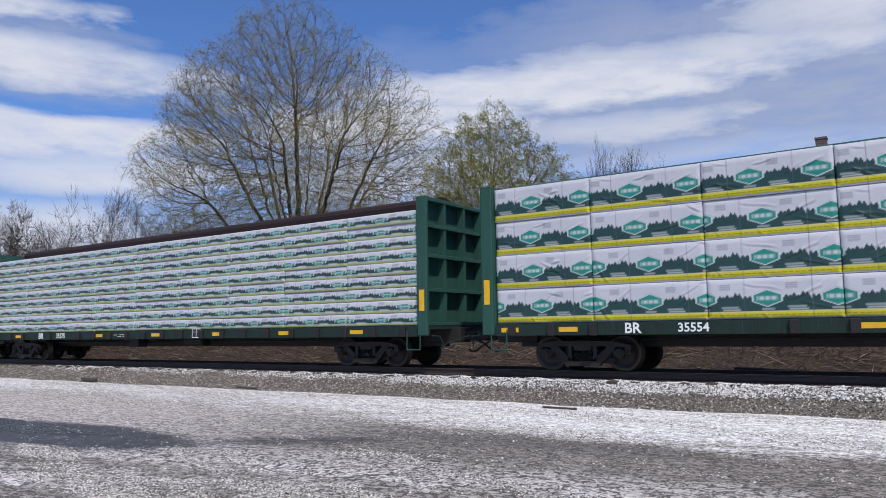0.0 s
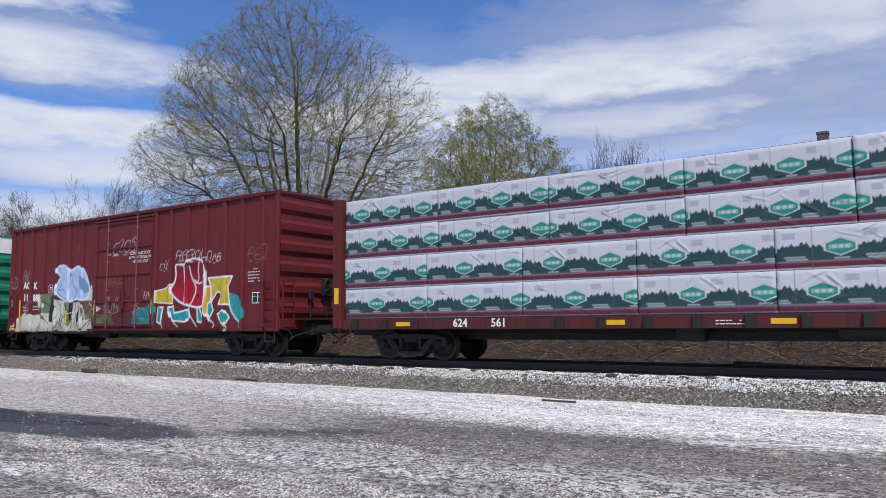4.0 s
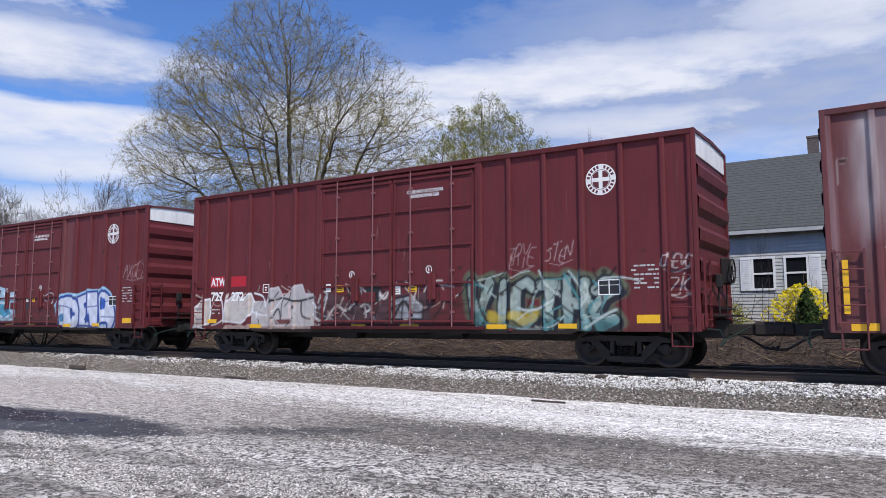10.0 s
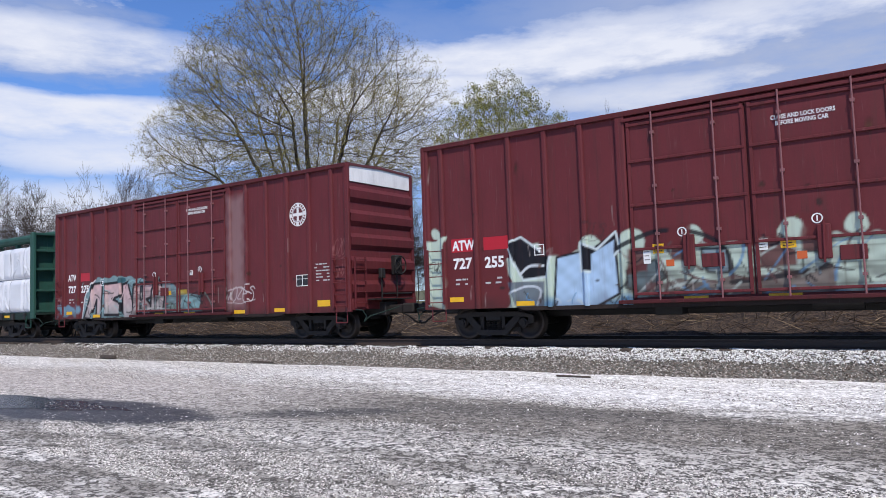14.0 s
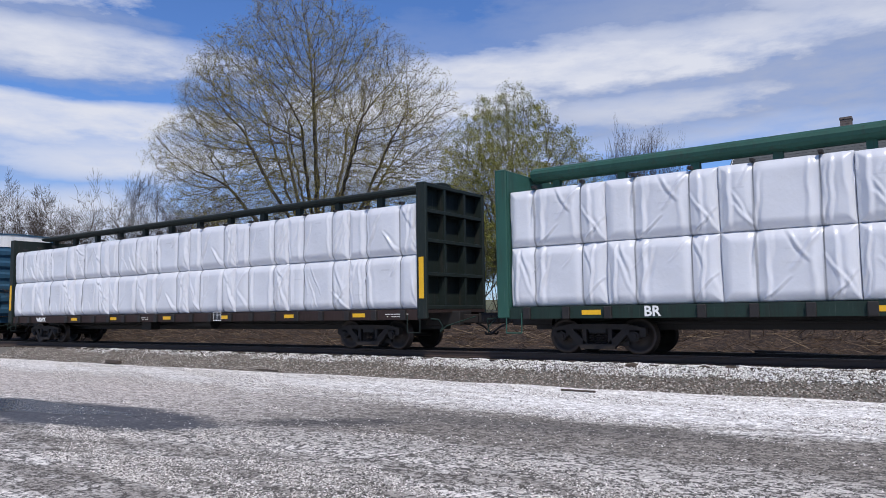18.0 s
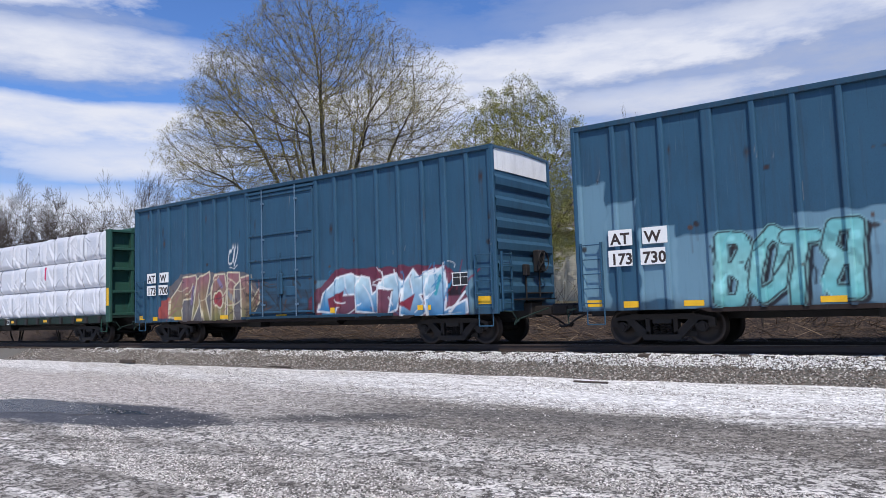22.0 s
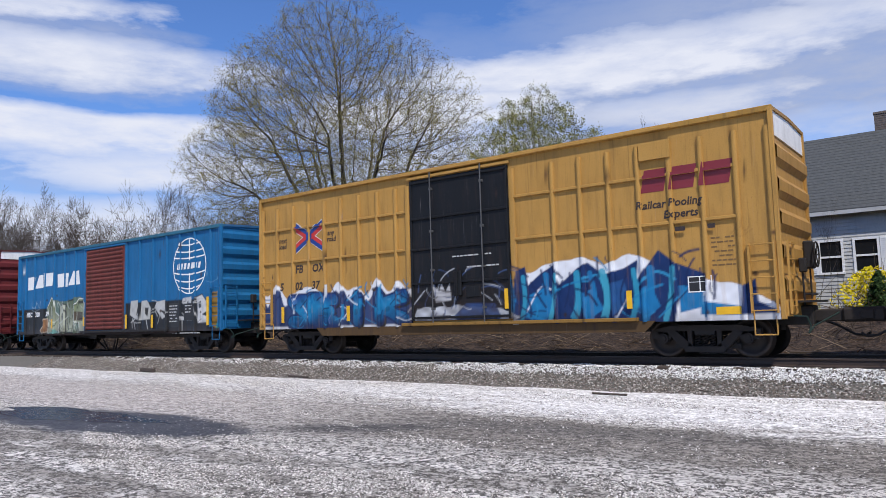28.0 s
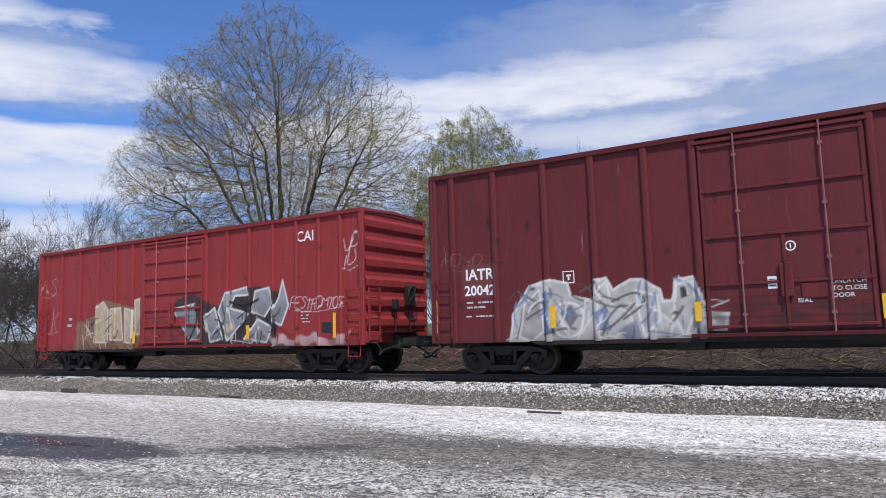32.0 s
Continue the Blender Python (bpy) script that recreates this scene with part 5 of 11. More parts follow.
def bush(name, x, y, z, rx, rz, n, leaf, size, label, seed, stemmed=True):
    root = tagged(new(name), label, "bush")
    root.matrix_basis = pose(x, y, z)
    rnd = random.Random(seed)
    segs, tips = [], []
    for k in range(26 if stemmed else 10):
        a = rnd.uniform(0, 6.283)
        r = rnd.uniform(0.3, 1.0)
        p1 = Vector((rx * r * math.cos(a), rx * r * math.sin(a), rz * rnd.uniform(0.55, 1.0) * (1.1 - 0.5 * r * r)))
        segs.append((Vector((0, 0, 0)), p1 * 0.5 + Vector((0, 0, rz * 0.1)), 0.02, 0.014, 1))
        segs.append((p1 * 0.5 + Vector((0, 0, rz * 0.1)), p1, 0.014, 0.005, 2))
    hang("stems", tubes_mesh("stems", segs, 4), M_TWIG, root)
    V, F = [], []
    for k in range(n):
        a, c = rnd.uniform(0, 6.283), rnd.random()
        r = rnd.random() ** 0.4
        zz = c
        wid = math.sqrt(max(0.0, 1 - (2 * zz - 0.75) ** 2 / 1.6)) if stemmed else (1 - zz) ** 0.6
        lump = 1 + 0.22 * math.sin(5 * a + 7 * zz + seed)
        p = Vector((rx * r * wid * lump * math.cos(a), rx * r * wid * lump * math.sin(a), rz * zz * (1 + 0.1 * math.sin(3 * a))))
        u = Vector((rnd.gauss(0, 1), rnd.gauss(0, 1), rnd.gauss(0, 1))).normalized()
        w = u.orthogonal().normalized()
        s_ = size * rnd.uniform(0.6, 1.4)
        b = len(V)
        V += [p - u * s_, p + w * s_ * 0.6, p + u * s_, p - w * s_ * 0.6]
        F.append((b, b + 1, b + 2, b + 3))
    tagged(hang("foliage", arr("foliage", V, F), leaf, root), kind="stuff")


grey_house()
shed()
cream_house()
bush("forsythia_bush", -2.8, 24.6, 1.35, 1.0, 1.3, 2200, M_FORSY, 0.045, "yellow-flowering forsythia bush before the grey house", 3)
bush("forsythia_bush", -0.6, 24.9, 1.35, 0.7, 1.0, 900, M_FORSY, 0.045, "yellow-flowering forsythia bush before the grey house", 4)
bush("evergreen_shrub", -2.55, 23.7, 1.25, 0.5, 1.25, 3200, M_SHRUB, 0.04, "small dark conical evergreen shrub", 5, False)
bush("evergreen_shrub", -1.15, 23.8, 1.25, 0.5, 1.2, 3200, M_SHRUB, 0.04, "small dark conical evergreen shrub", 6, False)
bush("low_bush", -5.3, 25.2, 1.35, 0.9, 0.9, 1800, M_LEAF2, 0.04, "low loose green bush by the house wall", 7)

# ---- the train: shared parts ----
def b_wheel():
    """Wheelset: two dished wheels with flange and bright rim, on an axle."""
    bm = BM()
    prof = [(0.0, 0.10), (0.08, 0.10), (0.10, 0.05), (0.30, 0.015), (0.33, 0.055), (0.405, 0.062), (0.418, 0.05), (0.425, -0.06), (0.452, -0.068), (0.452, -0.09), (0.34, -0.095), (0.30, -0.03), (0.1, 0.0), (0.0, 0.0)]
    n = 28
    for side in (-1, 1):
        rings = []
        for r, o in prof:
            rings.append([bm.verts.new((r * math.cos(2 * math.pi * k / n), side * (0.75 + o), r * math.sin(2 * math.pi * k / n))) for k in range(n)] if r > 0 else [bm.verts.new((0, side * (0.75 + o), 0))])
        for j, (p0, p1) in enumerate(zip(rings, rings[1:])):
            for k in range(n):
                q = (k + 1) % n
                vs = [p0[k % len(p0)], p0[q % len(p0)], p1[q % len(p1)], p1[k % len(p1)]]
                vs = list(dict.fromkeys(vs))
                if len(vs) > 2:
                    f = bm.faces.new(vs)
                    f.material_index = 1 if 4 <= j <= 7 else 0
                    f.smooth = True
    tube(bm, (0, -0.85, 0), (0, 0.85, 0), 0.085, 10)
    # cast marks and a smear of grease on the discs
    for a in (0.6, 2.7):
        for side in (-1, 1):
            box(bm, 0.19 * math.cos(a) - 0.02, 0.19 * math.cos(a) + 0.05, side * 0.785 - 0.006, side * 0.785 + 0.006, 0.19 * math.sin(a) - 0.03, 0.19 * math.sin(a) + 0.03)
    bmesh.ops.recalc_face_normals(bm, faces=bm.faces)
    return bm


def b_side_frame():
    bm = BM()
    # top member, two struts and the bottom tension member
    prism(bm, [(-1.15, 0.40), (-1.15, 0.58), (-0.70, 0.67), (0.70, 0.67), (1.15, 0.58), (1.15, 0.40), (0.98, 0.36), (0.76, 0.36), (0.62, 0.55), (-0.62, 0.55), (-0.76, 0.36), (-0.98, 0.36)], -0.07, 0.07)
    prism(bm, [(-0.80, 0.52), (-0.62, 0.56), (-0.24, 0.22), (-0.40, 0.11)], -0.08, 0.06)
    prism(bm, [(0.80, 0.52), (0.62, 0.56), (0.24, 0.22), (0.40, 0.11)], -0.08, 0.06)
    prism(bm, [(-0.42, 0.10), (-0.42, 0.22), (0.42, 0.22), (0.42, 0.10)], -0.09, 0.07)
    for x in (-0.31, 0.31):
        box(bm, x - 0.05, x + 0.05, -0.08, 0.06, 0.20, 0.58, 0.01)
    return bm


def b_spring():
    """One coil spring, a wound rod."""
    bm = BM()
    turns, n, r, q = 5, 9, 0.058, 0.013
    prev = None
    for k in range(turns * n + 1):
        a = 2 * math.pi * k / n
        z = 0.235 + 0.27 * k / (turns * n)
        cur = [bm.verts.new(((r + q * cx) * math.cos(a), (r + q * cx) * math.sin(a), z + q * cz)) for cx, cz in ((1, 0), (0, 1), (-1, 0), (0, -1))]
        if prev:
            for m in range(4):
                bm.faces.new((prev[m], prev[(m + 1) % 4], cur[(m + 1) % 4], cur[m]))
        prev = cur
    return bm


def b_bearing():
    bm = BM()
    tube(bm, (0, -0.10, 0), (0, 0.08, 0), 0.115, 12)
    tube(bm, (0, -0.13, 0), (0, -0.10, 0), 0.07, 8)
    box(bm, -0.13, 0.13, -0.07, 0.07, 0.06, 0.15, 0.01)
    return bm


def b_bolster():
    bm = BM()
    box(bm, -0.22, 0.22, -1.05, 1.05, 0.48, 0.72, 0.02)
    box(bm, -0.70, 0.70, -0.9, -0.86, 0.20, 0.30)
    return bm


WHEELS = []


def truck(car, x, index):
    tr = new("truck")
    tr.parent = car
    tr.matrix_basis = Matrix.Translation((x, 0, 0))
    me = shared("wheelset", b_wheel)
    if not me.materials:
        me.materials.append(M_WHEEL)
        me.materials.append(M_TREAD)
    for wx in (-0.89, 0.89):
        ob = hang("wheelset", me, None, tr, "", Matrix.Translation((wx, 0, 0.42)))
        WHEELS.append((ob, wx, index))
    for y, turn in ((-1.0, 0), (1.0, 180)):
        hang("side_frame", shared("side_frame", b_side_frame), M_TRUCK, tr, "", pose(0, y, 0.03, 0, 0, turn))
        for sx in (-0.15, 0.0, 0.15):
            hang("spring", shared("spring", b_spring), M_TRUCK, tr, "", pose(sx, y, 0.0))
        for wx in (-0.89, 0.89):
            hang("bearing", shared("bearing", b_bearing), M_TRUCK, tr, "", pose(wx, y, 0.42, 0, 0, turn))
    hang("bolster", shared("bolster", b_bolster), M_BLACK, tr)
    return tr


def b_coupler():
    bm = BM()
    box(bm, 0.0, 0.85, -0.11, 0.11, 0.72, 0.96, 0.02)
    box(bm, 0.75, 1.18, -0.19, 0.15, 0.70, 1.0, 0.05)
    box(bm, 0.95, 1.22, 0.05, 0.20, 0.74, 0.96, 0.03)
    return bm


def b_draft():
    bm = BM()
    box(bm, -0.9, 0.25, -0.30, 0.30, 0.66, 1.06, 0.02)
    return bm


def b_hose():
    bm = BM()
    pts = [(0.25, 0.34, 0.78), (0.6, 0.36, 0.62), (0.9, 0.30, 0.44), (1.12, 0.2, 0.42), (1.2, 0.12, 0.48)]
    for a, b in zip(pts, pts[1:]):
        tube(bm, a, b, 0.028, 6)
    return bm


def b_lever():
    bm = BM()
    pts = [(0.10, -1.42, 0.86), (0.34, -1.42, 0.84), (0.38, -1.30, 0.66), (0.34, -1.36, 0.52), (0.42, -1.22, 0.66), (0.72, -0.25, 0.90)]
    for a, b in zip(pts, pts[1:]):
        tube(bm, a, b, 0.017, 5)
    return bm


def running_gear(car, L, inset, index, body_mat):
    """Trucks, couplers, hoses and uncoupling rods at both ends."""
    for s in (-1, 1):
        truck(car, s * (L / 2 - inset), index)
        turn = 0 if s > 0 else 180
        at = pose(s * L / 2, 0, 0, 0, 0, turn)
        hang("coupler", shared("coupler", b_coupler), M_TRUCK, car, "", at)
        hang("draft_gear_box", shared("draft", b_draft), M_BLACK, car, "", at)
        hang("brake_hose", shared("hose", b_hose), M_BLACK, car, "", at)
        hang("uncoupling_rod", shared("lever", b_lever), M_CREAM if s > 0 else body_mat, car, "", at if s > 0 else Matrix.Translation((-L / 2, 0, 0)) @ Matrix.Diagonal((-1, 1, 1, 1)))
    bm = BM()
    box(bm, -L / 2 + 0.4, L / 2 - 0.4, -0.2, 0.2, 0.55, 0.98)
    part("centre_sill", bm, M_BLACK, car)
    bm = BM()
    tube(bm, (1.0, -0.75, 0.78), (1.9, -0.75, 0.78), 0.2, 12)
    part("air_reservoir", bm, M_BLACK, car)
    bm = BM()
    tube(bm, (-L / 2 + 2.6, -0.5, 0.72), (L / 2 - 2.6, -0.5, 0.72), 0.03, 6)
    part("brake_rod", bm, M_BLACK, car)
    bm = BM()
    box(bm, -2.1, -1.5, -1.0, -0.6, 0.55, 0.95, 0.02)
    part("brake_valve", bm, M_BLACK, car)


def stirrup(car, x, mat, w=0.42):
    bm = BM()
    for a, b in (((x - w / 2, -1.46, 0.98), (x - w / 2, -1.47, 0.50)), ((x - w / 2, -1.47, 0.50), (x + w / 2, -1.47, 0.50)), ((x + w / 2, -1.47, 0.50), (x + w / 2, -1.46, 0.98))):
        tube(bm, a, b, 0.016, 5)
    part("stirrup_step", bm, mat, car)


def rungs(car, x0, x1, z0, z1, n, mat, y=-1.56, name="ladder"):
    """Side ladder: two stringers and rungs standing off the side."""
    bm = BM()
    for x in (x0, x1):
        box(bm, x - 0.02, x + 0.02, y - 0.01, y + 0.07, z0 - 0.05, z1 + 0.05)
    for i in range(n):
        z = z0 + (z1 - z0) * i / (n - 1)
        tube(bm, (x0, y - 0.01, z), (x1, y - 0.01, z), 0.014, 5)
    part(name, bm, mat, car)


def painted_grid(name, cols, zs, paint):
    """A sheet through columns of (x, y) and heights zs, coloured by paint(spray)."""
    cols = np.asarray(cols, float)
    zs = np.asarray(zs, float)
    nx, nz = len(cols), len(zs)
    V = np.zeros((nx, nz, 3))
    V[:, :, 0] = cols[:, 0][:, None]
    V[:, :, 1] = cols[:, 1][:, None]
    V[:, :, 2] = zs[None, :]
    V = V.reshape(-1, 3)
    i, j = np.meshgrid(np.arange(nx - 1), np.arange(nz - 1), indexing="ij")
    a = (i * nz + j).ravel()
    F = np.stack([a, a + nz, a + nz + 1, a + 1], 1)
    me = bpy.data.meshes.new(name)
    me.vertices.add(len(V))
    me.vertices.foreach_set("co", V.ravel())
    me.loops.add(F.size)
    me.loops.foreach_set("vertex_index", F.ravel().astype(np.int32))
    me.polygons.add(len(F))
    me.polygons.foreach_set("loop_start", np.arange(0, F.size, 4, dtype=np.int32))
    me.polygons.foreach_set("loop_total", np.full(len(F), 4, dtype=np.int32))
    me.update(calc_edges=True)
    at = me.color_attributes.new("paint", "FLOAT_COLOR", "POINT")
    sp = Spray(V[:, 0].copy(), V[:, 2].copy())
    if paint:
        paint(sp)
    at.data.foreach_set("color", sp.c.ravel().astype(np.float32))
    return me


def xgrid(a, b, step):
    n = max(1, int(round((b - a) / step)))
    return np.linspace(a, b, n + 1)


def boxcar(name, s):
    """A box car from its description s; x runs from the trailing end, z from the rail."""
    L, H, Z0 = s.get("L", 15.95), s.get("H", 5.10), s.get("sill", 0.80)
    car = new("boxcar")
    index = s["index"]
    h = L / 2
    col = s["col"]
    paintM = painted(s["paint"], col, s.get("rough", 0.5), decal=True, fade=s.get("fade"), fade_amt=s.get("fade_amt", 0), dirt_amt=s.get("dirt", 0.45))
    paintP = painted(s["paint"] + "_trim", s.get("trim", col), s.get("rough", 0.5), fade=s.get("fade"), fade_amt=s.get("fade_amt", 0) * 0.6, dirt_amt=s.get("dirt", 0.45))
    zf = s.get("fine", 2.9)
    zt = H - 0.14
    zc = min(zf, 2.65)
    zs = np.concatenate([xgrid(Z0, zc, 0.03), xgrid(zc, zf, 0.05)[1:] if zf > zc else [], np.linspace(zf, zt, 9)[1:]])
    art = s.get("art")

    def paint(sp):
        if art:
            sp.x = sp.x + h
            art(sp)
            sp.weather(index, L, s["door"], s.get("chips", 36), s.get("grime", 0.55))

    d0, d1 = s["door"]
    posts = s["posts"]
    pw = s.get("pw", 0.13)
    edges = [0.0] + [p for p in posts if p < d0] + [d0]
    edges2 = [d1] + [p for p in posts if p > d1] + [L]
    for run in (edges, edges2):
        for a, b in zip(run, run[1:]):
            cols = [(x - h, PANEL_Y) for x in xgrid(a, b, 0.032)]
            hang("side_panel", painted_grid("side_panel", cols, zs, paint), paintM, car)
    # corner posts, door posts and the posts between the panels
    wide = s.get("wide", 0.20)
    for x, w in [(wide / 2, wide), (L - wide / 2, wide)] + [(p, s.get("wide_posts", {}).get(p, pw)) for p in posts] + [(d0 - 0.08, 0.16), (d1 + 0.08, 0.16)]:
        yo = -HW if w < 0.35 else PANEL_Y - 0.02
        x0, x1 = x - h - w / 2, x - h + w / 2
        cols = [(x0, PANEL_Y + 0.002), (x0 + 0.012, yo), *[(u, yo) for u in xgrid(x0 + 0.012, x1 - 0.012, 0.04)[1:-1]], (x1 - 0.012, yo), (x1, PANEL_Y + 0.002)]
        hang("side_post", painted_grid("side_post", cols, zs[zs <= (H - s.get("post_gap", 0.14)) + 1e-6], paint), paintM, car)
    for z in s.get("belts", ()):
        for a, b in ((wide, d0 - 0.1), (d1 + 0.1, L - s.get("belt_end", 0.2))):
            part("belt_rail", box(BM(), a - h, b - h, -HW + 0.004, PANEL_Y, z - 0.035, z + 0.035, 0.01), paintP, car)
    # far side, floor, top chord, sill
    bm = BM()
    box(bm, -h, h, 1.40, HW, Z0, H - 0.1)
    part("far_side", bm, paintP, car)
    part("floor", box(BM(), -h, h, -1.40, 1.40, 1.0, 1.12), M_BLACK, car)
    bm = BM()
    box(bm, -h, h, -HW - 0.015, -HW + 0.12, H - 0.15, H - 0.03, 0.012)
    part("top_chord", bm, painted(s["paint"] + "_chord", s.get("chord", tuple(v * 0.75 for v in col)), 0.6, dirt_amt=0.7), car)
    sill_x = s.get("sill_span", (2.9, L - 2.9))
    bm = BM()
    prism(bm, [(sill_x[0] - h - 0.25, Z0 + 0.02), (sill_x[1] - h + 0.25, Z0 + 0.02), (sill_x[1] - h, Z0 - s.get("sill_drop", 0.07)), (sill_x[0] - h, Z0 - s.get("sill_drop", 0.07))], -HW + 0.03, -HW + 0.07)
    part("side_sill", bm, s.get("sill_mat") or painted("sooty_sill", (0.026, 0.018, 0.016), 0.75, dirt_amt=0.5), car)
    # roof: shallow pitch with cross seams
    bm = BM()
    extrude_x(bm, [(-HW, H - 0.05), (0, H + 0.01), (HW, H - 0.05), (HW, H - 0.12), (0, H - 0.07), (-HW, H - 0.12)], -h, h)
    for k in range(1, 14):
        x = -h + L * k / 14
        extrude_x(bm, [(-HW, H - 0.042), (0, H + 0.022), (HW, H - 0.042), (HW, H - 0.06), (0, H), (-HW, H - 0.06)], x - 0.03, x + 0.03)
    part("roof", bm, painted(s["paint"] + "_roof", s.get("roof", tuple(v * 0.8 + 0.02 for v in col)), 0.6, dirt_amt=0.5), car)
    # ends with pressed ribs
    ends(car, s, h, H, Z0, paintP)
    doors(car, s, h, H, Z0, paint, paintM, paintP, zs)
    rungs(car, L - 0.62 - h, L - 0.14 - h, 0.98, s.get("lad_top", 2.3), 5, paintP, name="ladder")
    rungs(car, 0.14 - h, 0.62 - h, 0.98, s.get("lad_top", 2.3), 5, paintP, name="ladder")
    for x in (0.40, L - 0.40):
        stirrup(car, x - h, M_CREAM if s.get("pale_step") else paintP)
    running_gear(car, L, 1.75, index, paintP)
    return car


def ends(car, s, h, H, Z0, mat):
    n = s.get("ribs", 6)
    zb = 1.15
    white = s.get("white_end", 0.55)
    zt = H - 0.06
    zr = zt - white if white else zt - 0.1
    for sx in (-1, 1):
        bm = BM()
        prof = [(0.0, zb)]
        pitch = (zr - zb) / n
        for k in range(n):
            z = zb + k * pitch
            prof += [(0.0, z + pitch * 0.10), (0.085, z + pitch * 0.30), (0.095, z + pitch * 0.62), (0.012, z + pitch * 0.80)]
        prof += [(0.0, zr)]
        a = [bm.verts.new((sx * (h - 0.06 + d), -HW + 0.05, z)) for d, z in prof]
        b = [bm.verts.new((sx * (h - 0.06 + d), HW - 0.05, z)) for d, z in prof]
        for i in range(len(prof) - 1):
            bm.faces.new((a[i], b[i], b[i + 1], a[i + 1]))
        bmesh.ops.recalc_face_normals(bm, faces=bm.faces)
        part("end_panel", bm, mat, car)
        bm = BM()
        box(bm, sx * (h - 0.08), sx * (h - 0.03), -HW + 0.03, HW - 0.03, zr, zt)
        part("end_plate", bm, M_ENDWHITE if white else mat, car, "pale painted upper end plate" if white else "")
        for y in (-HW + 0.03, HW - 0.03):
            part("corner_post", box(BM(), sx * (h - 0.10), sx * h, y - 0.05, y + 0.05, Z0, zt, 0.015), mat, car)
        part("end_sill", box(BM(), sx * (h - 0.15), sx * (h + 0.03), -HW + 0.05, HW - 0.05, 0.85, 1.16, 0.01), mat, car)
    # end ladder and hand brake on the leading end
    bm = BM()
    for y in (-HW + 0.12, -HW + 0.58):
        box(bm, h + 0.06, h + 0.10, y - 0.02, y + 0.02, 0.9, 2.35)
    for k in range(5):
        z = 1.05 + k * 0.31
        tube(bm, (h + 0.11, -HW + 0.12, z), (h + 0.11, -HW + 0.58, z), 0.014, 5)
    part("end_ladder", bm, mat, car)
    bm = BM()
    box(bm, h - 0.02, h + 0.35, -0.9, 0.9, 1.12, 1.16)
    part("crossover_platform", bm, M_BLACK, car)
    # hand brake and its gear on the leading end
    bm = BM()
    ring_pts = [(h + 0.27, 0.45 + 0.27 * math.cos(k * math.pi / 9), 2.15 + 0.27 * math.sin(k * math.pi / 9)) for k in range(19)]
    for p0, p1 in zip(ring_pts, ring_pts[1:]):
        tube(bm, p0, p1, 0.018, 5)
    for k in range(5):
        a = k * 2 * math.pi / 5
        tube(bm, (h + 0.26, 0.45, 2.15), (h + 0.27, 0.45 + 0.27 * math.cos(a), 2.15 + 0.27 * math.sin(a)), 0.014, 4)
    part("brake_wheel", bm, M_BLACK, car)
    part("brake_housing", box(BM(), h + 0.03, h + 0.22, 0.28, 0.62, 1.85, 2.45, 0.03), M_BLACK, car)
    part("brake_chain_rod", tube(BM(), (h + 0.12, 0.45, 1.2), (h + 0.12, 0.45, 1.9), 0.02, 6), M_BLACK, car)
    part("retainer_valve", box(BM(), h + 0.05, h + 0.18, -0.35, -0.15, 1.75, 2.05, 0.02), M_BLACK, car)
    bm = BM()
    tube(bm, (h + 0.10, -0.25, 0.8), (h + 0.10, -0.25, 1.8), 0.022, 6)
    tube(bm, (h + 0.10, -0.25, 1.3), (h + 0.10, 1.2, 1.3), 0.022, 6)
    part("brake_pipe", bm, M_BLACK, car)


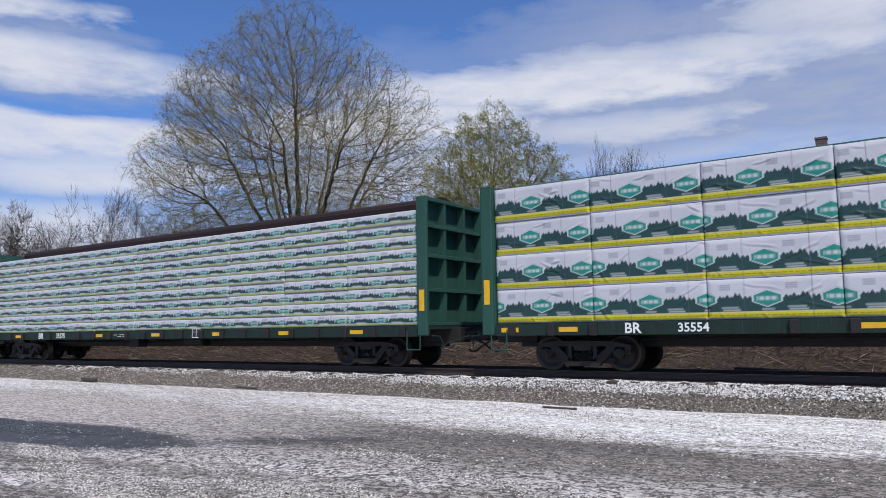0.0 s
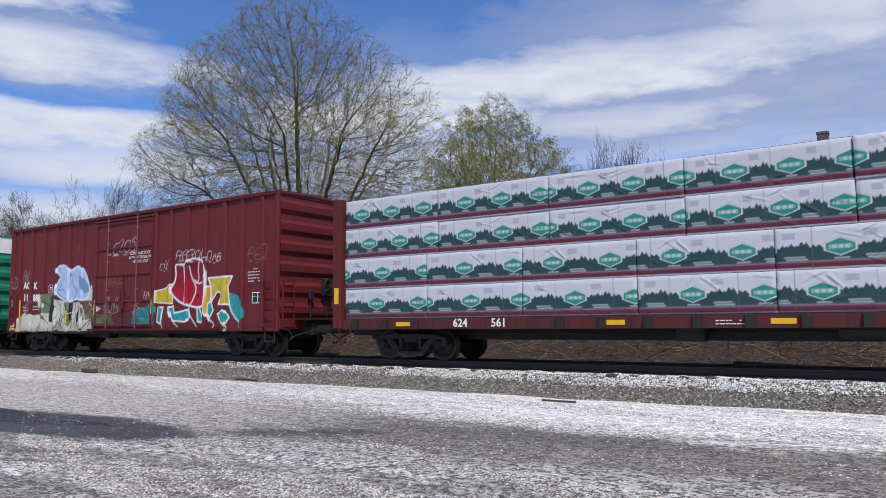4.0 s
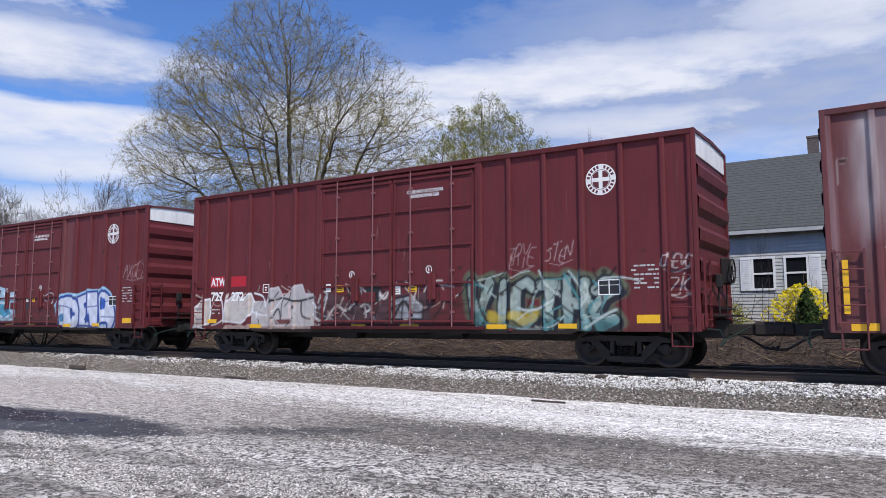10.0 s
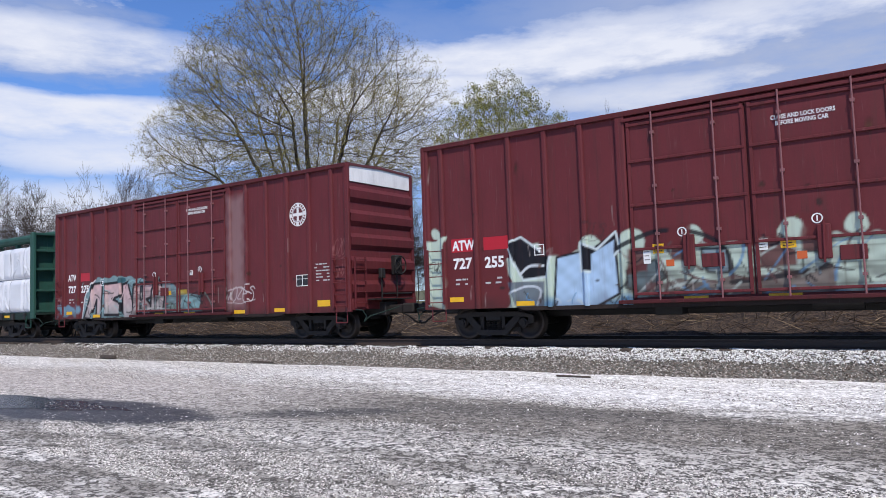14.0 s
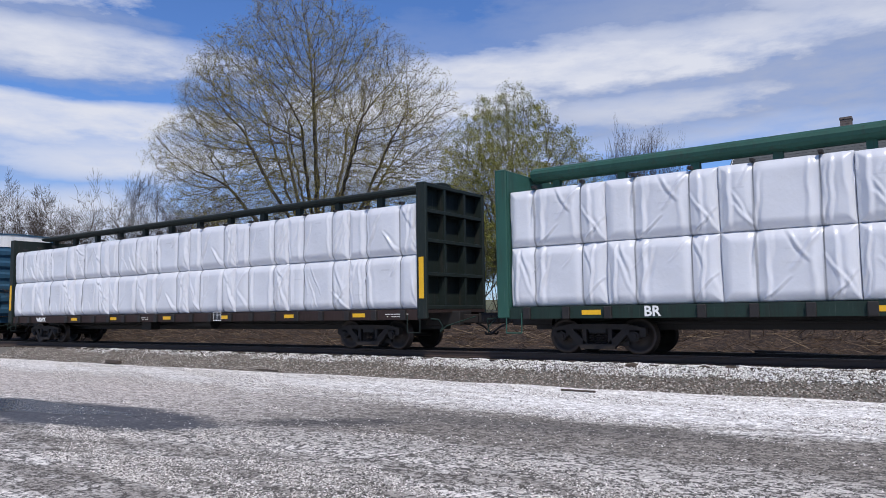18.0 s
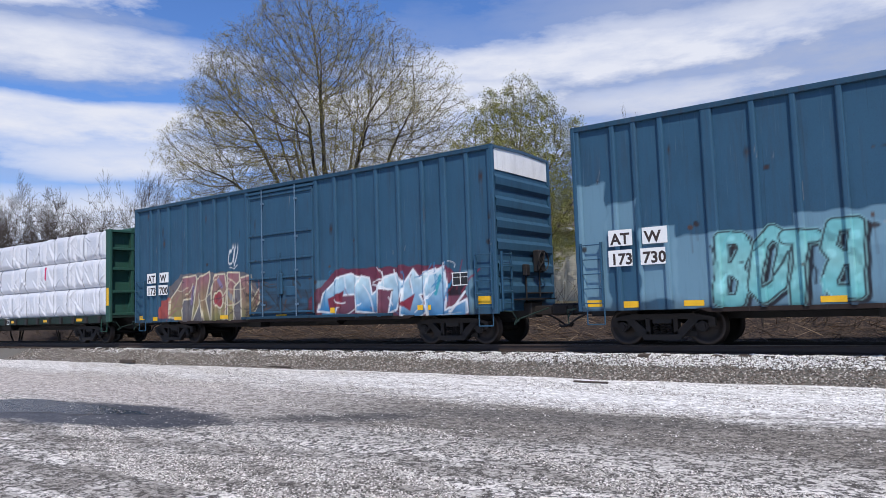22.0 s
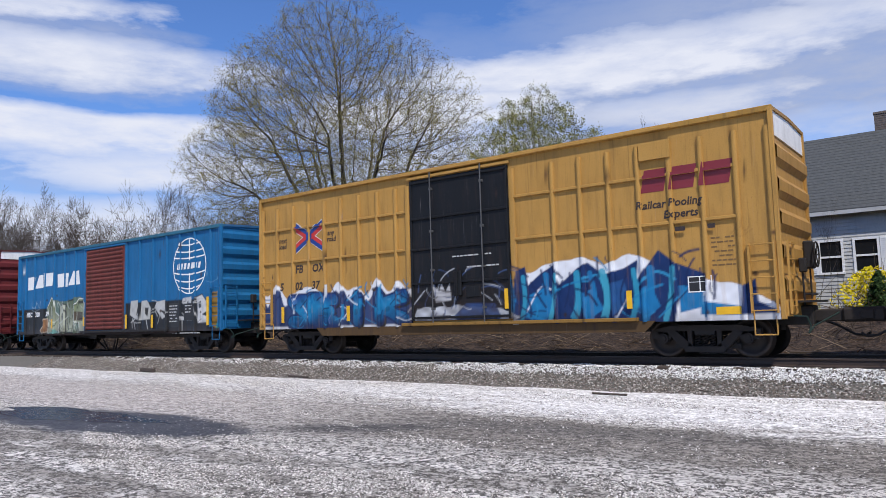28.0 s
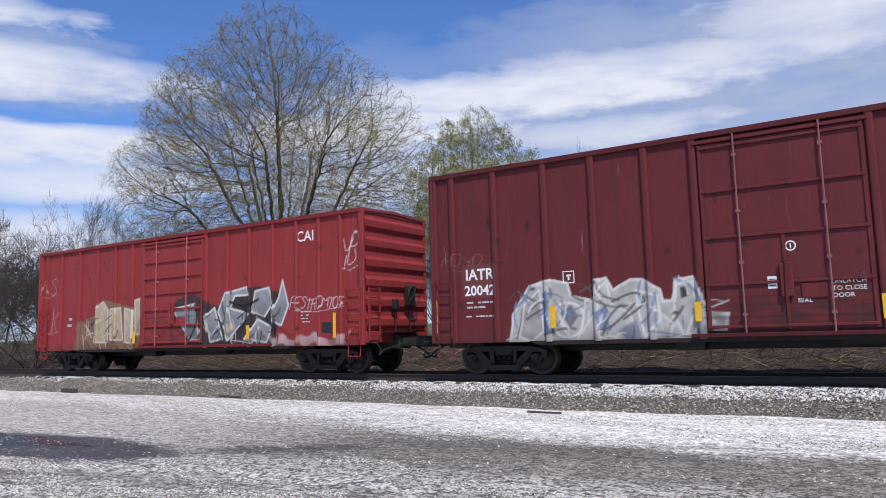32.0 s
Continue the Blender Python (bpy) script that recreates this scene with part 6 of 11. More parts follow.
def doors(car, s, h, H, Z0, paint, paintM, paintP, zs):
    d0, d1 = s["door"]
    kinds = s.get("leaves", 1)
    lw = (d1 - d0) / kinds
    dm = paintM if "door_col" not in s else painted(s["paint"] + "_door", s["door_col"], 0.5, decal=True, dirt_amt=0.4)
    dp = painted(s["paint"] + "_door_trim", s.get("door_col", s.get("trim", s["col"])), 0.6, dirt=(0.028, 0.019, 0.016), dirt_amt=0.95)
    base = s.get("door_col", s["col"])
    rodm = painted(s["paint"] + "_rod", tuple(v * 1.3 + 0.07 for v in base), 0.5, dirt_amt=0.5)
    ztop = H - s.get("door_drop", 0.30)
    zd = np.append(zs[zs < ztop - 0.03], ztop)
    zd = zd[zd >= Z0 + 0.12]
    part("door_backing", box(BM(), d0 - h - 0.1, d1 - h + 0.1, PANEL_Y + 0.006, PANEL_Y + 0.05, Z0 + 0.02, H - 0.16), paintP, car)
    for k in range(kinds):
        a, b = d0 + k * lw + 0.02, d0 + (k + 1) * lw - 0.02
        yd = -HW + 0.02
        door = hang("door", painted_grid("door", [(a - h, PANEL_Y - 0.002), (a - h, yd), *[(x - h, yd) for x in xgrid(a + 0.01, b - 0.01, 0.035)], (b - h, yd), (b - h, PANEL_Y - 0.002)], zd, paint), dm, car)
        zb, zt = zd[0], ztop
        if s.get("louvres"):
            n = s["louvres"]
            for i in range(n):
                z = zb + (zt - zb) * (i + 0.5) / n
                part("door_rib", prism2(a - h + 0.12, b - h - 0.12, z, (zt - zb) / n * 0.42, yd), dp, door)
        else:
            for f in s.get("door_rails", (0.02, 0.24, 0.49, 0.74, 0.98)):
                z = zb + (zt - zb) * f
                part("door_rail", box(BM(), a - h + 0.02, b - h - 0.02, yd - 0.045, yd, z - 0.03, z + 0.03, 0.008), dp, door)
            for x in (a + 0.05, b - 0.05) + ((a * 0.5 + b * 0.5,) if s.get("mid_stile", True) else ()):
                part("door_stile", box(BM(), x - h - 0.035, x - h + 0.035, yd - 0.03, yd, zb, zb + (zt - zb) * (1 if abs(x - (a + b) / 2) > 0.2 else 0.5), 0.008), dp, door)
            for x in (a + lw * 0.24, b - lw * 0.24):
                bm = BM()
                tube(bm, (x - h, yd - 0.075, zb - 0.1), (x - h, yd - 0.075, zt + 0.14), 0.019, 6)
                for f in (0.08, 0.35, 0.62, 0.92):
                    box(bm, x - h - 0.04, x - h + 0.04, yd - 0.09, yd, zb + (zt - zb) * f - 0.03, zb + (zt - zb) * f + 0.03)
                part("locking_rod", bm, rodm, door)
            bm = BM()
            xm = (a + b) / 2 - h
            box(bm, xm - 0.11, xm + 0.13, yd - 0.09, yd, zb + 0.62, zb + 1.28, 0.02)
            tube(bm, (xm, yd - 0.11, zb + 0.55), (xm + 0.02, yd - 0.11, zb + 1.35), 0.022, 6)
            box(bm, xm + 0.25, xm + 0.7, yd - 0.03, yd, zb + 0.58, zb + 0.86, 0.01)
            part("door_handle", bm, dp, door)
    part("door_track", box(BM(), d0 - h - 0.3, d1 - h + (lw if kinds == 1 and s.get("track", True) else 0.3), -HW - 0.075, -HW + 0.02, Z0 + 0.02, Z0 + 0.10, 0.01), s.get("track_mat") or painted(s["paint"] + "_track", tuple(v * 0.55 for v in s["col"]), 0.65, dirt=(0.022, 0.016, 0.014), dirt_amt=1.0), car)
    part("door_header", box(BM(), d0 - h - 0.05, d1 - h + 0.05, -HW - 0.03, -HW + 0.02, ztop + 0.02, ztop + 0.09, 0.01), paintP, car)


def prism2(x0, x1, z, hh, y):
    bm = BM()
    extrude_x(bm, [(y, z - hh), (y - 0.05, z - hh * 0.3), (y - 0.055, z + hh * 0.2), (y, z + hh)], x0, x1)
    return bm


# ---- centre-beam flat cars and their loads ----
def wrap_mat(name, col, rough):
    if name in MATS:
        return MATS[name]
    m, nt, bs = mat_base(name)
    at = nt.nodes.new("ShaderNodeAttribute")
    at.attribute_name = "paint"
    g = noise_node(nt, 2.2, 5, 0.6)
    f = noise_node(nt, 9.0, 4, 0.6, stretch=(1, 1, 0.5))
    c = mixc(nt, at.outputs["Alpha"], mixc(nt, g, tuple(v * 0.90 for v in col), col), at.outputs["Color"])
    nt.links.new(c, bs.inputs["Base Color"])
    bs.inputs["Roughness"].default_value = rough
    bump(nt, bs, mth(nt, "ADD", mth(nt, "MULTIPLY", g, 0.7), mth(nt, "MULTIPLY", f, 0.3)), 0.4, 0.05)
    MATS[name] = m
    return m


STRAPS = (0.27, 0.76)


def bundle_mesh(w, hgt, seed, art=None, puff=0.03, fold=0.0, step=0.05, depth=1.18, straps=False):
    """A wrapped bundle: front face at y=0 as a fine sheet with bulges and folds, rounded over onto the top and ends."""
    rnd = random.Random(seed)
    nx, nz = max(8, int(w / step)), max(5, int(hgt / step))
    x = np.linspace(0, w, nx + 1)
    z = np.linspace(0, hgt, nz + 1)
    X, Z = np.meshgrid(x, z, indexing="ij")
    u, v = X / w, Z / hgt
    edge = np.minimum(np.minimum(X, w - X), np.minimum(Z, hgt - Z))
    Y = -puff * np.sin(np.clip(edge / (0.24 if straps else 0.10), 0, 1) * math.pi / 2) ** 0.8
    Y += -0.5 * puff * np.sin(u * math.pi * rnd.choice((2, 3)) + rnd.uniform(0, 3)) * np.sin(v * math.pi) * 0.5

    def crease(ax, az_, bx, bz, deep, wide):
        """A soft ridge of the film from one point to another, fading at its ends."""
        dx, dz = bx - ax, bz - az_
        ln = math.hypot(dx, dz) + 1e-6
        al = ((X - ax) * dx + (Z - az_) * dz) / ln
        ac = ((X - ax) * dz - (Z - az_) * dx) / ln + 0.012 * np.sin(al * 9 + seed)
        env_ = np.clip(al / ln, 0, 1) * np.clip(1 - al / ln, 0, 1) * 4
        return -deep * env_ ** 0.6 * (np.exp(-(ac / wide) ** 2) - 0.6 * np.exp(-((ac - 1.7 * wide) / wide) ** 2))

    if fold and straps:
        # pulled tight in the middle, crumpled between the straps and the ends
        for f in STRAPS:
            Y += 0.45 * puff * np.exp(-((X - f * w) / 0.10) ** 2)
        # folds that fan out from the corners and seams, and long hanging ones
        for _ in range(11):
            x0 = rnd.choice((0.0, STRAPS[0], STRAPS[1], 1.0, rnd.random())) * w
            x1 = min(w, max(0.0, x0 + rnd.uniform(-0.28, 0.28) * w))
            low_ = rnd.random() < 0.65
            za, zb_ = (rnd.uniform(-0.05, 0.08), rnd.uniform(0.35, 0.95)) if low_ else (rnd.uniform(0.95, 1.05), rnd.uniform(0.3, 0.7))
            Y += crease(x0, za * hgt, x1, zb_ * hgt, fold * rnd.uniform(0.5, 1.1), rnd.uniform(0.018, 0.05))
        for _ in range(4):
            xx = rnd.choice((0.06, 0.2, 0.34, 0.68, 0.84, 0.95)) * w + rnd.uniform(-0.08, 0.08)
            Y += crease(xx, -0.05 * hgt, xx + rnd.uniform(-0.15, 0.15), 1.05 * hgt, fold * rnd.uniform(0.5, 1.1), rnd.uniform(0.025, 0.06))
    elif fold:
        for _ in range(8):
            cx, cz = rnd.uniform(0, w), rnd.uniform(0, hgt)
            an, ln = rnd.uniform(-1.0, 1.0), rnd.uniform(0.25, 0.8)
            Y += crease(cx, cz, cx + ln * math.cos(an), cz + ln * math.sin(an), fold * rnd.uniform(0.6, 1.4), rnd.uniform(0.015, 0.03))
    V = np.stack([X, Y, Z], 2).reshape(-1, 3)
    n1 = nz + 1
    F = []
    for i in range(nx):
        for j in range(nz):
            a = i * n1 + j
            F.append((a, a + n1, a + n1 + 1, a + 1))
    base = len(V)
    ring = [(i, 0) for i in range(nx)] + [(nx, j) for j in range(nz)] + [(i, nz) for i in range(nx, 0, -1)] + [(0, j) for j in range(nz, 0, -1)]
    back = np.array([(x[i], depth, z[j]) for i, j in ring])
    V = np.vstack([V, back])
    m = len(ring)
    for k in range(m):
        q = (k + 1) % m
        a, b = ring[k][0] * n1 + ring[k][1], ring[q][0] * n1 + ring[q][1]
        F.append((b, a, base + k, base + q))
    me = bpy.data.meshes.new("bundle")
    me.from_pydata(V.tolist(), [], F)
    me.polygons.foreach_set("use_smooth", [True] * len(me.polygons))
    me.update()
    at = me.color_attributes.new("paint", "FLOAT_COLOR", "POINT")
    sp = Spray(V[:, 0].copy(), V[:, 2].copy())
    if art:
        art(sp, w, hgt, rnd)
    at.data.foreach_set("color", sp.c.ravel().astype(np.float32))
    return me


def printed(stripe, green=(0.014, 0.050, 0.046), tree=0.72, low=0.19):
    """Print on a lumber wrap: a skyline of firs over a dark green band, a coloured stripe and green lozenges."""
    def art(sp, w, hgt, rnd):
        z = sp.z / hgt
        n = max(1, int(round(w / 1.22)))
        unit = w / n
        ph = rnd.uniform(0.2, 0.8) * unit
        x = (sp.x + ph) % unit / unit
        # firs: narrow spires of uneven height, low round the lozenge
        lift = 0.42 + 0.58 * np.clip(np.abs(x - 0.36) * 2.6 - 0.35, 0, 1) * (0.8 + 0.2 * np.sin(x * 21))
        top = np.zeros_like(x)
        for k in range(15):
            cx = (k + 0.5 + 0.35 * math.sin(k * 12.9)) / 15
            hk = 0.62 + 0.38 * abs(math.sin(k * 4.7 + 0.6))
            d = np.abs(x - cx)
            top = np.maximum(top, hk - d * 9.0)
        top = low + 0.20 + (tree - low - 0.20) * lift * np.clip(top, 0.1, 1)
        sp.put(np.clip((top - z) / 0.02 + 0.5, 0, 1) * np.clip((z - low) / 0.015 + 0.5, 0, 1), green)
        sp.put(np.clip((low - 0.015 - z) / 0.015 + 0.5, 0, 1) * np.clip((z - 0.035) / 0.02 + 0.5, 0, 1), stripe)
        sp.put(((np.abs(z - low * 0.55) < 0.012) & (((sp.x * 9) % 1) < 0.8)).astype(float), tuple(v * 0.35 for v in stripe), 0.7)
        for k in range(-1, n + 1):
            x0 = k * unit - ph
            cx, cz = x0 + 0.36 * unit, 0.50 * hgt
            rx, rz = 0.25, 0.155 * hgt
            d = np.maximum(np.abs(sp.x - cx) / rx * 0.62 + np.abs(sp.z - cz) / rz * 0.80, np.abs(sp.x - cx) / rx)
            sp.put(np.clip((1.16 - d) / 0.07, 0, 1), (0.58, 0.60, 0.60))
            sp.put(np.clip((1.04 - d) / 0.07, 0, 1), (0.012, 0.22, 0.17))
            sp.rect(cx - 0.19, cx + 0.19, cz - 0.045 * hgt, cz + 0.045 * hgt, (0.55, 0.57, 0.56), 0.85)
            for q in range(4):
                sp.rect(cx - 0.17 + 0.11 * q, cx - 0.14 + 0.11 * q, cz - 0.055 * hgt, cz + 0.055 * hgt, (0.02, 0.24, 0.19), 0.8)
            for zz, a0, a1 in ((0.235, 0.28, 0.46), (0.285, 0.66, 0.92), (0.225, 0.68, 0.95)):
                sp.rect(x0 + a0 * unit, x0 + a1 * unit, zz * hgt - 0.012, zz * hgt + 0.012, (0.55, 0.58, 0.57), 0.75)
            for q in range(3):
                sp.rect(x0 + 0.64 * unit, x0 + 0.80 * unit, (0.83 - q * 0.05) * hgt, (0.855 - q * 0.05) * hgt, (0.16, 0.17, 0.19), 0.8)
            sp.line([(x0 + 0.02, 0), (x0 + 0.02, hgt)], 0.005, (0.10, 0.11, 0.12), 0.8, 0.02)
    return art


def strapped(sp, w, hgt, rnd):
    for f in STRAPS:
        sp.line([(f * w, 0), (f * w + rnd.uniform(-0.02, 0.02), hgt)], 0.013, (0.02, 0.02, 0.025), 1.0, 0.02)
    for f in (0.12, 0.5):
        if rnd.random() < 0.35:
            z = rnd.uniform(0.25, 0.7) * hgt
            for q in range(2):
                sp.rect(f * w, f * w + rnd.uniform(0.2, 0.3), z + 0.3 * q, z + 0.3 * q + 0.014, (0.48, 0.49, 0.51), 0.5)


def centrebeam(s):
    L, H = s.get("L", 23.05), 4.52
    h = L / 2
    car = new("centerbeam_flatcar")
    mat = painted(s["paint"], s["col"], 0.55, dirt_amt=s.get("dirt", 0.5))
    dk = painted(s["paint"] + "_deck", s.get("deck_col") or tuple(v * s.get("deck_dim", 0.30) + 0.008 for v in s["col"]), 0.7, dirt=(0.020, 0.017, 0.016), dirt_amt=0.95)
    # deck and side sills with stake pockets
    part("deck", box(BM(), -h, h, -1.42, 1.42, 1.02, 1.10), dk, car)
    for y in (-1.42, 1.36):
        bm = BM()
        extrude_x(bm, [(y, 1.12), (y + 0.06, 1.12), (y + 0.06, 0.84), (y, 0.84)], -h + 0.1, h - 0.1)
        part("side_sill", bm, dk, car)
    for k in range(22):
        x = -h + 0.8 + k * (L - 1.6) / 21
        bm = BM()
        box(bm, x - 0.09, x + 0.09, -1.50, -1.41, 0.83, 1.11, 0.015)
        tube(bm, (x, -1.50, 0.92), (x, -1.44, 0.92), 0.05, 8)
        if not any(a - 0.12 < x + h < b + 0.12 for a, b in s.get("lettered", ())):
            part("winch", bm, M_BLACK, car)
        else:
            bm.free()
    # bulkheads: plate, two tall posts and shelf ribs on the outer face
    for sx in (-1, 1):
        bm = BM()
        box(bm, sx * (h - 0.33), sx * (h - 0.28), -1.45, 1.45, 1.05, H - 0.04)
        part("bulkhead_plate", bm, mat, car)
        for y in (-1.43, 1.43):
            bm = BM()
            box(bm, sx * (h - 0.31), sx * h, y - 0.06, y + 0.06, 0.86, H, 0.02)
            part("bulkhead_post", bm, mat, car)
        for y in (-0.5, 0.5):
            part("bulkhead_stiffener", box(BM(), sx * (h - 0.28), sx * (h - 0.05), y - 0.05, y + 0.05, 1.1, H - 0.1), mat, car)
        for z in (1.16, 2.05, 2.95, 3.75, H - 0.06):
            part("bulkhead_rib", box(BM(), sx * (h - 0.30), sx * (h - 0.03), -1.40, 1.40, z - 0.05, z + 0.05, 0.01), mat, car)
    # centre beam
    bm = BM()
    extrude_x(bm, [(0.36 * math.cos(a), H + s.get("chord_z", 0.02) + s.get("chord_r", 0.19) * math.sin(a)) for a in [2 * math.pi * k / 14 for k in range(14)]], -h + 0.4, h - 0.4)
    part("top_chord", bm, painted(s["paint"] + "_chord", s.get("chord", s["col"]), 0.6, dirt_amt=0.6), car)
    for k in range(13):
        x = -h + 1.0 + k * (L - 2.0) / 12
        part("center_post", box(BM(), x - 0.10, x + 0.10, -0.09, 0.09, 1.08, H + s.get("chord_z", 0.02)), mat, car)
    part("center_web", box(BM(), -h + 0.4, h - 0.4, -0.02, 0.02, 1.08, 2.1), mat, car)
    load(car, s, h)
    for x in (-h + 0.45, h - 0.45):
        stirrup(car, x, mat)
    running_gear(car, L, 2.4, s["index"], dk)
    for x in s.get("yellow", ()):
        plate(car, "reflector", x - h, x - h + 0.46, 0.92, 1.03, M_YEL, -1.425)
    for sx, ok in ((-1, s.get("post_yel_l")), (1, s.get("post_yel_r"))):
        if ok:
            plate(car, "reflector", sx * (h - 0.155) - 0.08, sx * (h - 0.155) + 0.08, ok[0], ok[1], M_YEL, -1.492)
    return car


def load(car, s, h):
    tiers, zb, zt = s["tiers"], 1.13, s["load_top"]
    wm = wrap_mat(s["wrap"], s["wrap_col"], s.get("wrap_rough", 0.45))
    a, b = -h + s.get("load_l", 0.48), h - s.get("load_r", 0.48)
    hgt = (zt - zb) / tiers
    rnd = random.Random(s["index"])
    variants = {}
    g = s.get("gap", 0.015)
    for t in range(tiers):
        n = s.get("rows_of", {}).get(t, s["stacks"])
        hole = s.get("absent_gap", {}).get(t)
        w = (b - a - (hole[1] if hole else 0)) / n
        for k in range(n):
            x = a + w * k + (hole[1] if hole and k > hole[0] else 0)
            v = (n, rnd.randrange(s.get("variants", 4)))
            drop = Matrix.Diagonal((1, 1, 1 - (rnd.uniform(0, s.get("slump", 0.0)) if t == tiers - 1 else 0), 1))
            if v not in variants:
                variants[v] = bundle_mesh(w - g, hgt - 0.012, v[1] * 7 + s["index"], s["art"], s.get("puff", 0.03), s.get("fold", 0.0), s.get("step", 0.05), straps=s["art"] is strapped)
            hang("wrapped_pack", variants[v], wm, car, "", Matrix.Translation((x + g / 2, -1.33 + rnd.uniform(-0.025, 0.025), zb + t * hgt)) @ pose(0, 0, 0, 0, 0, rnd.uniform(-0.3, 0.3)) @ drop)
    if s.get("pink"):
        bm = BM()
        poly(bm, [(17.75 - h, 2.75), (17.9 - h, 2.72), (17.95 - h, 3.28), (17.78 - h, 3.3)], -1.46)
        part("tape", bm, plain("pink_tape", (0.62, 0.02, 0.10), 0.5, 0, 0.2, 5), car)
    if s["art"] is strapped:
        # dark edge protectors where the straps go over the top
        for k in range(s["stacks"] * 2):
            x = a + (b - a) * (k + 0.55) / (s["stacks"] * 2)
            part("edge_protector", box(BM(), x - 0.045, x + 0.045, -1.42, -1.25, zt - 0.05, zt + 0.02, 0.01), M_BLACK, car)
    part("far_load", box(BM(), a, b, 0.12, 1.32, zb, zt, 0.03), wm, car)

# ---- marks on the cars ----
def data_plate(car, x, z, w, h, y):
    """A black panel in a white frame, with unreadable lines."""
    pl = plate(car, "data_panel", x, x + w, z, z + h, plain("black_patch", (0.016, 0.016, 0.017), 0.5, 0, 0.2, 3), y, 0.004, "black panel in a white frame")
    bm = BM()
    t = 0.022
    for a, b, c, d in ((x, x + w, z, z + t), (x, x + w, z + h - t, z + h), (x, x + t, z + t, z + h - t), (x + w - t, x + w, z + t, z + h - t), (x + w / 2 - t / 2, x + w / 2 + t / 2, z + t, z + h - t), (x + t, x + w - t, z + h * 0.62, z + h * 0.62 + 0.012)):
        box(bm, a, b, y - 0.007, y - 0.004, c, d)
    part("panel_frame", bm, M_WHITE, pl)


def outline_box(car, x, z, w, h):
    bm = BM()
    y, t = PANEL_Y, 0.02
    for a, b, c, d in ((x, x + w, z, z + t), (x, x + w, z + h - t, z + h), (x, x + t, z + t, z + h - t), (x + w - t, x + w, z + t, z + h - t), (x + w * 0.3, x + w * 0.7, z + h * 0.55, z + h * 0.7), (x + w * 0.42, x + w * 0.58, z + h * 0.25, z + h * 0.5)):
        box(bm, a, b, y - 0.003, y, c, d)
    part("stencil", bm, M_WHITE, car)


def ring(bm, cx, cz, r0, r1, y, n=32, a0=0.0, a1=2 * math.pi):
    vs = []
    for k in range(n + 1):
        a = a0 + (a1 - a0) * k / n
        vs.append((bm.verts.new((cx + r0 * math.cos(a), y, cz + r0 * math.sin(a))), bm.verts.new((cx + r1 * math.cos(a), y, cz + r1 * math.sin(a)))))
    for (a, b), (c, d) in zip(vs, vs[1:]):
        bm.faces.new((a, c, d, b))


def roundel(car, x, z):
    bm = BM()
    ring(bm, x, z, 0.075, 0.10, -HW + 0.012, 20)
    box(bm, x - 0.012, x + 0.012, -HW + 0.010, -HW + 0.013, z - 0.05, z + 0.05)
    part("stencil", bm, M_WHITE, car)


def herald(car, x, z):
    """A round white emblem with a dark cross, as plain shapes."""
    bm = BM()
    ring(bm, x, z, 0.0001, 0.355, PANEL_Y - 0.003, 36)
    em = part("emblem", bm, M_WHITE, car, "round white emblem")
    bm = BM()
    y = PANEL_Y - 0.006
    ink = plain("emblem_red", (0.11, 0.018, 0.02), 0.5, 0, 0.15, 6)
    for k in range(22):
        a = 2 * math.pi * k / 22
        if k % 11 in (0, 5):
            continue
        ring(bm, x, z, 0.255, 0.325, y, 2, a, a + 0.17)
    ring(bm, x, z, 0.215, 0.228, y, 36)
    for sx in (-1, 1):
        for sz in (-1, 1):
            ring(bm, x + sx * 0.045, z + sz * 0.045, 0.0001, 0.145, y, 8, {(1, 1): 0, (-1, 1): math.pi / 2, (-1, -1): math.pi, (1, -1): 1.5 * math.pi}[(sx, sz)], {(1, 1): 0, (-1, 1): math.pi / 2, (-1, -1): math.pi, (1, -1): 1.5 * math.pi}[(sx, sz)] + math.pi / 2)
    part("emblem_cross", bm, ink, em)


def drape(ob, posts, pw, belts=(2.92, 3.98)):
    """Lay flat lettering onto a car's side: on the panels between the posts, and over the posts where it crosses them."""
    bm = BM()
    bm.from_mesh(ob.data)
    bmesh.ops.transform(bm, matrix=ob.matrix_basis, verts=bm.verts)
    cuts = [p - HALF + e * pw / 2 for p in posts for e in (-1, 1)]
    for x in cuts:
        bmesh.ops.bisect_plane(bm, geom=bm.verts[:] + bm.edges[:] + bm.faces[:], dist=1e-5, plane_co=(x, 0, 0), plane_no=(1, 0, 0))
    for z in belts:
        for e in (-0.035, 0.035):
            bmesh.ops.bisect_plane(bm, geom=bm.verts[:] + bm.edges[:] + bm.faces[:], dist=1e-5, plane_co=(0, 0, z + e), plane_no=(0, 0, 1))
    low = min(v.co.y for v in bm.verts)
    V, F = [], []
    for f in bm.faces:
        x = f.calc_center_median().x + HALF
        y = -HW - 0.005 if any(abs(x - p) < pw / 2 for p in posts) else PANEL_Y - 0.005
        if any(abs(f.calc_center_median().z - z) < 0.035 for z in belts):
            y = -HW - 0.005
        F.append(tuple(range(len(V), len(V) + len(f.verts))))
        V += [(v.co.x, y + (v.co.y - low), v.co.z) for v in f.verts]
    bm.free()
    me = arr(ob.data.name, V, F)
    me.materials.append(ob.data.materials[0])
    ob.data = me
    ob.matrix_basis = Matrix.Identity(4)
    return ob


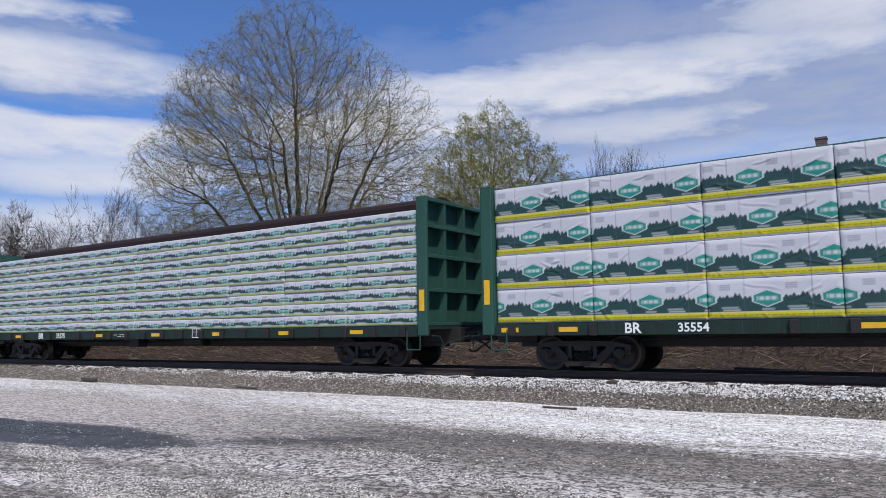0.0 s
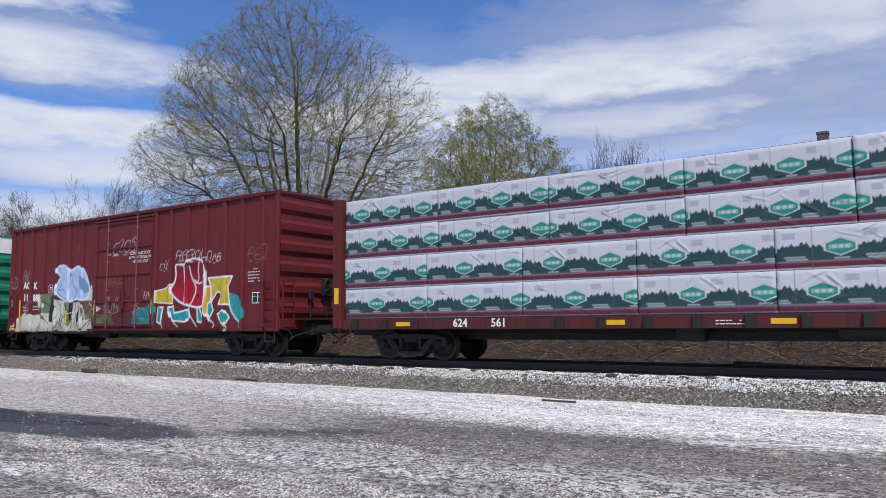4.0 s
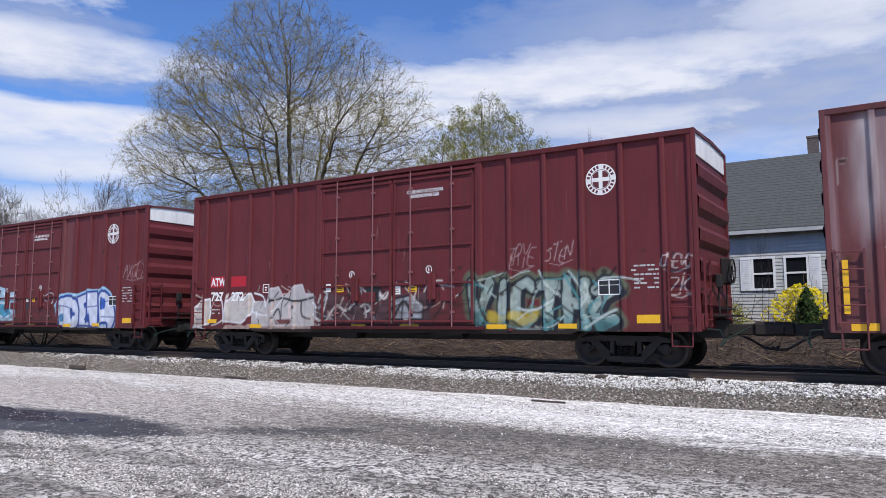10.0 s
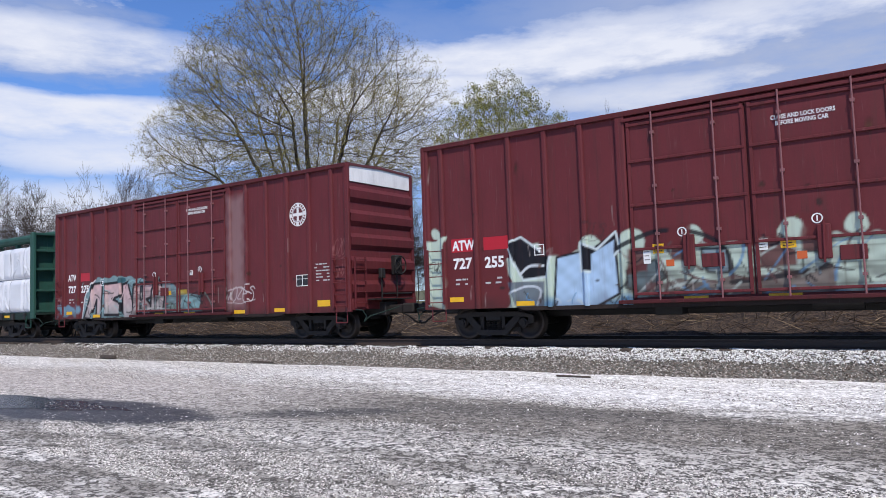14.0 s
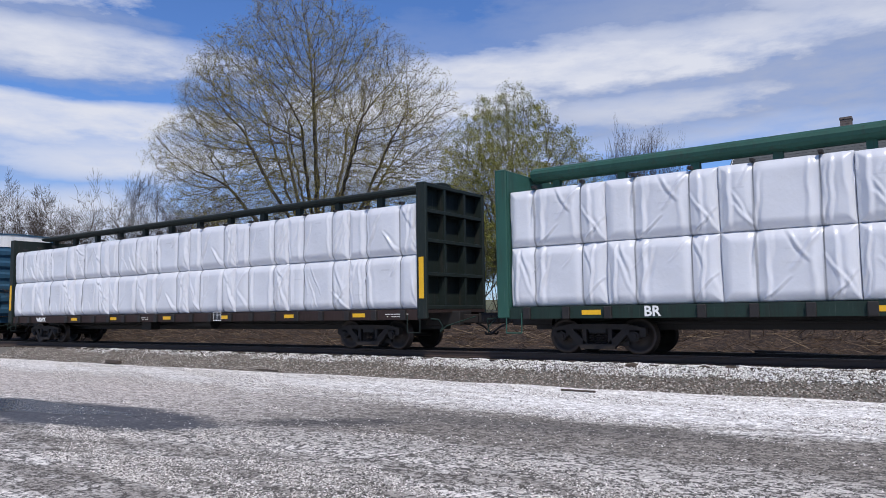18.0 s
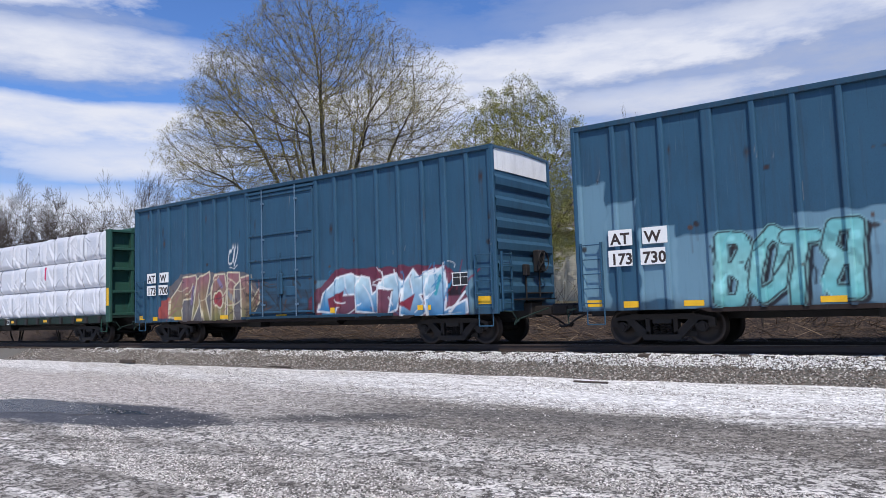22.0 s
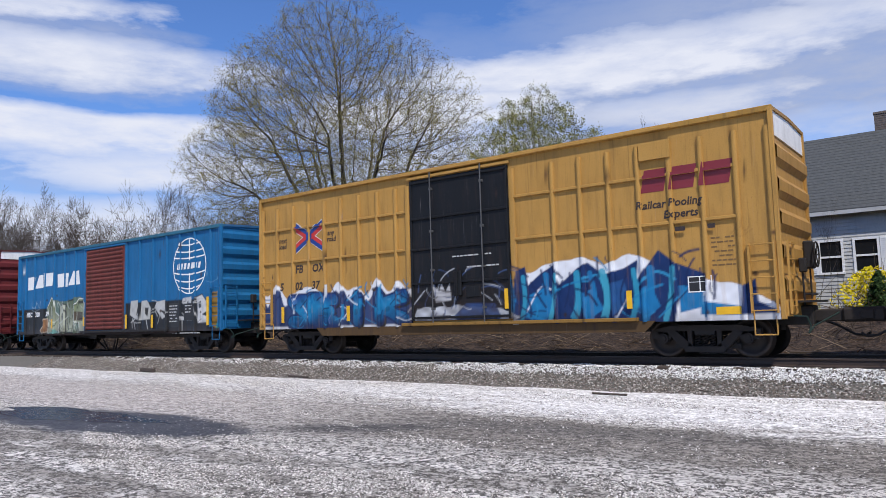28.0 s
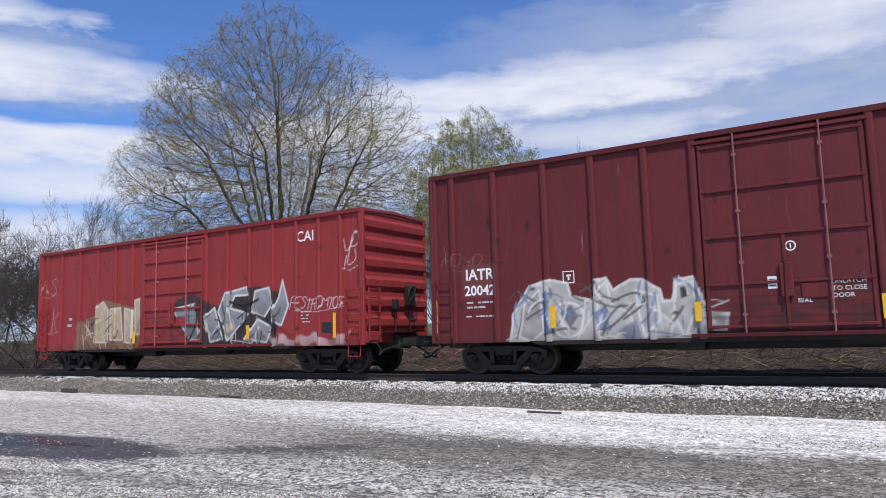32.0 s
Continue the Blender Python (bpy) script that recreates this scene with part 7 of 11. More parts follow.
HALF = 15.95 / 2
C18_POSTS = [0.75, 1.64, 2.66, 3.58, 4.54, 5.50, 10.65, 11.59, 12.52, 13.39, 14.32, 15.26]
YELLOW_POSTS = [0.85, 1.60, 2.33, 3.03, 3.74, 4.48, 5.22, 5.92, 10.92, 11.64, 12.36, 13.07, 13.78, 14.47, 15.17]


def poly(bm, pts, y):
    bm.faces.new([bm.verts.new((x, y, z)) for x, z in pts])


def arrows(car, x, z):
    """Crossed red and blue arrows."""
    red = plain("arrow_red", (0.50, 0.030, 0.025), 0.5, 0, 0.1, 4)
    blu = plain("arrow_blue", (0.012, 0.045, 0.22), 0.5, 0, 0.1, 4)
    y = -HW - 0.003
    root = new("arrow_emblem")
    root.parent = car
    for sx in (-1, 1):
        for sz in (-1, 1):
            for m, lo, hi, dy in ((M_WHITE, -0.165, 0.165, 0.0), (blu, 0.0, 0.145, 0.005), (red, -0.145, 0.0, 0.005)):
                bm = BM()
                q = [(x + sx * u, z + sz * (0.56 * u + v)) for u, v in ((0.07, lo), (0.59, lo), (0.59, hi), (0.07, hi))]
                poly(bm, q if sx * sz > 0 else q[::-1], y)
                drape(part("arrow" if dy else "arrow_edge", bm, m, root), YELLOW_POSTS, 0.11).location.y = -dy - 0.001 * (sz + 1)
    bm = BM()
    ring(bm, x, z, 0.0001, 0.13, y - 0.004, 16)
    drape(part("arrow_hub", bm, blu, root), YELLOW_POSTS, 0.11).location.y = -0.011


def tri_mark(car, x, z):
    """A company mark as plain dark-red slanted blocks."""
    m = plain("mark_red", (0.20, 0.020, 0.030), 0.5, 0, 0.12, 4)
    y = -HW - 0.003
    root = new("company_mark")
    root.parent = car
    for k, (a, w) in enumerate(((0.0, 0.52), (0.64, 0.52), (1.28, 0.62))):
        bm = BM()
        poly(bm, [(x + a, z), (x + a + w, z), (x + a + w + 0.10, z + 0.50), (x + a + 0.10, z + 0.50)], y)
        drape(part("mark_shape", bm, m, root), YELLOW_POSTS, 0.11)


def block_letters(car, runs, h):
    """A company's name as a row of plain white wedges."""
    root = new("company_mark")
    root.parent = car
    for x0, x1, z in runs:
        n = max(2, int(round((x1 - x0) / 0.95)))
        w = (x1 - x0) / n
        for k in range(n):
            a = x0 - 15.95 / 2 + k * w
            up, lean = z + 0.05 * k, 0.10
            top_in, foot = (0.30, 0.0) if k % 2 else (0.0, 0.12)
            pts = ((a + w * foot, up), (a + w * 0.94, up), (a + w * (0.94 - top_in * 0.6) + lean, up + h), (a + w * top_in + lean, up + h))
            bm = BM()
            poly(bm, pts, PANEL_Y - 0.004)
            drape(part("mark_shape", bm, M_WHITE, root), C18_POSTS, 0.10, ())


def globe(car, x, z, r):
    root = new("globe_emblem")
    root.parent = car
    y = -HW - 0.004
    bm = BM()
    ring(bm, x, z, r - 0.045, r, y, 48)
    drape(part("globe_ring", bm, M_WHITE, root), C18_POSTS, 0.10, ())
    for k, (dz, bow) in enumerate(((0.74, -0.10), (0.50, -0.12), (0.27, -0.10), (-0.27, -0.16), (-0.52, -0.18), (-0.78, -0.16))):
        half = math.sqrt(max(0.01, r * r - (dz * r) ** 2)) * 0.98
        bm = BM()
        pr = None
        for i in range(17):
            u = -1 + 2 * i / 16
            px, pz = x + u * half, z + dz * r + bow * (1 - u * u) * r * 0.6 + 0.04
            cur = (bm.verts.new((px, y, pz)), bm.verts.new((px, y, pz + 0.05)))
            if pr:
                bm.faces.new((pr[0], cur[0], cur[1], pr[1]))
            pr = cur
        drape(part("globe_band", bm, M_WHITE, root), C18_POSTS, 0.10, ())
    for z0, z1 in ((0.2, 0.95), (-0.95, -0.25)):
        drape(part("globe_band", box(BM(), x - 0.03, x + 0.03, y - 0.001, y + 0.001, z + z0 * r, z + z1 * r), M_WHITE, root), C18_POSTS, 0.10, ())
    for k in range(7):
        bm = BM()
        a = x - 0.80 + k * 0.22
        poly(bm, [(a, z - 0.11), (a + 0.13, z - 0.11), (a + 0.19, z + 0.11), (a + 0.06, z + 0.11)], y - 0.002)
        drape(part("mark_shape", bm, M_WHITE, root), C18_POSTS, 0.10, ())

# ---- the train, car by car, from its head to its tail ----
TRAIN, CAR_X = [], {}


def add(index, x0, ob, label, category):
    tagged(ob, label, category, "cars of the freight train")
    ob.matrix_basis = pose(x0, TRACK_Y, RAIL_Z)
    TRAIN.append((ob, x0))
    CAR_X[index] = x0


GREEN_CB = (0.026, 0.082, 0.064)
WRAP = (0.55, 0.55, 0.585)
SPAN = (2.2, 5.2, 8.0, 11.4, 14.6, 17.6, 20.4)


def flat(i, x0, label, **s):
    s.update(index=i)
    ob = centrebeam(s)
    add(i, x0, ob, label, "flatcar")
    return ob


LOAD = dict(load_l=0.345, load_r=0.345)
c1 = flat(1, 181.9, "green centerbeam flatcar stacked with white-wrapped printed lumber", paint="green_cb", col=GREEN_CB, tiers=4, stacks=9, load_top=4.43, wrap="white_lumber_wrap", wrap_col=WRAP, art=printed((0.56, 0.50, 0.012)), yellow=(0.5, 2.0, 8.0), post_yel_l=(1.6, 2.2), puff=0.035, fold=0.014, step=0.02, lettered=((3.4, 4.3), (4.6, 5.9)), variants=6, **LOAD)
c2 = flat(2, 157.21, "green centerbeam flatcar stacked with thin printed lumber bundles", paint="dull_green_cb", col=GREEN_CB, chord=(0.030, 0.018, 0.017), tiers=9, stacks=9, load_top=4.20, wrap="white_lumber_wrap", wrap_col=WRAP, art=printed((0.44, 0.50, 0.16), tree=0.74, low=0.22), yellow=SPAN[:1] + SPAN[2:], post_yel_r=(1.5, 2.05), puff=0.022, fold=0.008, step=0.022, lettered=((3.9, 4.7), (5.2, 6.4)), variants=6, **LOAD)
c3 = flat(3, 132.63, "red-brown centerbeam flatcar stacked with printed lumber bundles", paint="oxide_cb", col=(0.105, 0.018, 0.018), deck_dim=0.7, tiers=4, stacks=8, rows_of={2: 7, 3: 7}, absent_gap={2: (5, 0.24), 3: (5, 0.24)}, load_top=4.46, wrap="white_lumber_wrap", wrap_col=WRAP, art=printed((0.13, 0.018, 0.045)), yellow=SPAN[:1] + SPAN[2:], post_yel_r=(1.55, 2.1), post_yel_l=(1.55, 2.0), puff=0.03, fold=0.012, step=0.02, lettered=((3.9, 4.7), (5.0, 5.9)), variants=5, **LOAD)
WHITE_WRAP = dict(wrap="plain_white_wrap", wrap_col=(0.66, 0.67, 0.705), wrap_rough=0.30, art=strapped, puff=0.12, fold=0.034, step=0.026, variants=9, stacks=9, slump=0.07)
c11 = flat(11, -20.3, "green centerbeam flatcar with plain white wrapped lumber in two tiers", paint="green_cb", col=GREEN_CB, tiers=2, load_top=4.02, yellow=SPAN[:1] + SPAN[2:], lettered=((3.5, 4.4),), **WHITE_WRAP, **LOAD)
c12 = flat(12, -45.5, "black centerbeam flatcar with plain white wrapped lumber in two tiers", paint="black_cb", col=(0.014, 0.021, 0.019), deck_col=(0.034, 0.022, 0.020), chord_r=0.10, chord_z=0.10, tiers=2, load_top=4.05, yellow=SPAN[1:], lettered=((2.3, 4.0),), post_yel_l=(1.4, 2.5), post_yel_r=(1.4, 2.5), **WHITE_WRAP, **LOAD)
c15 = flat(15, -106.7, "green centerbeam flatcar with white wrapped lumber in three tiers", paint="green_cb", col=GREEN_CB, tiers=3, load_top=4.53, yellow=SPAN, lettered=((3.3, 4.2),), post_yel_r=(1.5, 2.2), pink=True, **WHITE_WRAP, **LOAD)
H_CB = 23.05 / 2
stencil(c1, "BR", 3.55 - H_CB, 0.88, 0.22, y=-1.428, bold=0.008)
stencil(c1, "35554", 4.7 - H_CB, 0.90, 0.18, y=-1.428, bold=0.006)
stencil(c2, "BR", 4.0 - H_CB, 0.88, 0.22, y=-1.428, bold=0.008)
stencil(c2, "35575", 5.3 - H_CB, 0.90, 0.18, y=-1.428, bold=0.006)
stencil(c3, "624", 4.0 - H_CB, 0.90, 0.2, y=-1.428, bold=0.006)
stencil(c3, "561", 5.1 - H_CB, 0.90, 0.2, y=-1.428, bold=0.006)
stencil(c11, "BR", 3.65 - H_CB, 0.88, 0.22, y=-1.428, bold=0.008)
stencil(c12, "WRWK", 2.4 - H_CB, 0.90, 0.16, y=-1.428, bold=0.008)
stencil(c15, "BR", 3.4 - H_CB, 0.88, 0.22, y=-1.428, bold=0.008)
for c_, x_ in ((c1, 12.0), (c2, 13.6), (c3, 17.6), (c11, 14.0), (c12, 14.2), (c15, 14.0)):
    data_plate(c_, x_ - H_CB, 0.86, 0.42, 0.30, -1.43)
for c_, x_ in ((c1, 9.8), (c2, 9.2), (c3, 10.3), (c11, 10.2), (c12, 9.7), (c15, 9.6), (c3, 20.9), (c12, 21.6)):
    bars(c_, x_ - H_CB, x_ - H_CB + 0.8, 0.98, 2, 0.035, 0.03, M_CREAM, -1.428, int(x_ * 10))


def box_at(i, x0, label, s):
    s["index"] = i
    ob = boxcar("boxcar", s)
    add(i, x0, ob, label, "boxcar")
    return ob


BK, WH = (0.012, 0.012, 0.016), (0.72, 0.74, 0.76)
HB = 15.95 / 2
N = 200


def car_marks(car, yel=(), lab=None, bars_=(), y=PANEL_Y - 0.003):
    for x, z0, z1, w in yel:
        plate(car, "reflector", x - HB - w / 2, x - HB + w / 2, z0, z1, M_YEL, -HW - 0.002 if w < 0.2 else PANEL_Y - 0.002)
    if lab:
        data_plate(car, lab[0] - HB, lab[1], 0.5, 0.34, PANEL_Y)
    for k, (x0, x1, z, n, h) in enumerate(bars_):
        bars(car, x0 - HB, x1 - HB, z, n, h, h * 0.9, None, y, k + int(x0 * 7))


# dark maroon car with the sprayed blue and white pieces and the red and yellow one
def art4(sp):
    sp.shape("0.05,0.99 1.16,1.57 1.87,1.45 2.55,1.53 3.42,2.06 5.30,1.90 5.96,2.54 6.17,2.29 6.06,1.45 6.17,0.94 6.25,0.68 1.86,0.81 0.05,0.84", (0.56, 0.55, 0.46), 0.95, rough=0.05)
    sp.shape("2.45,2.29 3.32,2.32 3.53,1.97 3.09,1.52 2.55,1.53", (0.13, 0.18, 0.095))
    sp.shape("4.19,1.94 4.68,1.92 4.73,1.30 4.46,0.99 4.17,1.23", (0.13, 0.18, 0.095))
    sp.shape("5.30,1.98 6.03,1.95 6.05,1.28 5.37,1.21", (0.13, 0.18, 0.095), top=(0.16, 0.045, 0.04))
    sp.shape("6.10,1.45 7.36,1.42 7.51,1.09 6.26,1.07", (0.13, 0.18, 0.095), 0.8)
    sp.shape("3.21,2.28 3.54,1.78 3.30,1.15 3.02,1.20", BK)
    sp.shape("4.49,1.88 4.78,1.92 4.70,1.48 4.57,1.18 4.43,1.49", BK)
    sp.shape("3.29,0.69 3.61,0.91 4.01,0.69", BK)
    sp.shape("5.01,1.47 5.30,1.81 5.24,1.29 4.99,1.08", BK)
    sp.shape("2.11,2.07 2.39,2.11 2.44,1.72 2.16,1.75", (0.55, 0.54, 0.48), edge=BK)
    sp.shape("6.29,1.78 6.71,1.64 6.32,1.48", (0.6, 0.6, 0.54))
    sp.trace("3.83,1.91 3.93,1.59 3.82,1.14", BK, 0.015)
    sp.trace("2.55,1.34 3.09,1.10 2.97,0.78", BK, 0.02)
    sp.trace("5.00,1.13 5.26,0.69", BK, 0.02)
    sp.trace("3.50,0.96 4.53,1.66 4.85,1.08", BK, 0.014)
    sp.trace("5.77,0.99 6.19,1.44 6.25,0.70", BK, 0.02)
    sp.shape("3.51,3.24 3.71,3.41 4.32,3.32 4.53,3.11 4.96,3.32 5.45,3.18 5.83,2.54 5.80,2.13 5.49,1.97 5.02,2.06 4.40,1.94 3.94,2.08 3.41,2.30 3.56,2.70 3.88,2.96 3.55,3.07", (0.37, 0.48, 0.66), edge=(0.60, 0.66, 0.78), w=0.04, curve=2)
    sp.trace("3.88,2.98 3.91,2.61 3.49,2.30 4.44,1.97", (0.12, 0.18, 0.36), 0.02)
    sp.trace("4.42,3.15 4.36,2.83 4.44,2.02", (0.60, 0.66, 0.78), 0.03)
    sp.trace("4.68,2.99 4.62,2.73 4.89,2.40 5.05,2.36 4.75,2.01", (0.12, 0.18, 0.36), 0.02)
    sp.shape("5.17,3.06 5.37,2.81 5.78,2.55 5.81,2.22 5.40,2.28 5.04,2.79", (0.16, 0.25, 0.46), curve=2)
    sp.trace("3.69,2.42 4.05,2.42", (0.10, 0.14, 0.35), 0.02)
    sp.shape("8.63,1.56 9.18,1.62 9.84,1.79 9.93,1.62 9.87,1.06 8.61,0.99", (0.02, 0.28, 0.29), 0.9, rough=0.05)
    sp.shape("10.06,1.64 10.33,1.61 10.19,1.05 9.99,1.13", (0.02, 0.28, 0.29), edge=WH)
    sp.shape("13.65,2.04 14.01,1.94 14.30,1.78 14.40,1.27 14.24,1.11 13.74,1.37", (0.02, 0.28, 0.29), 0.92, rough=0.05)
    sp.shape("9.91,2.19 10.36,2.24 10.83,2.41 10.85,1.73 9.90,1.79", (0.50, 0.37, 0.03), edge=WH, w=0.02)
    sp.shape("12.55,2.26 12.91,2.22 12.76,1.75 12.61,1.31 12.74,1.13 12.47,1.43", (0.55, 0.30, 0.03), edge=WH)
    sp.shape("12.65,2.52 13.82,2.54 13.62,2.21 13.71,1.64 13.17,1.66 13.36,2.01 13.12,2.07 12.84,1.75 12.79,2.26", (0.50, 0.37, 0.03), edge=WH, top=(0.50, 0.42, 0.05))
    sp.shape("13.14,1.35 13.47,1.47 13.71,1.24 13.48,1.01 13.24,1.17", (0.02, 0.28, 0.29), edge=WH)
    sp.shape("12.66,1.70 12.82,1.75 12.93,1.47 12.77,1.25 12.63,1.37", (0.02, 0.28, 0.29), edge=WH)
    sp.shape("12.11,1.61 12.24,1.60 12.42,1.21 12.33,1.08 12.16,1.12", (0.02, 0.28, 0.29), edge=WH)
    sp.shape("10.67,1.60 10.89,1.65 10.93,1.41 11.68,1.51 11.75,1.28 11.61,1.11 11.09,1.14 10.82,1.16", (0.02, 0.28, 0.29), edge=WH)
    sp.shape("10.91,3.08 11.39,3.01 11.65,3.16 11.95,3.22 12.30,3.15 12.54,2.87 12.54,2.44 12.53,1.76 12.37,1.59 11.98,1.58 11.70,1.66 11.31,1.72 10.90,1.95 10.67,2.20 10.92,2.42 11.01,2.73", (0.42, 0.012, 0.030), edge=WH, w=0.035, top=(0.12, 0.008, 0.014), curve=2)
    sp.trace("11.39,3.01 11.45,2.63 11.49,2.15 11.43,1.69", WH, 0.025)
    sp.trace("11.69,2.96 11.79,2.61 12.12,2.21 11.88,1.79 11.72,1.62", WH, 0.025)
    sp.trace("12.19,3.10 12.13,2.81 12.22,2.48 12.06,2.38", WH, 0.018)
    sp.trace("12.53,2.67 12.38,2.39 12.16,2.35 11.98,2.48", WH, 0.022)
    sp.trace("10.33,1.61 10.17,1.19 10.37,0.74", WH, 0.024)
    sp.trace("10.64,1.48 10.87,1.12 11.14,0.95", WH, 0.024)
    sp.trace("11.70,1.62 11.75,1.33 12.11,0.96", WH, 0.024)
    sp.trace("12.63,1.37 12.74,1.18 13.01,1.02 12.90,0.91", WH, 0.024)
    sp.trace("13.48,1.01 13.59,0.93 13.47,0.74", WH, 0.024)
    sp.trace("13.71,1.64 13.88,1.29 14.25,1.01 14.19,0.86", WH, 0.026)
    sp.tag("LEZOS", 7.0, 8.75, 3.62, 4.05, (0.62, 0.56, 0.57), 0.026, 3, 0.85)
    sp.tag("REBOL", 10.95, 12.6, 3.2, 3.45, (0.66, 0.62, 0.62), 0.022, 5)
    sp.tag("DAB", 12.6, 13.3, 3.1, 3.35, (0.66, 0.62, 0.62), 0.02, 6)
    sp.tag("MY", 10.1, 10.6, 2.95, 3.2, (0.66, 0.62, 0.62), 0.02, 7)
    sp.tag("BLAKR", 6.95, 8.0, 1.55, 2.0, (0.55, 0.50, 0.50), 0.022, 8, 0.8)
    sp.tag("TAK", 8.3, 9.1, 1.6, 1.85, (0.66, 0.62, 0.62), 0.02, 9)
    sp.tag("FEVA", 9.3, 9.75, 1.95, 2.15, (0.66, 0.62, 0.62), 0.018, 19)
    sp.tag("SOLO", 7.0, 8.0, 2.55, 2.75, (0.30, 0.20, 0.08), 0.02, 10, 0.6)
    sp.tag("RAD", 0.95, 1.55, 2.85, 3.3, (0.42, 0.36, 0.40), 0.022, 11, 0.7)
    sp.tag("EZS", 0.12, 0.5, 2.65, 3.0, (0.45, 0.38, 0.42), 0.018, 12, 0.7)
    sp.tag("MOT", 0.95, 1.6, 1.55, 1.95, (0.50, 0.44, 0.46), 0.018, 13, 0.7)
    sp.tag("REE", 0.95, 1.6, 1.0, 1.35, (0.50, 0.44, 0.46), 0.018, 14, 0.7)
    sp.tag("EEO", 14.5, 15.4, 3.0, 3.4, (0.30, 0.20, 0.10), 0.022, 15, 0.6)
    sp.scrawl(2.0, 6.1, 0.85, 1.9, (BK, (0.62, 0.62, 0.56), (0.10, 0.14, 0.08), BK), 40, 7)


c4 = box_at(4, 111.0, "dark maroon boxcar covered in colourful graffiti", dict(paint="maroon", col=(0.130, 0.018, 0.022), H=5.10, door=(6.28, 9.77), posts=[0.68, 1.61, 2.54, 3.47, 4.38, 5.30, 10.69, 11.60, 12.51, 13.43, 14.28, 15.2], art=art4, fine=4.2, white_end=0.0, wide_posts={13.43: 0.2}))
for s_, x_, z_ in (("AO", 1.0, 2.55), ("K", 1.80, 2.52), ("111", 1.03, 2.06), ("888", 1.78, 2.03)):
    stencil(c4, s_, x_ - HB, z_, 0.27, y=PANEL_Y - 0.004, bold=0.012)
stencil(c4, "CLOSE AND LOCK", 8.42 - HB, 3.52, 0.10, y=-HW + 0.01)
stencil(c4, "BOTH DOORS BEFORE", 8.38 - HB, 3.37, 0.10, y=-HW + 0.01, squeeze=0.92)
stencil(c4, "MOVING CAR", 8.6 - HB, 3.22, 0.10, y=-HW + 0.01)
car_marks(c4, [(0.9, 1.15, 2.1, 0.10), (4.38, 1.12, 1.6, 0.11), (6.32, 1.4, 1.95, 0.11), (9.72, 1.4, 1.9, 0.10), (0.42, 0.88, 1.0, 0.55)], (14.75, 1.65), [(14.55, 15.1, 2.7, 5, 0.05), (1.05, 1.5, 1.75, 2, 0.06), (1.8, 2.3, 1.78, 2, 0.06), (6.5, 6.9, 3.1, 3, 0.05), (7.6, 8.9, 2.42, 1, 0.05)])
outline_box(c4, 2.95 - HB, 2.35, 0.3, 0.3)


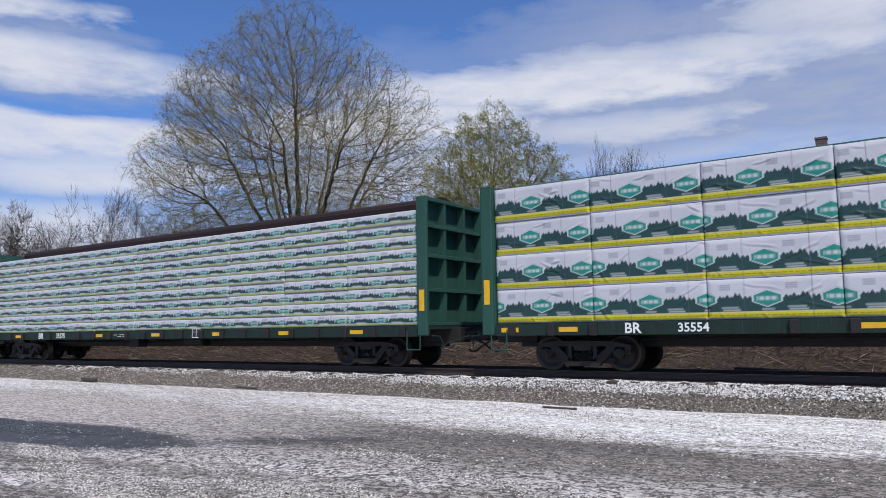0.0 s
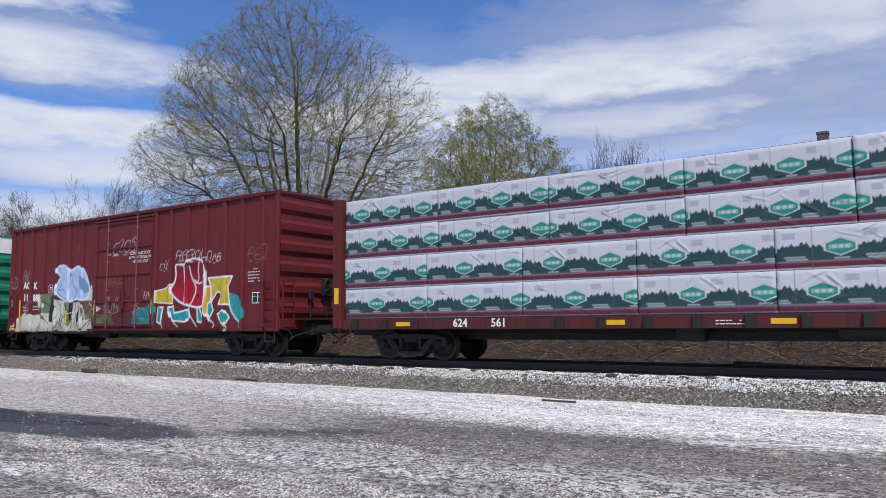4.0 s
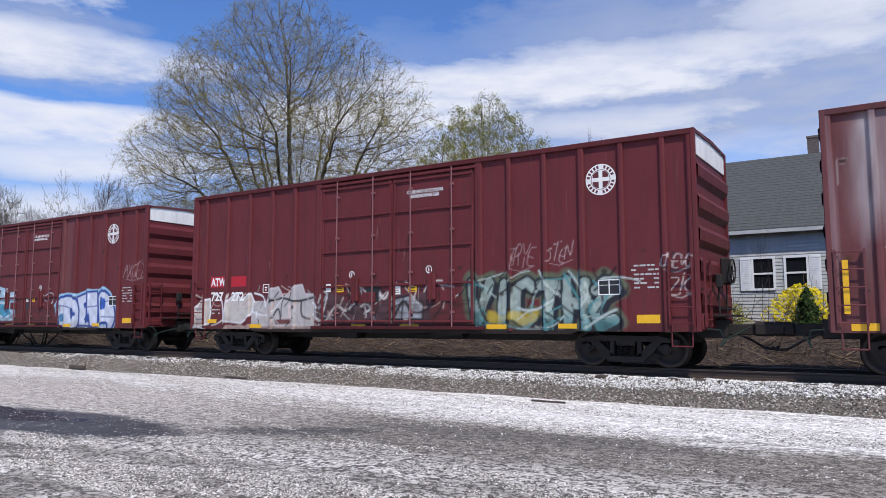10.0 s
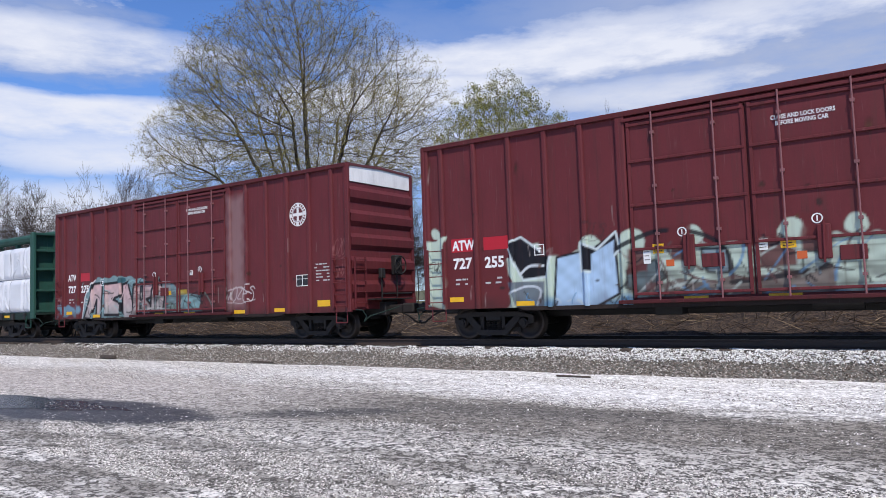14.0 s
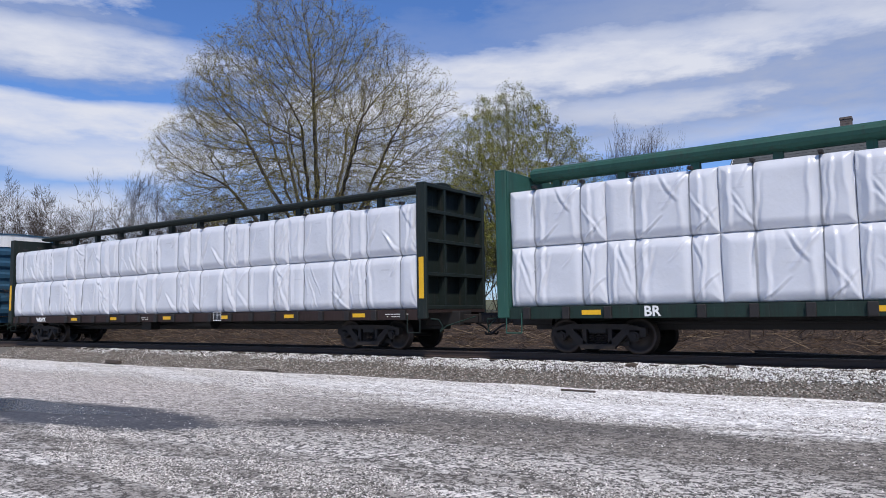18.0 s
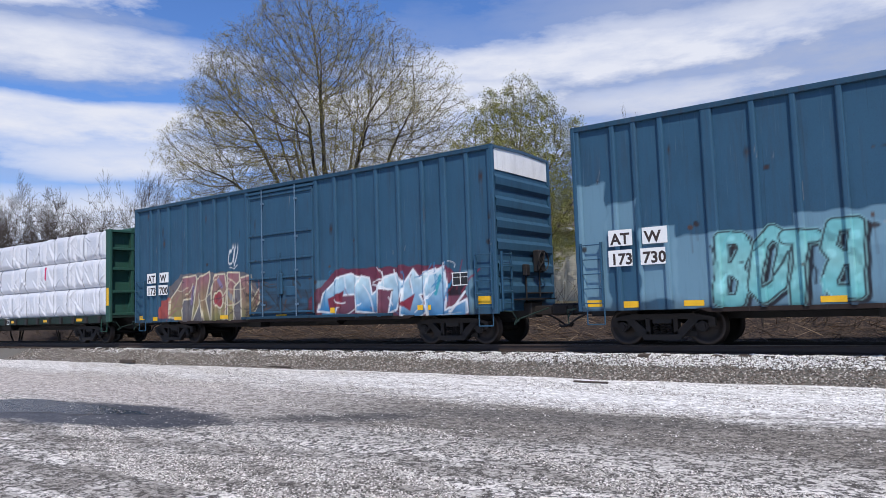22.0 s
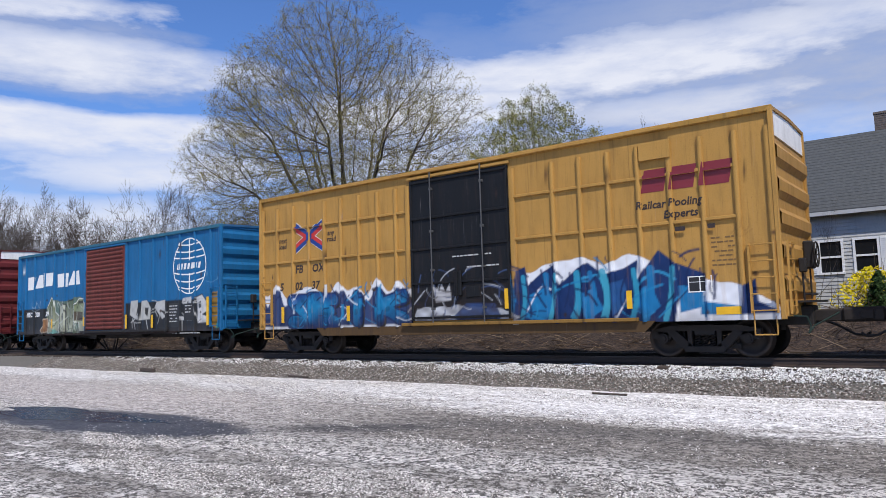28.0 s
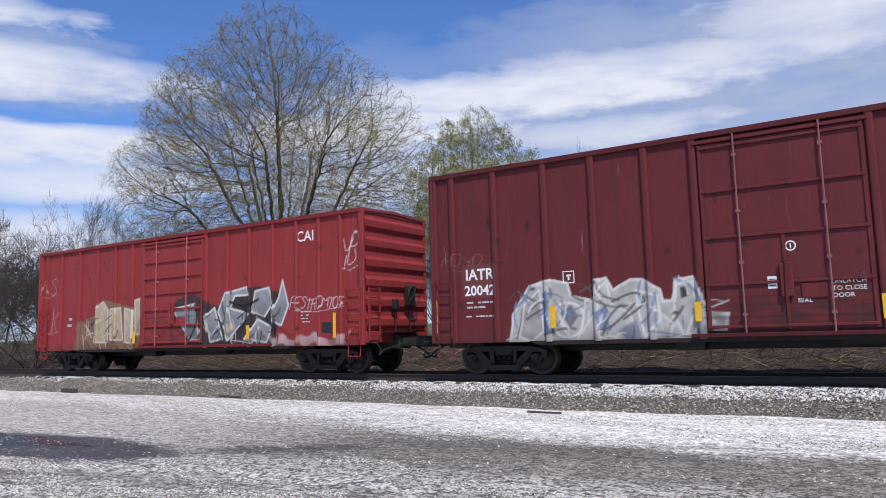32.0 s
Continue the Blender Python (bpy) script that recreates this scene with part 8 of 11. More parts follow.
# bright green car
def art5(sp):
    sp.shape("2.14,0.69 2.18,1.57 2.61,1.77 2.94,2.38 3.31,2.46 3.52,2.13 3.82,2.34 4.43,2.39 4.67,2.24 5.04,2.25 5.32,2.05 5.53,1.49 5.64,2.00 6.03,2.39 6.34,2.38 6.51,1.96 6.54,1.30 6.37,0.75", (0.47, 0.44, 0.41), 0.9, rough=0.04)
    sp.shape("2.26,0.84 2.31,1.47 2.72,1.56 3.00,2.21 3.23,2.34 3.45,2.09 3.51,1.72 3.80,1.35 3.64,0.80 3.04,0.71", (0.24, 0.24, 0.255), edge=BK, w=0.042, top=(0.40, 0.40, 0.43), curve=2)
    sp.shape("3.49,0.80 3.65,1.44 3.60,2.18 4.39,2.32 4.58,2.05 4.41,1.51 4.65,0.98 4.31,0.71", (0.24, 0.24, 0.255), edge=BK, w=0.042, top=(0.42, 0.42, 0.45), curve=2)
    sp.shape("4.51,0.78 4.65,2.13 5.21,2.16 5.44,1.75 5.51,0.97 5.36,0.71", (0.24, 0.24, 0.255), edge=BK, w=0.042, top=(0.34, 0.34, 0.36), curve=2)
    sp.shape("5.73,0.78 5.66,1.66 5.96,2.24 6.28,2.31 6.44,1.97 6.42,1.13 6.17,0.73", (0.24, 0.24, 0.255), edge=BK, w=0.042, top=(0.44, 0.43, 0.44), curve=2)
    sp.trace("2.49,1.13 2.83,1.46 3.27,1.50 3.58,1.26", (0.55, 0.55, 0.58), 0.03)
    sp.trace("3.12,2.11 3.07,1.17", (0.55, 0.55, 0.58), 0.03)
    sp.trace("3.87,2.17 4.01,1.71 3.95,0.89", (0.52, 0.52, 0.55), 0.03)
    sp.trace("4.16,1.57 5.28,1.49", BK, 0.02)
    sp.trace("4.82,1.90 5.20,1.93 5.29,1.58 4.75,1.15 5.27,1.10", BK, 0.025)
    sp.trace("4.04,0.89 4.16,1.52 4.02,2.07", BK, 0.02)
    sp.trace("3.04,0.71 3.32,1.54 3.17,2.01", BK, 0.018)
    sp.trace("5.95,2.07 5.87,0.97", (0.55, 0.55, 0.58), 0.03)
    sp.shape("5.89,1.52 6.07,1.60 6.10,1.30 5.91,1.27", (0.03, 0.08, 0.18))
    sp.shape("10.46,0.92 10.05,1.12 10.02,1.23 10.48,1.26 10.78,1.57 10.79,2.05 11.22,2.06 11.73,1.74 12.29,1.79 12.94,1.82 13.22,1.49 13.28,0.92", (0.47, 0.45, 0.41), 0.9, rough=0.05)
    sp.shape("10.79,1.22 10.94,1.57 10.89,1.78 11.22,2.00 11.43,1.76 11.52,1.55 11.29,1.35 11.50,0.93 10.71,0.94", (0.34, 0.34, 0.38), edge=(0.03, 0.045, 0.07), top=(0.46, 0.46, 0.50))
    sp.shape("11.67,0.93 11.90,1.74 12.13,1.79 12.24,0.93", (0.30, 0.30, 0.34), edge=(0.03, 0.045, 0.07), top=(0.46, 0.46, 0.50))
    sp.shape("12.35,0.93 12.34,1.65 12.53,1.32 12.77,1.70 12.82,0.92", (0.32, 0.32, 0.36), edge=(0.03, 0.045, 0.07), top=(0.44, 0.44, 0.48))
    sp.shape("10.08,1.16 10.22,1.19 10.37,0.94 10.23,0.90", (0.03, 0.09, 0.14), edge=BK)
    sp.shape("10.49,1.51 10.74,1.36 10.66,1.08 10.48,1.29", (0.03, 0.09, 0.14), edge=BK)
    sp.trace("11.12,1.56 11.25,1.69 11.30,1.52 11.11,1.39", BK, 0.025)
    sp.trace("11.45,1.07 12.21,1.32", (0.03, 0.10, 0.17), 0.05)
    sp.tag("ZAPS", 15.25, 15.9, 2.9, 3.15, (0.45, 0.50, 0.46), 0.02, 23, 0.6)
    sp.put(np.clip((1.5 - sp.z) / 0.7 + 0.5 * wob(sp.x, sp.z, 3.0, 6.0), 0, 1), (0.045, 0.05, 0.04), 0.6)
    sp.rect(6.25, 9.85, 0.85, 2.0, (0.05, 0.055, 0.045), 0.45, 0.5, 0.25, 9.0)
    for q in range(26):
        sp.blob(0.5 + q * 0.6 + 0.25 * math.sin(q * 5.1), 2.5 + 1.0 * math.sin(q * 2.3), 0.035, 0.07, (0.06, 0.03, 0.018), 0.85, 0.03)
    for dx in (6.3, 7.2, 8.1, 9.0, 9.8):
        sp.line([(dx, 3.2), (dx + 0.03, 0.9)], 0.02, (0.03, 0.035, 0.03), 0.7, 0.12)
    for dz in (1.0, 1.12, 1.25, 1.4, 1.55):
        sp.line([(6.2, dz), (9.9, dz + 0.02)], 0.012, (0.03, 0.03, 0.03), 0.55, 0.06)
    rust = np.clip((wob(sp.x * 1.3, sp.z, 9.0, 3.0) - 0.70) * 8, 0, 1) * np.clip((3.6 - sp.z) / 0.8, 0, 1)
    sp.put(rust, (0.11, 0.050, 0.022), 0.8)
    sp.rect(6.3, 9.8, 0.9, 1.7, (0.03, 0.035, 0.028), 0.45, 0.4, 0.2, 4.0)
    sp.blob(8.0, 1.9, 0.25, 0.5, (0.06, 0.035, 0.02), 0.8, 0.15, 0.1, 2.0)
    sp.scrawl(2.4, 6.3, 0.85, 2.1, (BK, (0.55, 0.55, 0.57), (0.15, 0.15, 0.16)), 38, 5)
    sp.scrawl(10.2, 14.0, 0.85, 2.1, (BK, (0.55, 0.55, 0.57), (0.03, 0.08, 0.15)), 36, 6)


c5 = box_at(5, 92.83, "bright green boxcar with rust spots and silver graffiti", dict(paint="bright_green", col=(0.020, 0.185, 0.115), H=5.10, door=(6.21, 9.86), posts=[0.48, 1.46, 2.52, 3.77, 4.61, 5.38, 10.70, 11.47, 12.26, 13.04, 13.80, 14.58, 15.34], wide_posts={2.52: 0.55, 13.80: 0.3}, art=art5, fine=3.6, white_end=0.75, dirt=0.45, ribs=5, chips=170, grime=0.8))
for s_, x_, z_ in (("CR", 0.86, 2.14), ("LE", 1.95, 2.11), ("119", 0.86, 1.68), ("74", 1.96, 1.66)):
    stencil(c5, s_, x_ - HB, z_, 0.25, y=PANEL_Y - 0.004, bold=0.010)
for k_, s_ in enumerate(("CLOSE AND LOCK", "DOORS BEFORE", "MOVING CAR")):
    stencil(c5, s_, (8.28 + 0.06 * k_) - HB, 3.50 - 0.15 * k_, 0.10, y=-HW + 0.01)
stencil(c5, "4", 3.05 - HB, 1.66, 0.25, y=PANEL_Y - 0.004, bold=0.010)
car_marks(c5, [(2.72, 1.1, 1.62, 0.13), (5.82, 1.12, 1.6, 0.12), (10.4, 1.05, 1.65, 0.12), (13.2, 1.05, 1.6, 0.13), (15.42, 1.0, 1.9, 0.10)], (14.72, 1.28), [(0.9, 1.35, 1.48, 2, 0.06), (1.95, 2.3, 1.48, 2, 0.06), (14.7, 15.2, 2.35, 6, 0.06)])


# brown car with worn, chalky streaks
def art6(sp):
    sp.shape("2.58,0.75 2.73,1.41 3.18,1.81 3.76,1.79 4.14,1.84 4.97,1.62 5.33,1.37 5.97,1.23 6.37,0.72 4.71,0.68", (0.52, 0.44, 0.46), 0.5, rough=0.05)
    sp.shape("1.94,0.88 3.09,0.88 4.71,0.79 6.06,0.86 6.39,0.69 3.73,0.67 1.99,0.67", (0.64, 0.58, 0.59), 0.9, rough=0.04)
    sp.shape("1.65,1.50 2.43,1.48 2.48,0.91 1.63,0.88", (0.50, 0.44, 0.46), 0.55, edge=(0.6, 0.55, 0.55), w=0.015)
    sp.trace("2.64,1.73 2.85,2.05 2.93,1.79 2.83,1.16 2.90,0.78", (0.66, 0.60, 0.61), 0.04)
    sp.trace("3.05,1.85 3.44,1.65 3.68,1.15 3.61,0.79 3.22,0.78", (0.66, 0.60, 0.61), 0.04)
    sp.trace("3.16,0.91 3.30,1.53 3.05,1.85", (0.66, 0.60, 0.61), 0.04)
    sp.trace("3.76,1.79 3.81,0.79", (0.66, 0.60, 0.61), 0.04)
    sp.trace("3.87,1.15 4.08,1.45 4.25,0.79", (0.66, 0.60, 0.61), 0.04)
    sp.trace("4.08,1.82 4.49,1.39 4.54,0.79", (0.66, 0.60, 0.61), 0.04)
    sp.trace("4.50,1.81 4.97,1.50 5.01,0.80 4.55,0.84", (0.66, 0.60, 0.61), 0.04)
    sp.trace("5.20,1.49 5.24,0.80", (0.66, 0.60, 0.61), 0.04)
    sp.trace("5.42,0.80 5.53,1.37 5.82,1.48 5.98,1.14 5.69,0.80", (0.66, 0.60, 0.61), 0.04)
    sp.trace("4.96,1.20 5.42,1.37", (0.66, 0.60, 0.61), 0.04)
    sp.trace("2.56,1.16 2.41,0.84 2.89,0.78", (0.66, 0.60, 0.61), 0.04)
    sp.trace("6.97,1.62 6.85,1.74 6.95,1.88 7.02,1.68 6.92,1.57", (0.66, 0.60, 0.61), 0.04)
    sp.trace("6.96,1.88 7.05,1.89", (0.70, 0.66, 0.66), 0.024)
    sp.trace("7.12,1.62 7.23,1.78 7.24,1.58 7.12,1.56", (0.70, 0.66, 0.66), 0.024)
    sp.trace("7.33,1.56 7.32,1.78 7.44,1.79 7.40,1.64 7.57,1.82", (0.70, 0.66, 0.66), 0.024)
    sp.trace("7.11,1.40 7.31,1.51 7.20,1.29 7.40,1.34 7.50,1.50", (0.70, 0.66, 0.66), 0.024)
    sp.trace("7.15,1.19 7.09,1.35 7.25,1.26 7.29,1.02 7.09,0.97", (0.70, 0.66, 0.66), 0.024)
    sp.trace("7.40,1.29 7.44,1.02 7.55,1.26 7.59,1.00", (0.70, 0.66, 0.66), 0.024)
    sp.trace("7.67,1.02 7.70,1.29 7.87,1.25 7.84,1.00", (0.70, 0.66, 0.66), 0.024)
    sp.trace("7.28,0.88 7.76,0.86 8.04,0.97", (0.70, 0.66, 0.66), 0.024)
    sp.tag("JEK", 8.5, 8.9, 2.3, 2.6, (0.50, 0.36, 0.36), 0.016, 34, 0.6)
    col = (0.50, 0.47, 0.48)
    for a in (0.75, 1.25, 1.9, 2.5, 3.1, 3.95, 4.75, 5.6, 10.4, 11.2, 12.0, 12.7, 13.4, 14.2, 14.95):
        m = np.exp(-((sp.x - a) / (0.20 + 0.08 * math.sin(a * 9))) ** 2) * np.clip((sp.z - 1.9 - 0.9 * abs(math.sin(a * 5))) / 0.8, 0, 1) * (0.75 + 0.35 * wob(sp.x * 2, sp.z * 0.35, 5.0, a))
        sp.put(m * np.clip((4.95 - sp.z) / 0.25, 0.3, 1), col, 0.72)
    m = np.clip(wob(sp.x * 3, sp.z * 0.15, 2.2, 8.0) * 2.5, 0, 1) * np.clip((sp.z - 1.3) / 1.0, 0, 1) * ((sp.x < 6.1) | (sp.x > 10.0))
    sp.put(m, (0.33, 0.27, 0.29), 0.30)


c6 = box_at(6, 74.63, "faded brown boxcar with chalky white streaks and graffiti", dict(paint="faded_brown", col=(0.135, 0.045, 0.048), H=5.08, door=(6.23, 9.93), posts=[0.86, 1.55, 2.23, 2.71, 3.58, 4.37, 5.17, 10.89, 11.67, 12.40, 13.14, 13.78, 14.60, 15.35], art=art6, fine=4.9, white_end=0.0, wide_posts={13.78: 0.22}, ribs=6))
for s_, x_, z_ in (("CR", 0.98, 2.72), ("66", 0.95, 2.27), ("02", 1.72, 2.25), ("31", 2.50, 2.23)):
    stencil(c6, s_, x_ - HB, z_, 0.22, y=PANEL_Y - 0.004, bold=0.006)
stencil(c6, "CLOSE AND LOCK", 8.25 - HB, 4.12, 0.10, y=-HW + 0.01)
stencil(c6, "DOORS BEFORE", 8.3 - HB, 3.96, 0.10, y=-HW + 0.01)
stencil(c6, "MOVING CAR", 8.35 - HB, 3.80, 0.10, y=-HW + 0.01)
car_marks(c6, [(0.3, 1.15, 2.15, 0.10), (15.72, 1.25, 2.15, 0.11), (0.62, 0.84, 0.98, 0.55), (10.9, 0.84, 0.97, 0.6), (13.4, 0.84, 0.97, 0.6), (15.4, 0.84, 0.97, 0.6), (1.0, 1.05, 1.2, 0.4), (14.9, 1.1, 1.25, 0.5), (5.0, 0.86, 0.98, 0.4)], (14.62, 1.48), [(0.95, 1.35, 1.95, 3, 0.05), (14.6, 15.1, 2.35, 5, 0.055), (6.35, 6.6, 3.1, 2, 0.05)])
outline_box(c6, 3.25 - HB, 2.38, 0.3, 0.28)


# the four red-brown double-door cars
BN_POSTS = [0.60, 1.60, 2.60, 3.58, 4.50, 5.40, 10.75, 11.55, 12.48, 13.40, 14.33, 15.25]
OXRED = (0.122, 0.024, 0.028)


def red_car(i, x0, label, art, num, zn, fine=2.9, atw_on=None, patch_=None, fade=None, col=OXRED):
    c = box_at(i, x0, label, dict(paint="oxide_red_%s" % "abcd"[i - 7], col=col, H=5.10, door=(5.57, 10.60), leaves=2, posts=BN_POSTS, art=art, fine=fine, white_end=0.5, ribs=5, wide_posts={13.40: 0.16}, mid_stile=False, door_rails=(0.02, 0.27, 0.52, 0.77, 0.98)))
    if atw_on:
        plate(c, "number_plate_patch", 0.84 - HB, 1.48 - HB, zn + 0.42, zn + 0.76, atw_on, PANEL_Y)
    stencil(c, "ATW", 0.88 - HB, zn + 0.47, 0.24, y=PANEL_Y - 0.006, bold=0.012, squeeze=0.82)
    stencil(c, num[0], 0.88 - HB, zn, 0.26, y=PANEL_Y - 0.004, bold=0.012)
    stencil(c, num[1], 1.82 - HB, zn - 0.01, 0.26, y=PANEL_Y - 0.004, bold=0.012)
    if patch_:
        plate(c, "painted_out_patch", 1.80 - HB, 2.5 - HB, zn + 0.42, zn + 0.74, patch_, PANEL_Y)
    herald(c, 13.86 - HB, 4.19 if i != 10 else 3.76)
    stencil(c, "CLOSE AND LOCK DOORS", 8.55 - HB, 4.36, 0.085, y=-HW + 0.01, squeeze=0.77, bold=0.003)
    stencil(c, "BEFORE MOVING CAR", 8.63 - HB, 4.24, 0.085, y=-HW + 0.01, squeeze=0.77, bold=0.003)
    car_marks(c, [(0.95, 0.98, 1.1, 0.42), (14.85, 0.98, 1.16, 0.5), (2.9, 0.84, 0.95, 0.5), (6.9, 0.84, 0.95, 0.5), (8.6, 0.84, 0.95, 0.6), (11.2, 0.84, 0.95, 0.6), (13.0, 0.86, 0.97, 0.45)], (13.75, 1.6), [(0.88, 1.3, zn - 0.3, 2, 0.06), (1.82, 2.3, zn - 0.3, 2, 0.06), (14.5, 15.1, 2.2, 6, 0.05), (8.3, 9.8, 2.45, 1, 0.05), (6.3, 7.0, 2.3, 1, 0.05)])
    outline_box(c, 3.2 - HB, zn + 0.2, 0.26, 0.26)
    roundel(c, 9.25 - HB, 2.35)
    roundel(c, 6.7 - HB, 2.30)
    return c


RED_P = plain("red_patch", (0.42, 0.008, 0.02), 0.5, 0, 0.1, 3)
BLK_P = plain("black_patch", (0.016, 0.016, 0.017), 0.5, 0, 0.2, 3)


def art7(sp):
    sp.shape("0.07,0.68 0.94,0.71 1.84,0.92 5.30,0.98 5.34,0.72 4.63,0.67", (0.44, 0.34, 0.30), 0.85, rough=0.06)
    sp.shape("0.12,0.84 0.04,1.37 0.38,1.67 0.83,1.75 0.88,1.32 0.79,0.96", (0.46, 0.42, 0.39), edge=WH)
    sp.shape("1.49,1.04 1.62,1.65 2.01,1.90 2.29,1.70 2.69,1.88 2.85,1.62 2.70,1.24 2.28,0.98", (0.46, 0.42, 0.39), 0.9, edge=WH)
    sp.shape("2.73,0.92 2.79,1.62 3.39,1.61 3.51,1.98 3.85,2.04 4.07,1.72 4.58,2.07 4.80,2.08 4.93,1.81 5.22,1.80 5.39,1.45 5.31,0.92", (0.46, 0.42, 0.39), 0.6, edge=WH, top=(0.30, 0.30, 0.31))
    sp.trace("3.46,1.61 4.04,1.74 4.54,1.58 5.26,1.71", BK, 0.035)
    sp.trace("3.58,1.08 3.88,1.50 3.97,1.03", BK, 0.03)
    sp.trace("4.29,1.47 4.37,0.98", (0.62, 0.5, 0.48), 0.05)
    sp.trace("4.78,1.58 4.77,1.16 5.12,1.10", BK, 0.03)
    sp.shape("3.69,1.08 4.34,1.10 4.35,0.96 3.77,0.93", (0.14, 0.05, 0.05))
    sp.trace("0.95,1.93 1.41,1.78 1.47,0.98", WH, 0.03)
    sp.trace("0.15,1.33 0.02,0.91 0.63,0.78", WH, 0.025)
    sp.trace("2.85,1.88 3.26,1.80 3.32,1.48", WH, 0.03)
    sp.shape("5.41,0.92 5.47,1.56 5.84,1.90 6.48,1.54 7.70,1.41 8.01,1.83 8.47,1.71 9.36,1.78 9.30,0.77", (0.07, 0.06, 0.07), 0.6, rough=0.08)
    sp.trace("5.49,1.56 5.64,1.91 5.84,1.79 5.65,1.27", (0.6, 0.58, 0.56), 0.03)
    sp.trace("5.81,1.09 6.16,1.55 6.47,1.26 6.80,1.53", (0.55, 0.52, 0.5), 0.035)
    sp.trace("7.00,1.42 7.21,1.52 7.40,1.36 7.15,1.25", (0.62, 0.6, 0.58), 0.03)
    sp.trace("7.67,1.78 7.81,1.56 8.01,1.88 8.04,1.40", (0.62, 0.6, 0.58), 0.035)
    sp.shape("7.97,1.08 8.11,1.61 8.65,1.70 9.07,1.48 9.05,1.08", (0.36, 0.37, 0.40), 0.9, edge=BK)
    sp.trace("8.17,1.19 8.47,1.65 8.72,1.18", BK, 0.04)
    sp.trace("5.52,0.92 8.97,0.87", (0.5, 0.47, 0.45), 0.03)
    sp.piece("VICTHS", 10.3, 14.2, 0.80, 2.05, [(0.07, 0.22, 0.23), (0.30, 0.36, 0.33), (0.22, 0.28, 0.25)], 0.15, (0.02, 0.025, 0.03), halo=(0.10, 0.12, 0.08), seed=43)
    sp.rect(11.0, 12.2, 1.0, 1.25, (0.55, 0.40, 0.03), 0.6, 0.1, 0.15, 4.0)
    sp.tag("TRYE", 11.5, 12.2, 2.3, 2.75, (0.40, 0.28, 0.29), 0.02, 44, 0.7)
    sp.tag("STEN", 12.5, 13.15, 2.4, 2.75, (0.45, 0.33, 0.34), 0.02, 45, 0.8)
    sp.tag("CHEVO", 15.15, 15.8, 2.15, 2.4, (0.60, 0.54, 0.54), 0.02, 46)
    sp.tag("ZK", 15.3, 15.8, 1.6, 1.95, (0.60, 0.54, 0.54), 0.02, 47)
    sp.scrawl(2.9, 5.6, 0.9, 2.0, (WH, BK, (0.46, 0.34, 0.30), BK, (0.33, 0.32, 0.33)), 34, 1)
    sp.scrawl(5.6, 10.2, 0.85, 1.95, ((0.62, 0.59, 0.57), BK, (0.46, 0.34, 0.30), BK, (0.30, 0.32, 0.35)), 60, 2)
    sp.scrawl(0.2, 2.8, 0.85, 1.8, ((0.62, 0.59, 0.57), (0.46, 0.34, 0.30)), 12, 3)
    sp.scrawl(10.5, 14.2, 0.85, 2.1, (BK, (0.45, 0.52, 0.50), (0.08, 0.26, 0.28), BK), 44, 4)


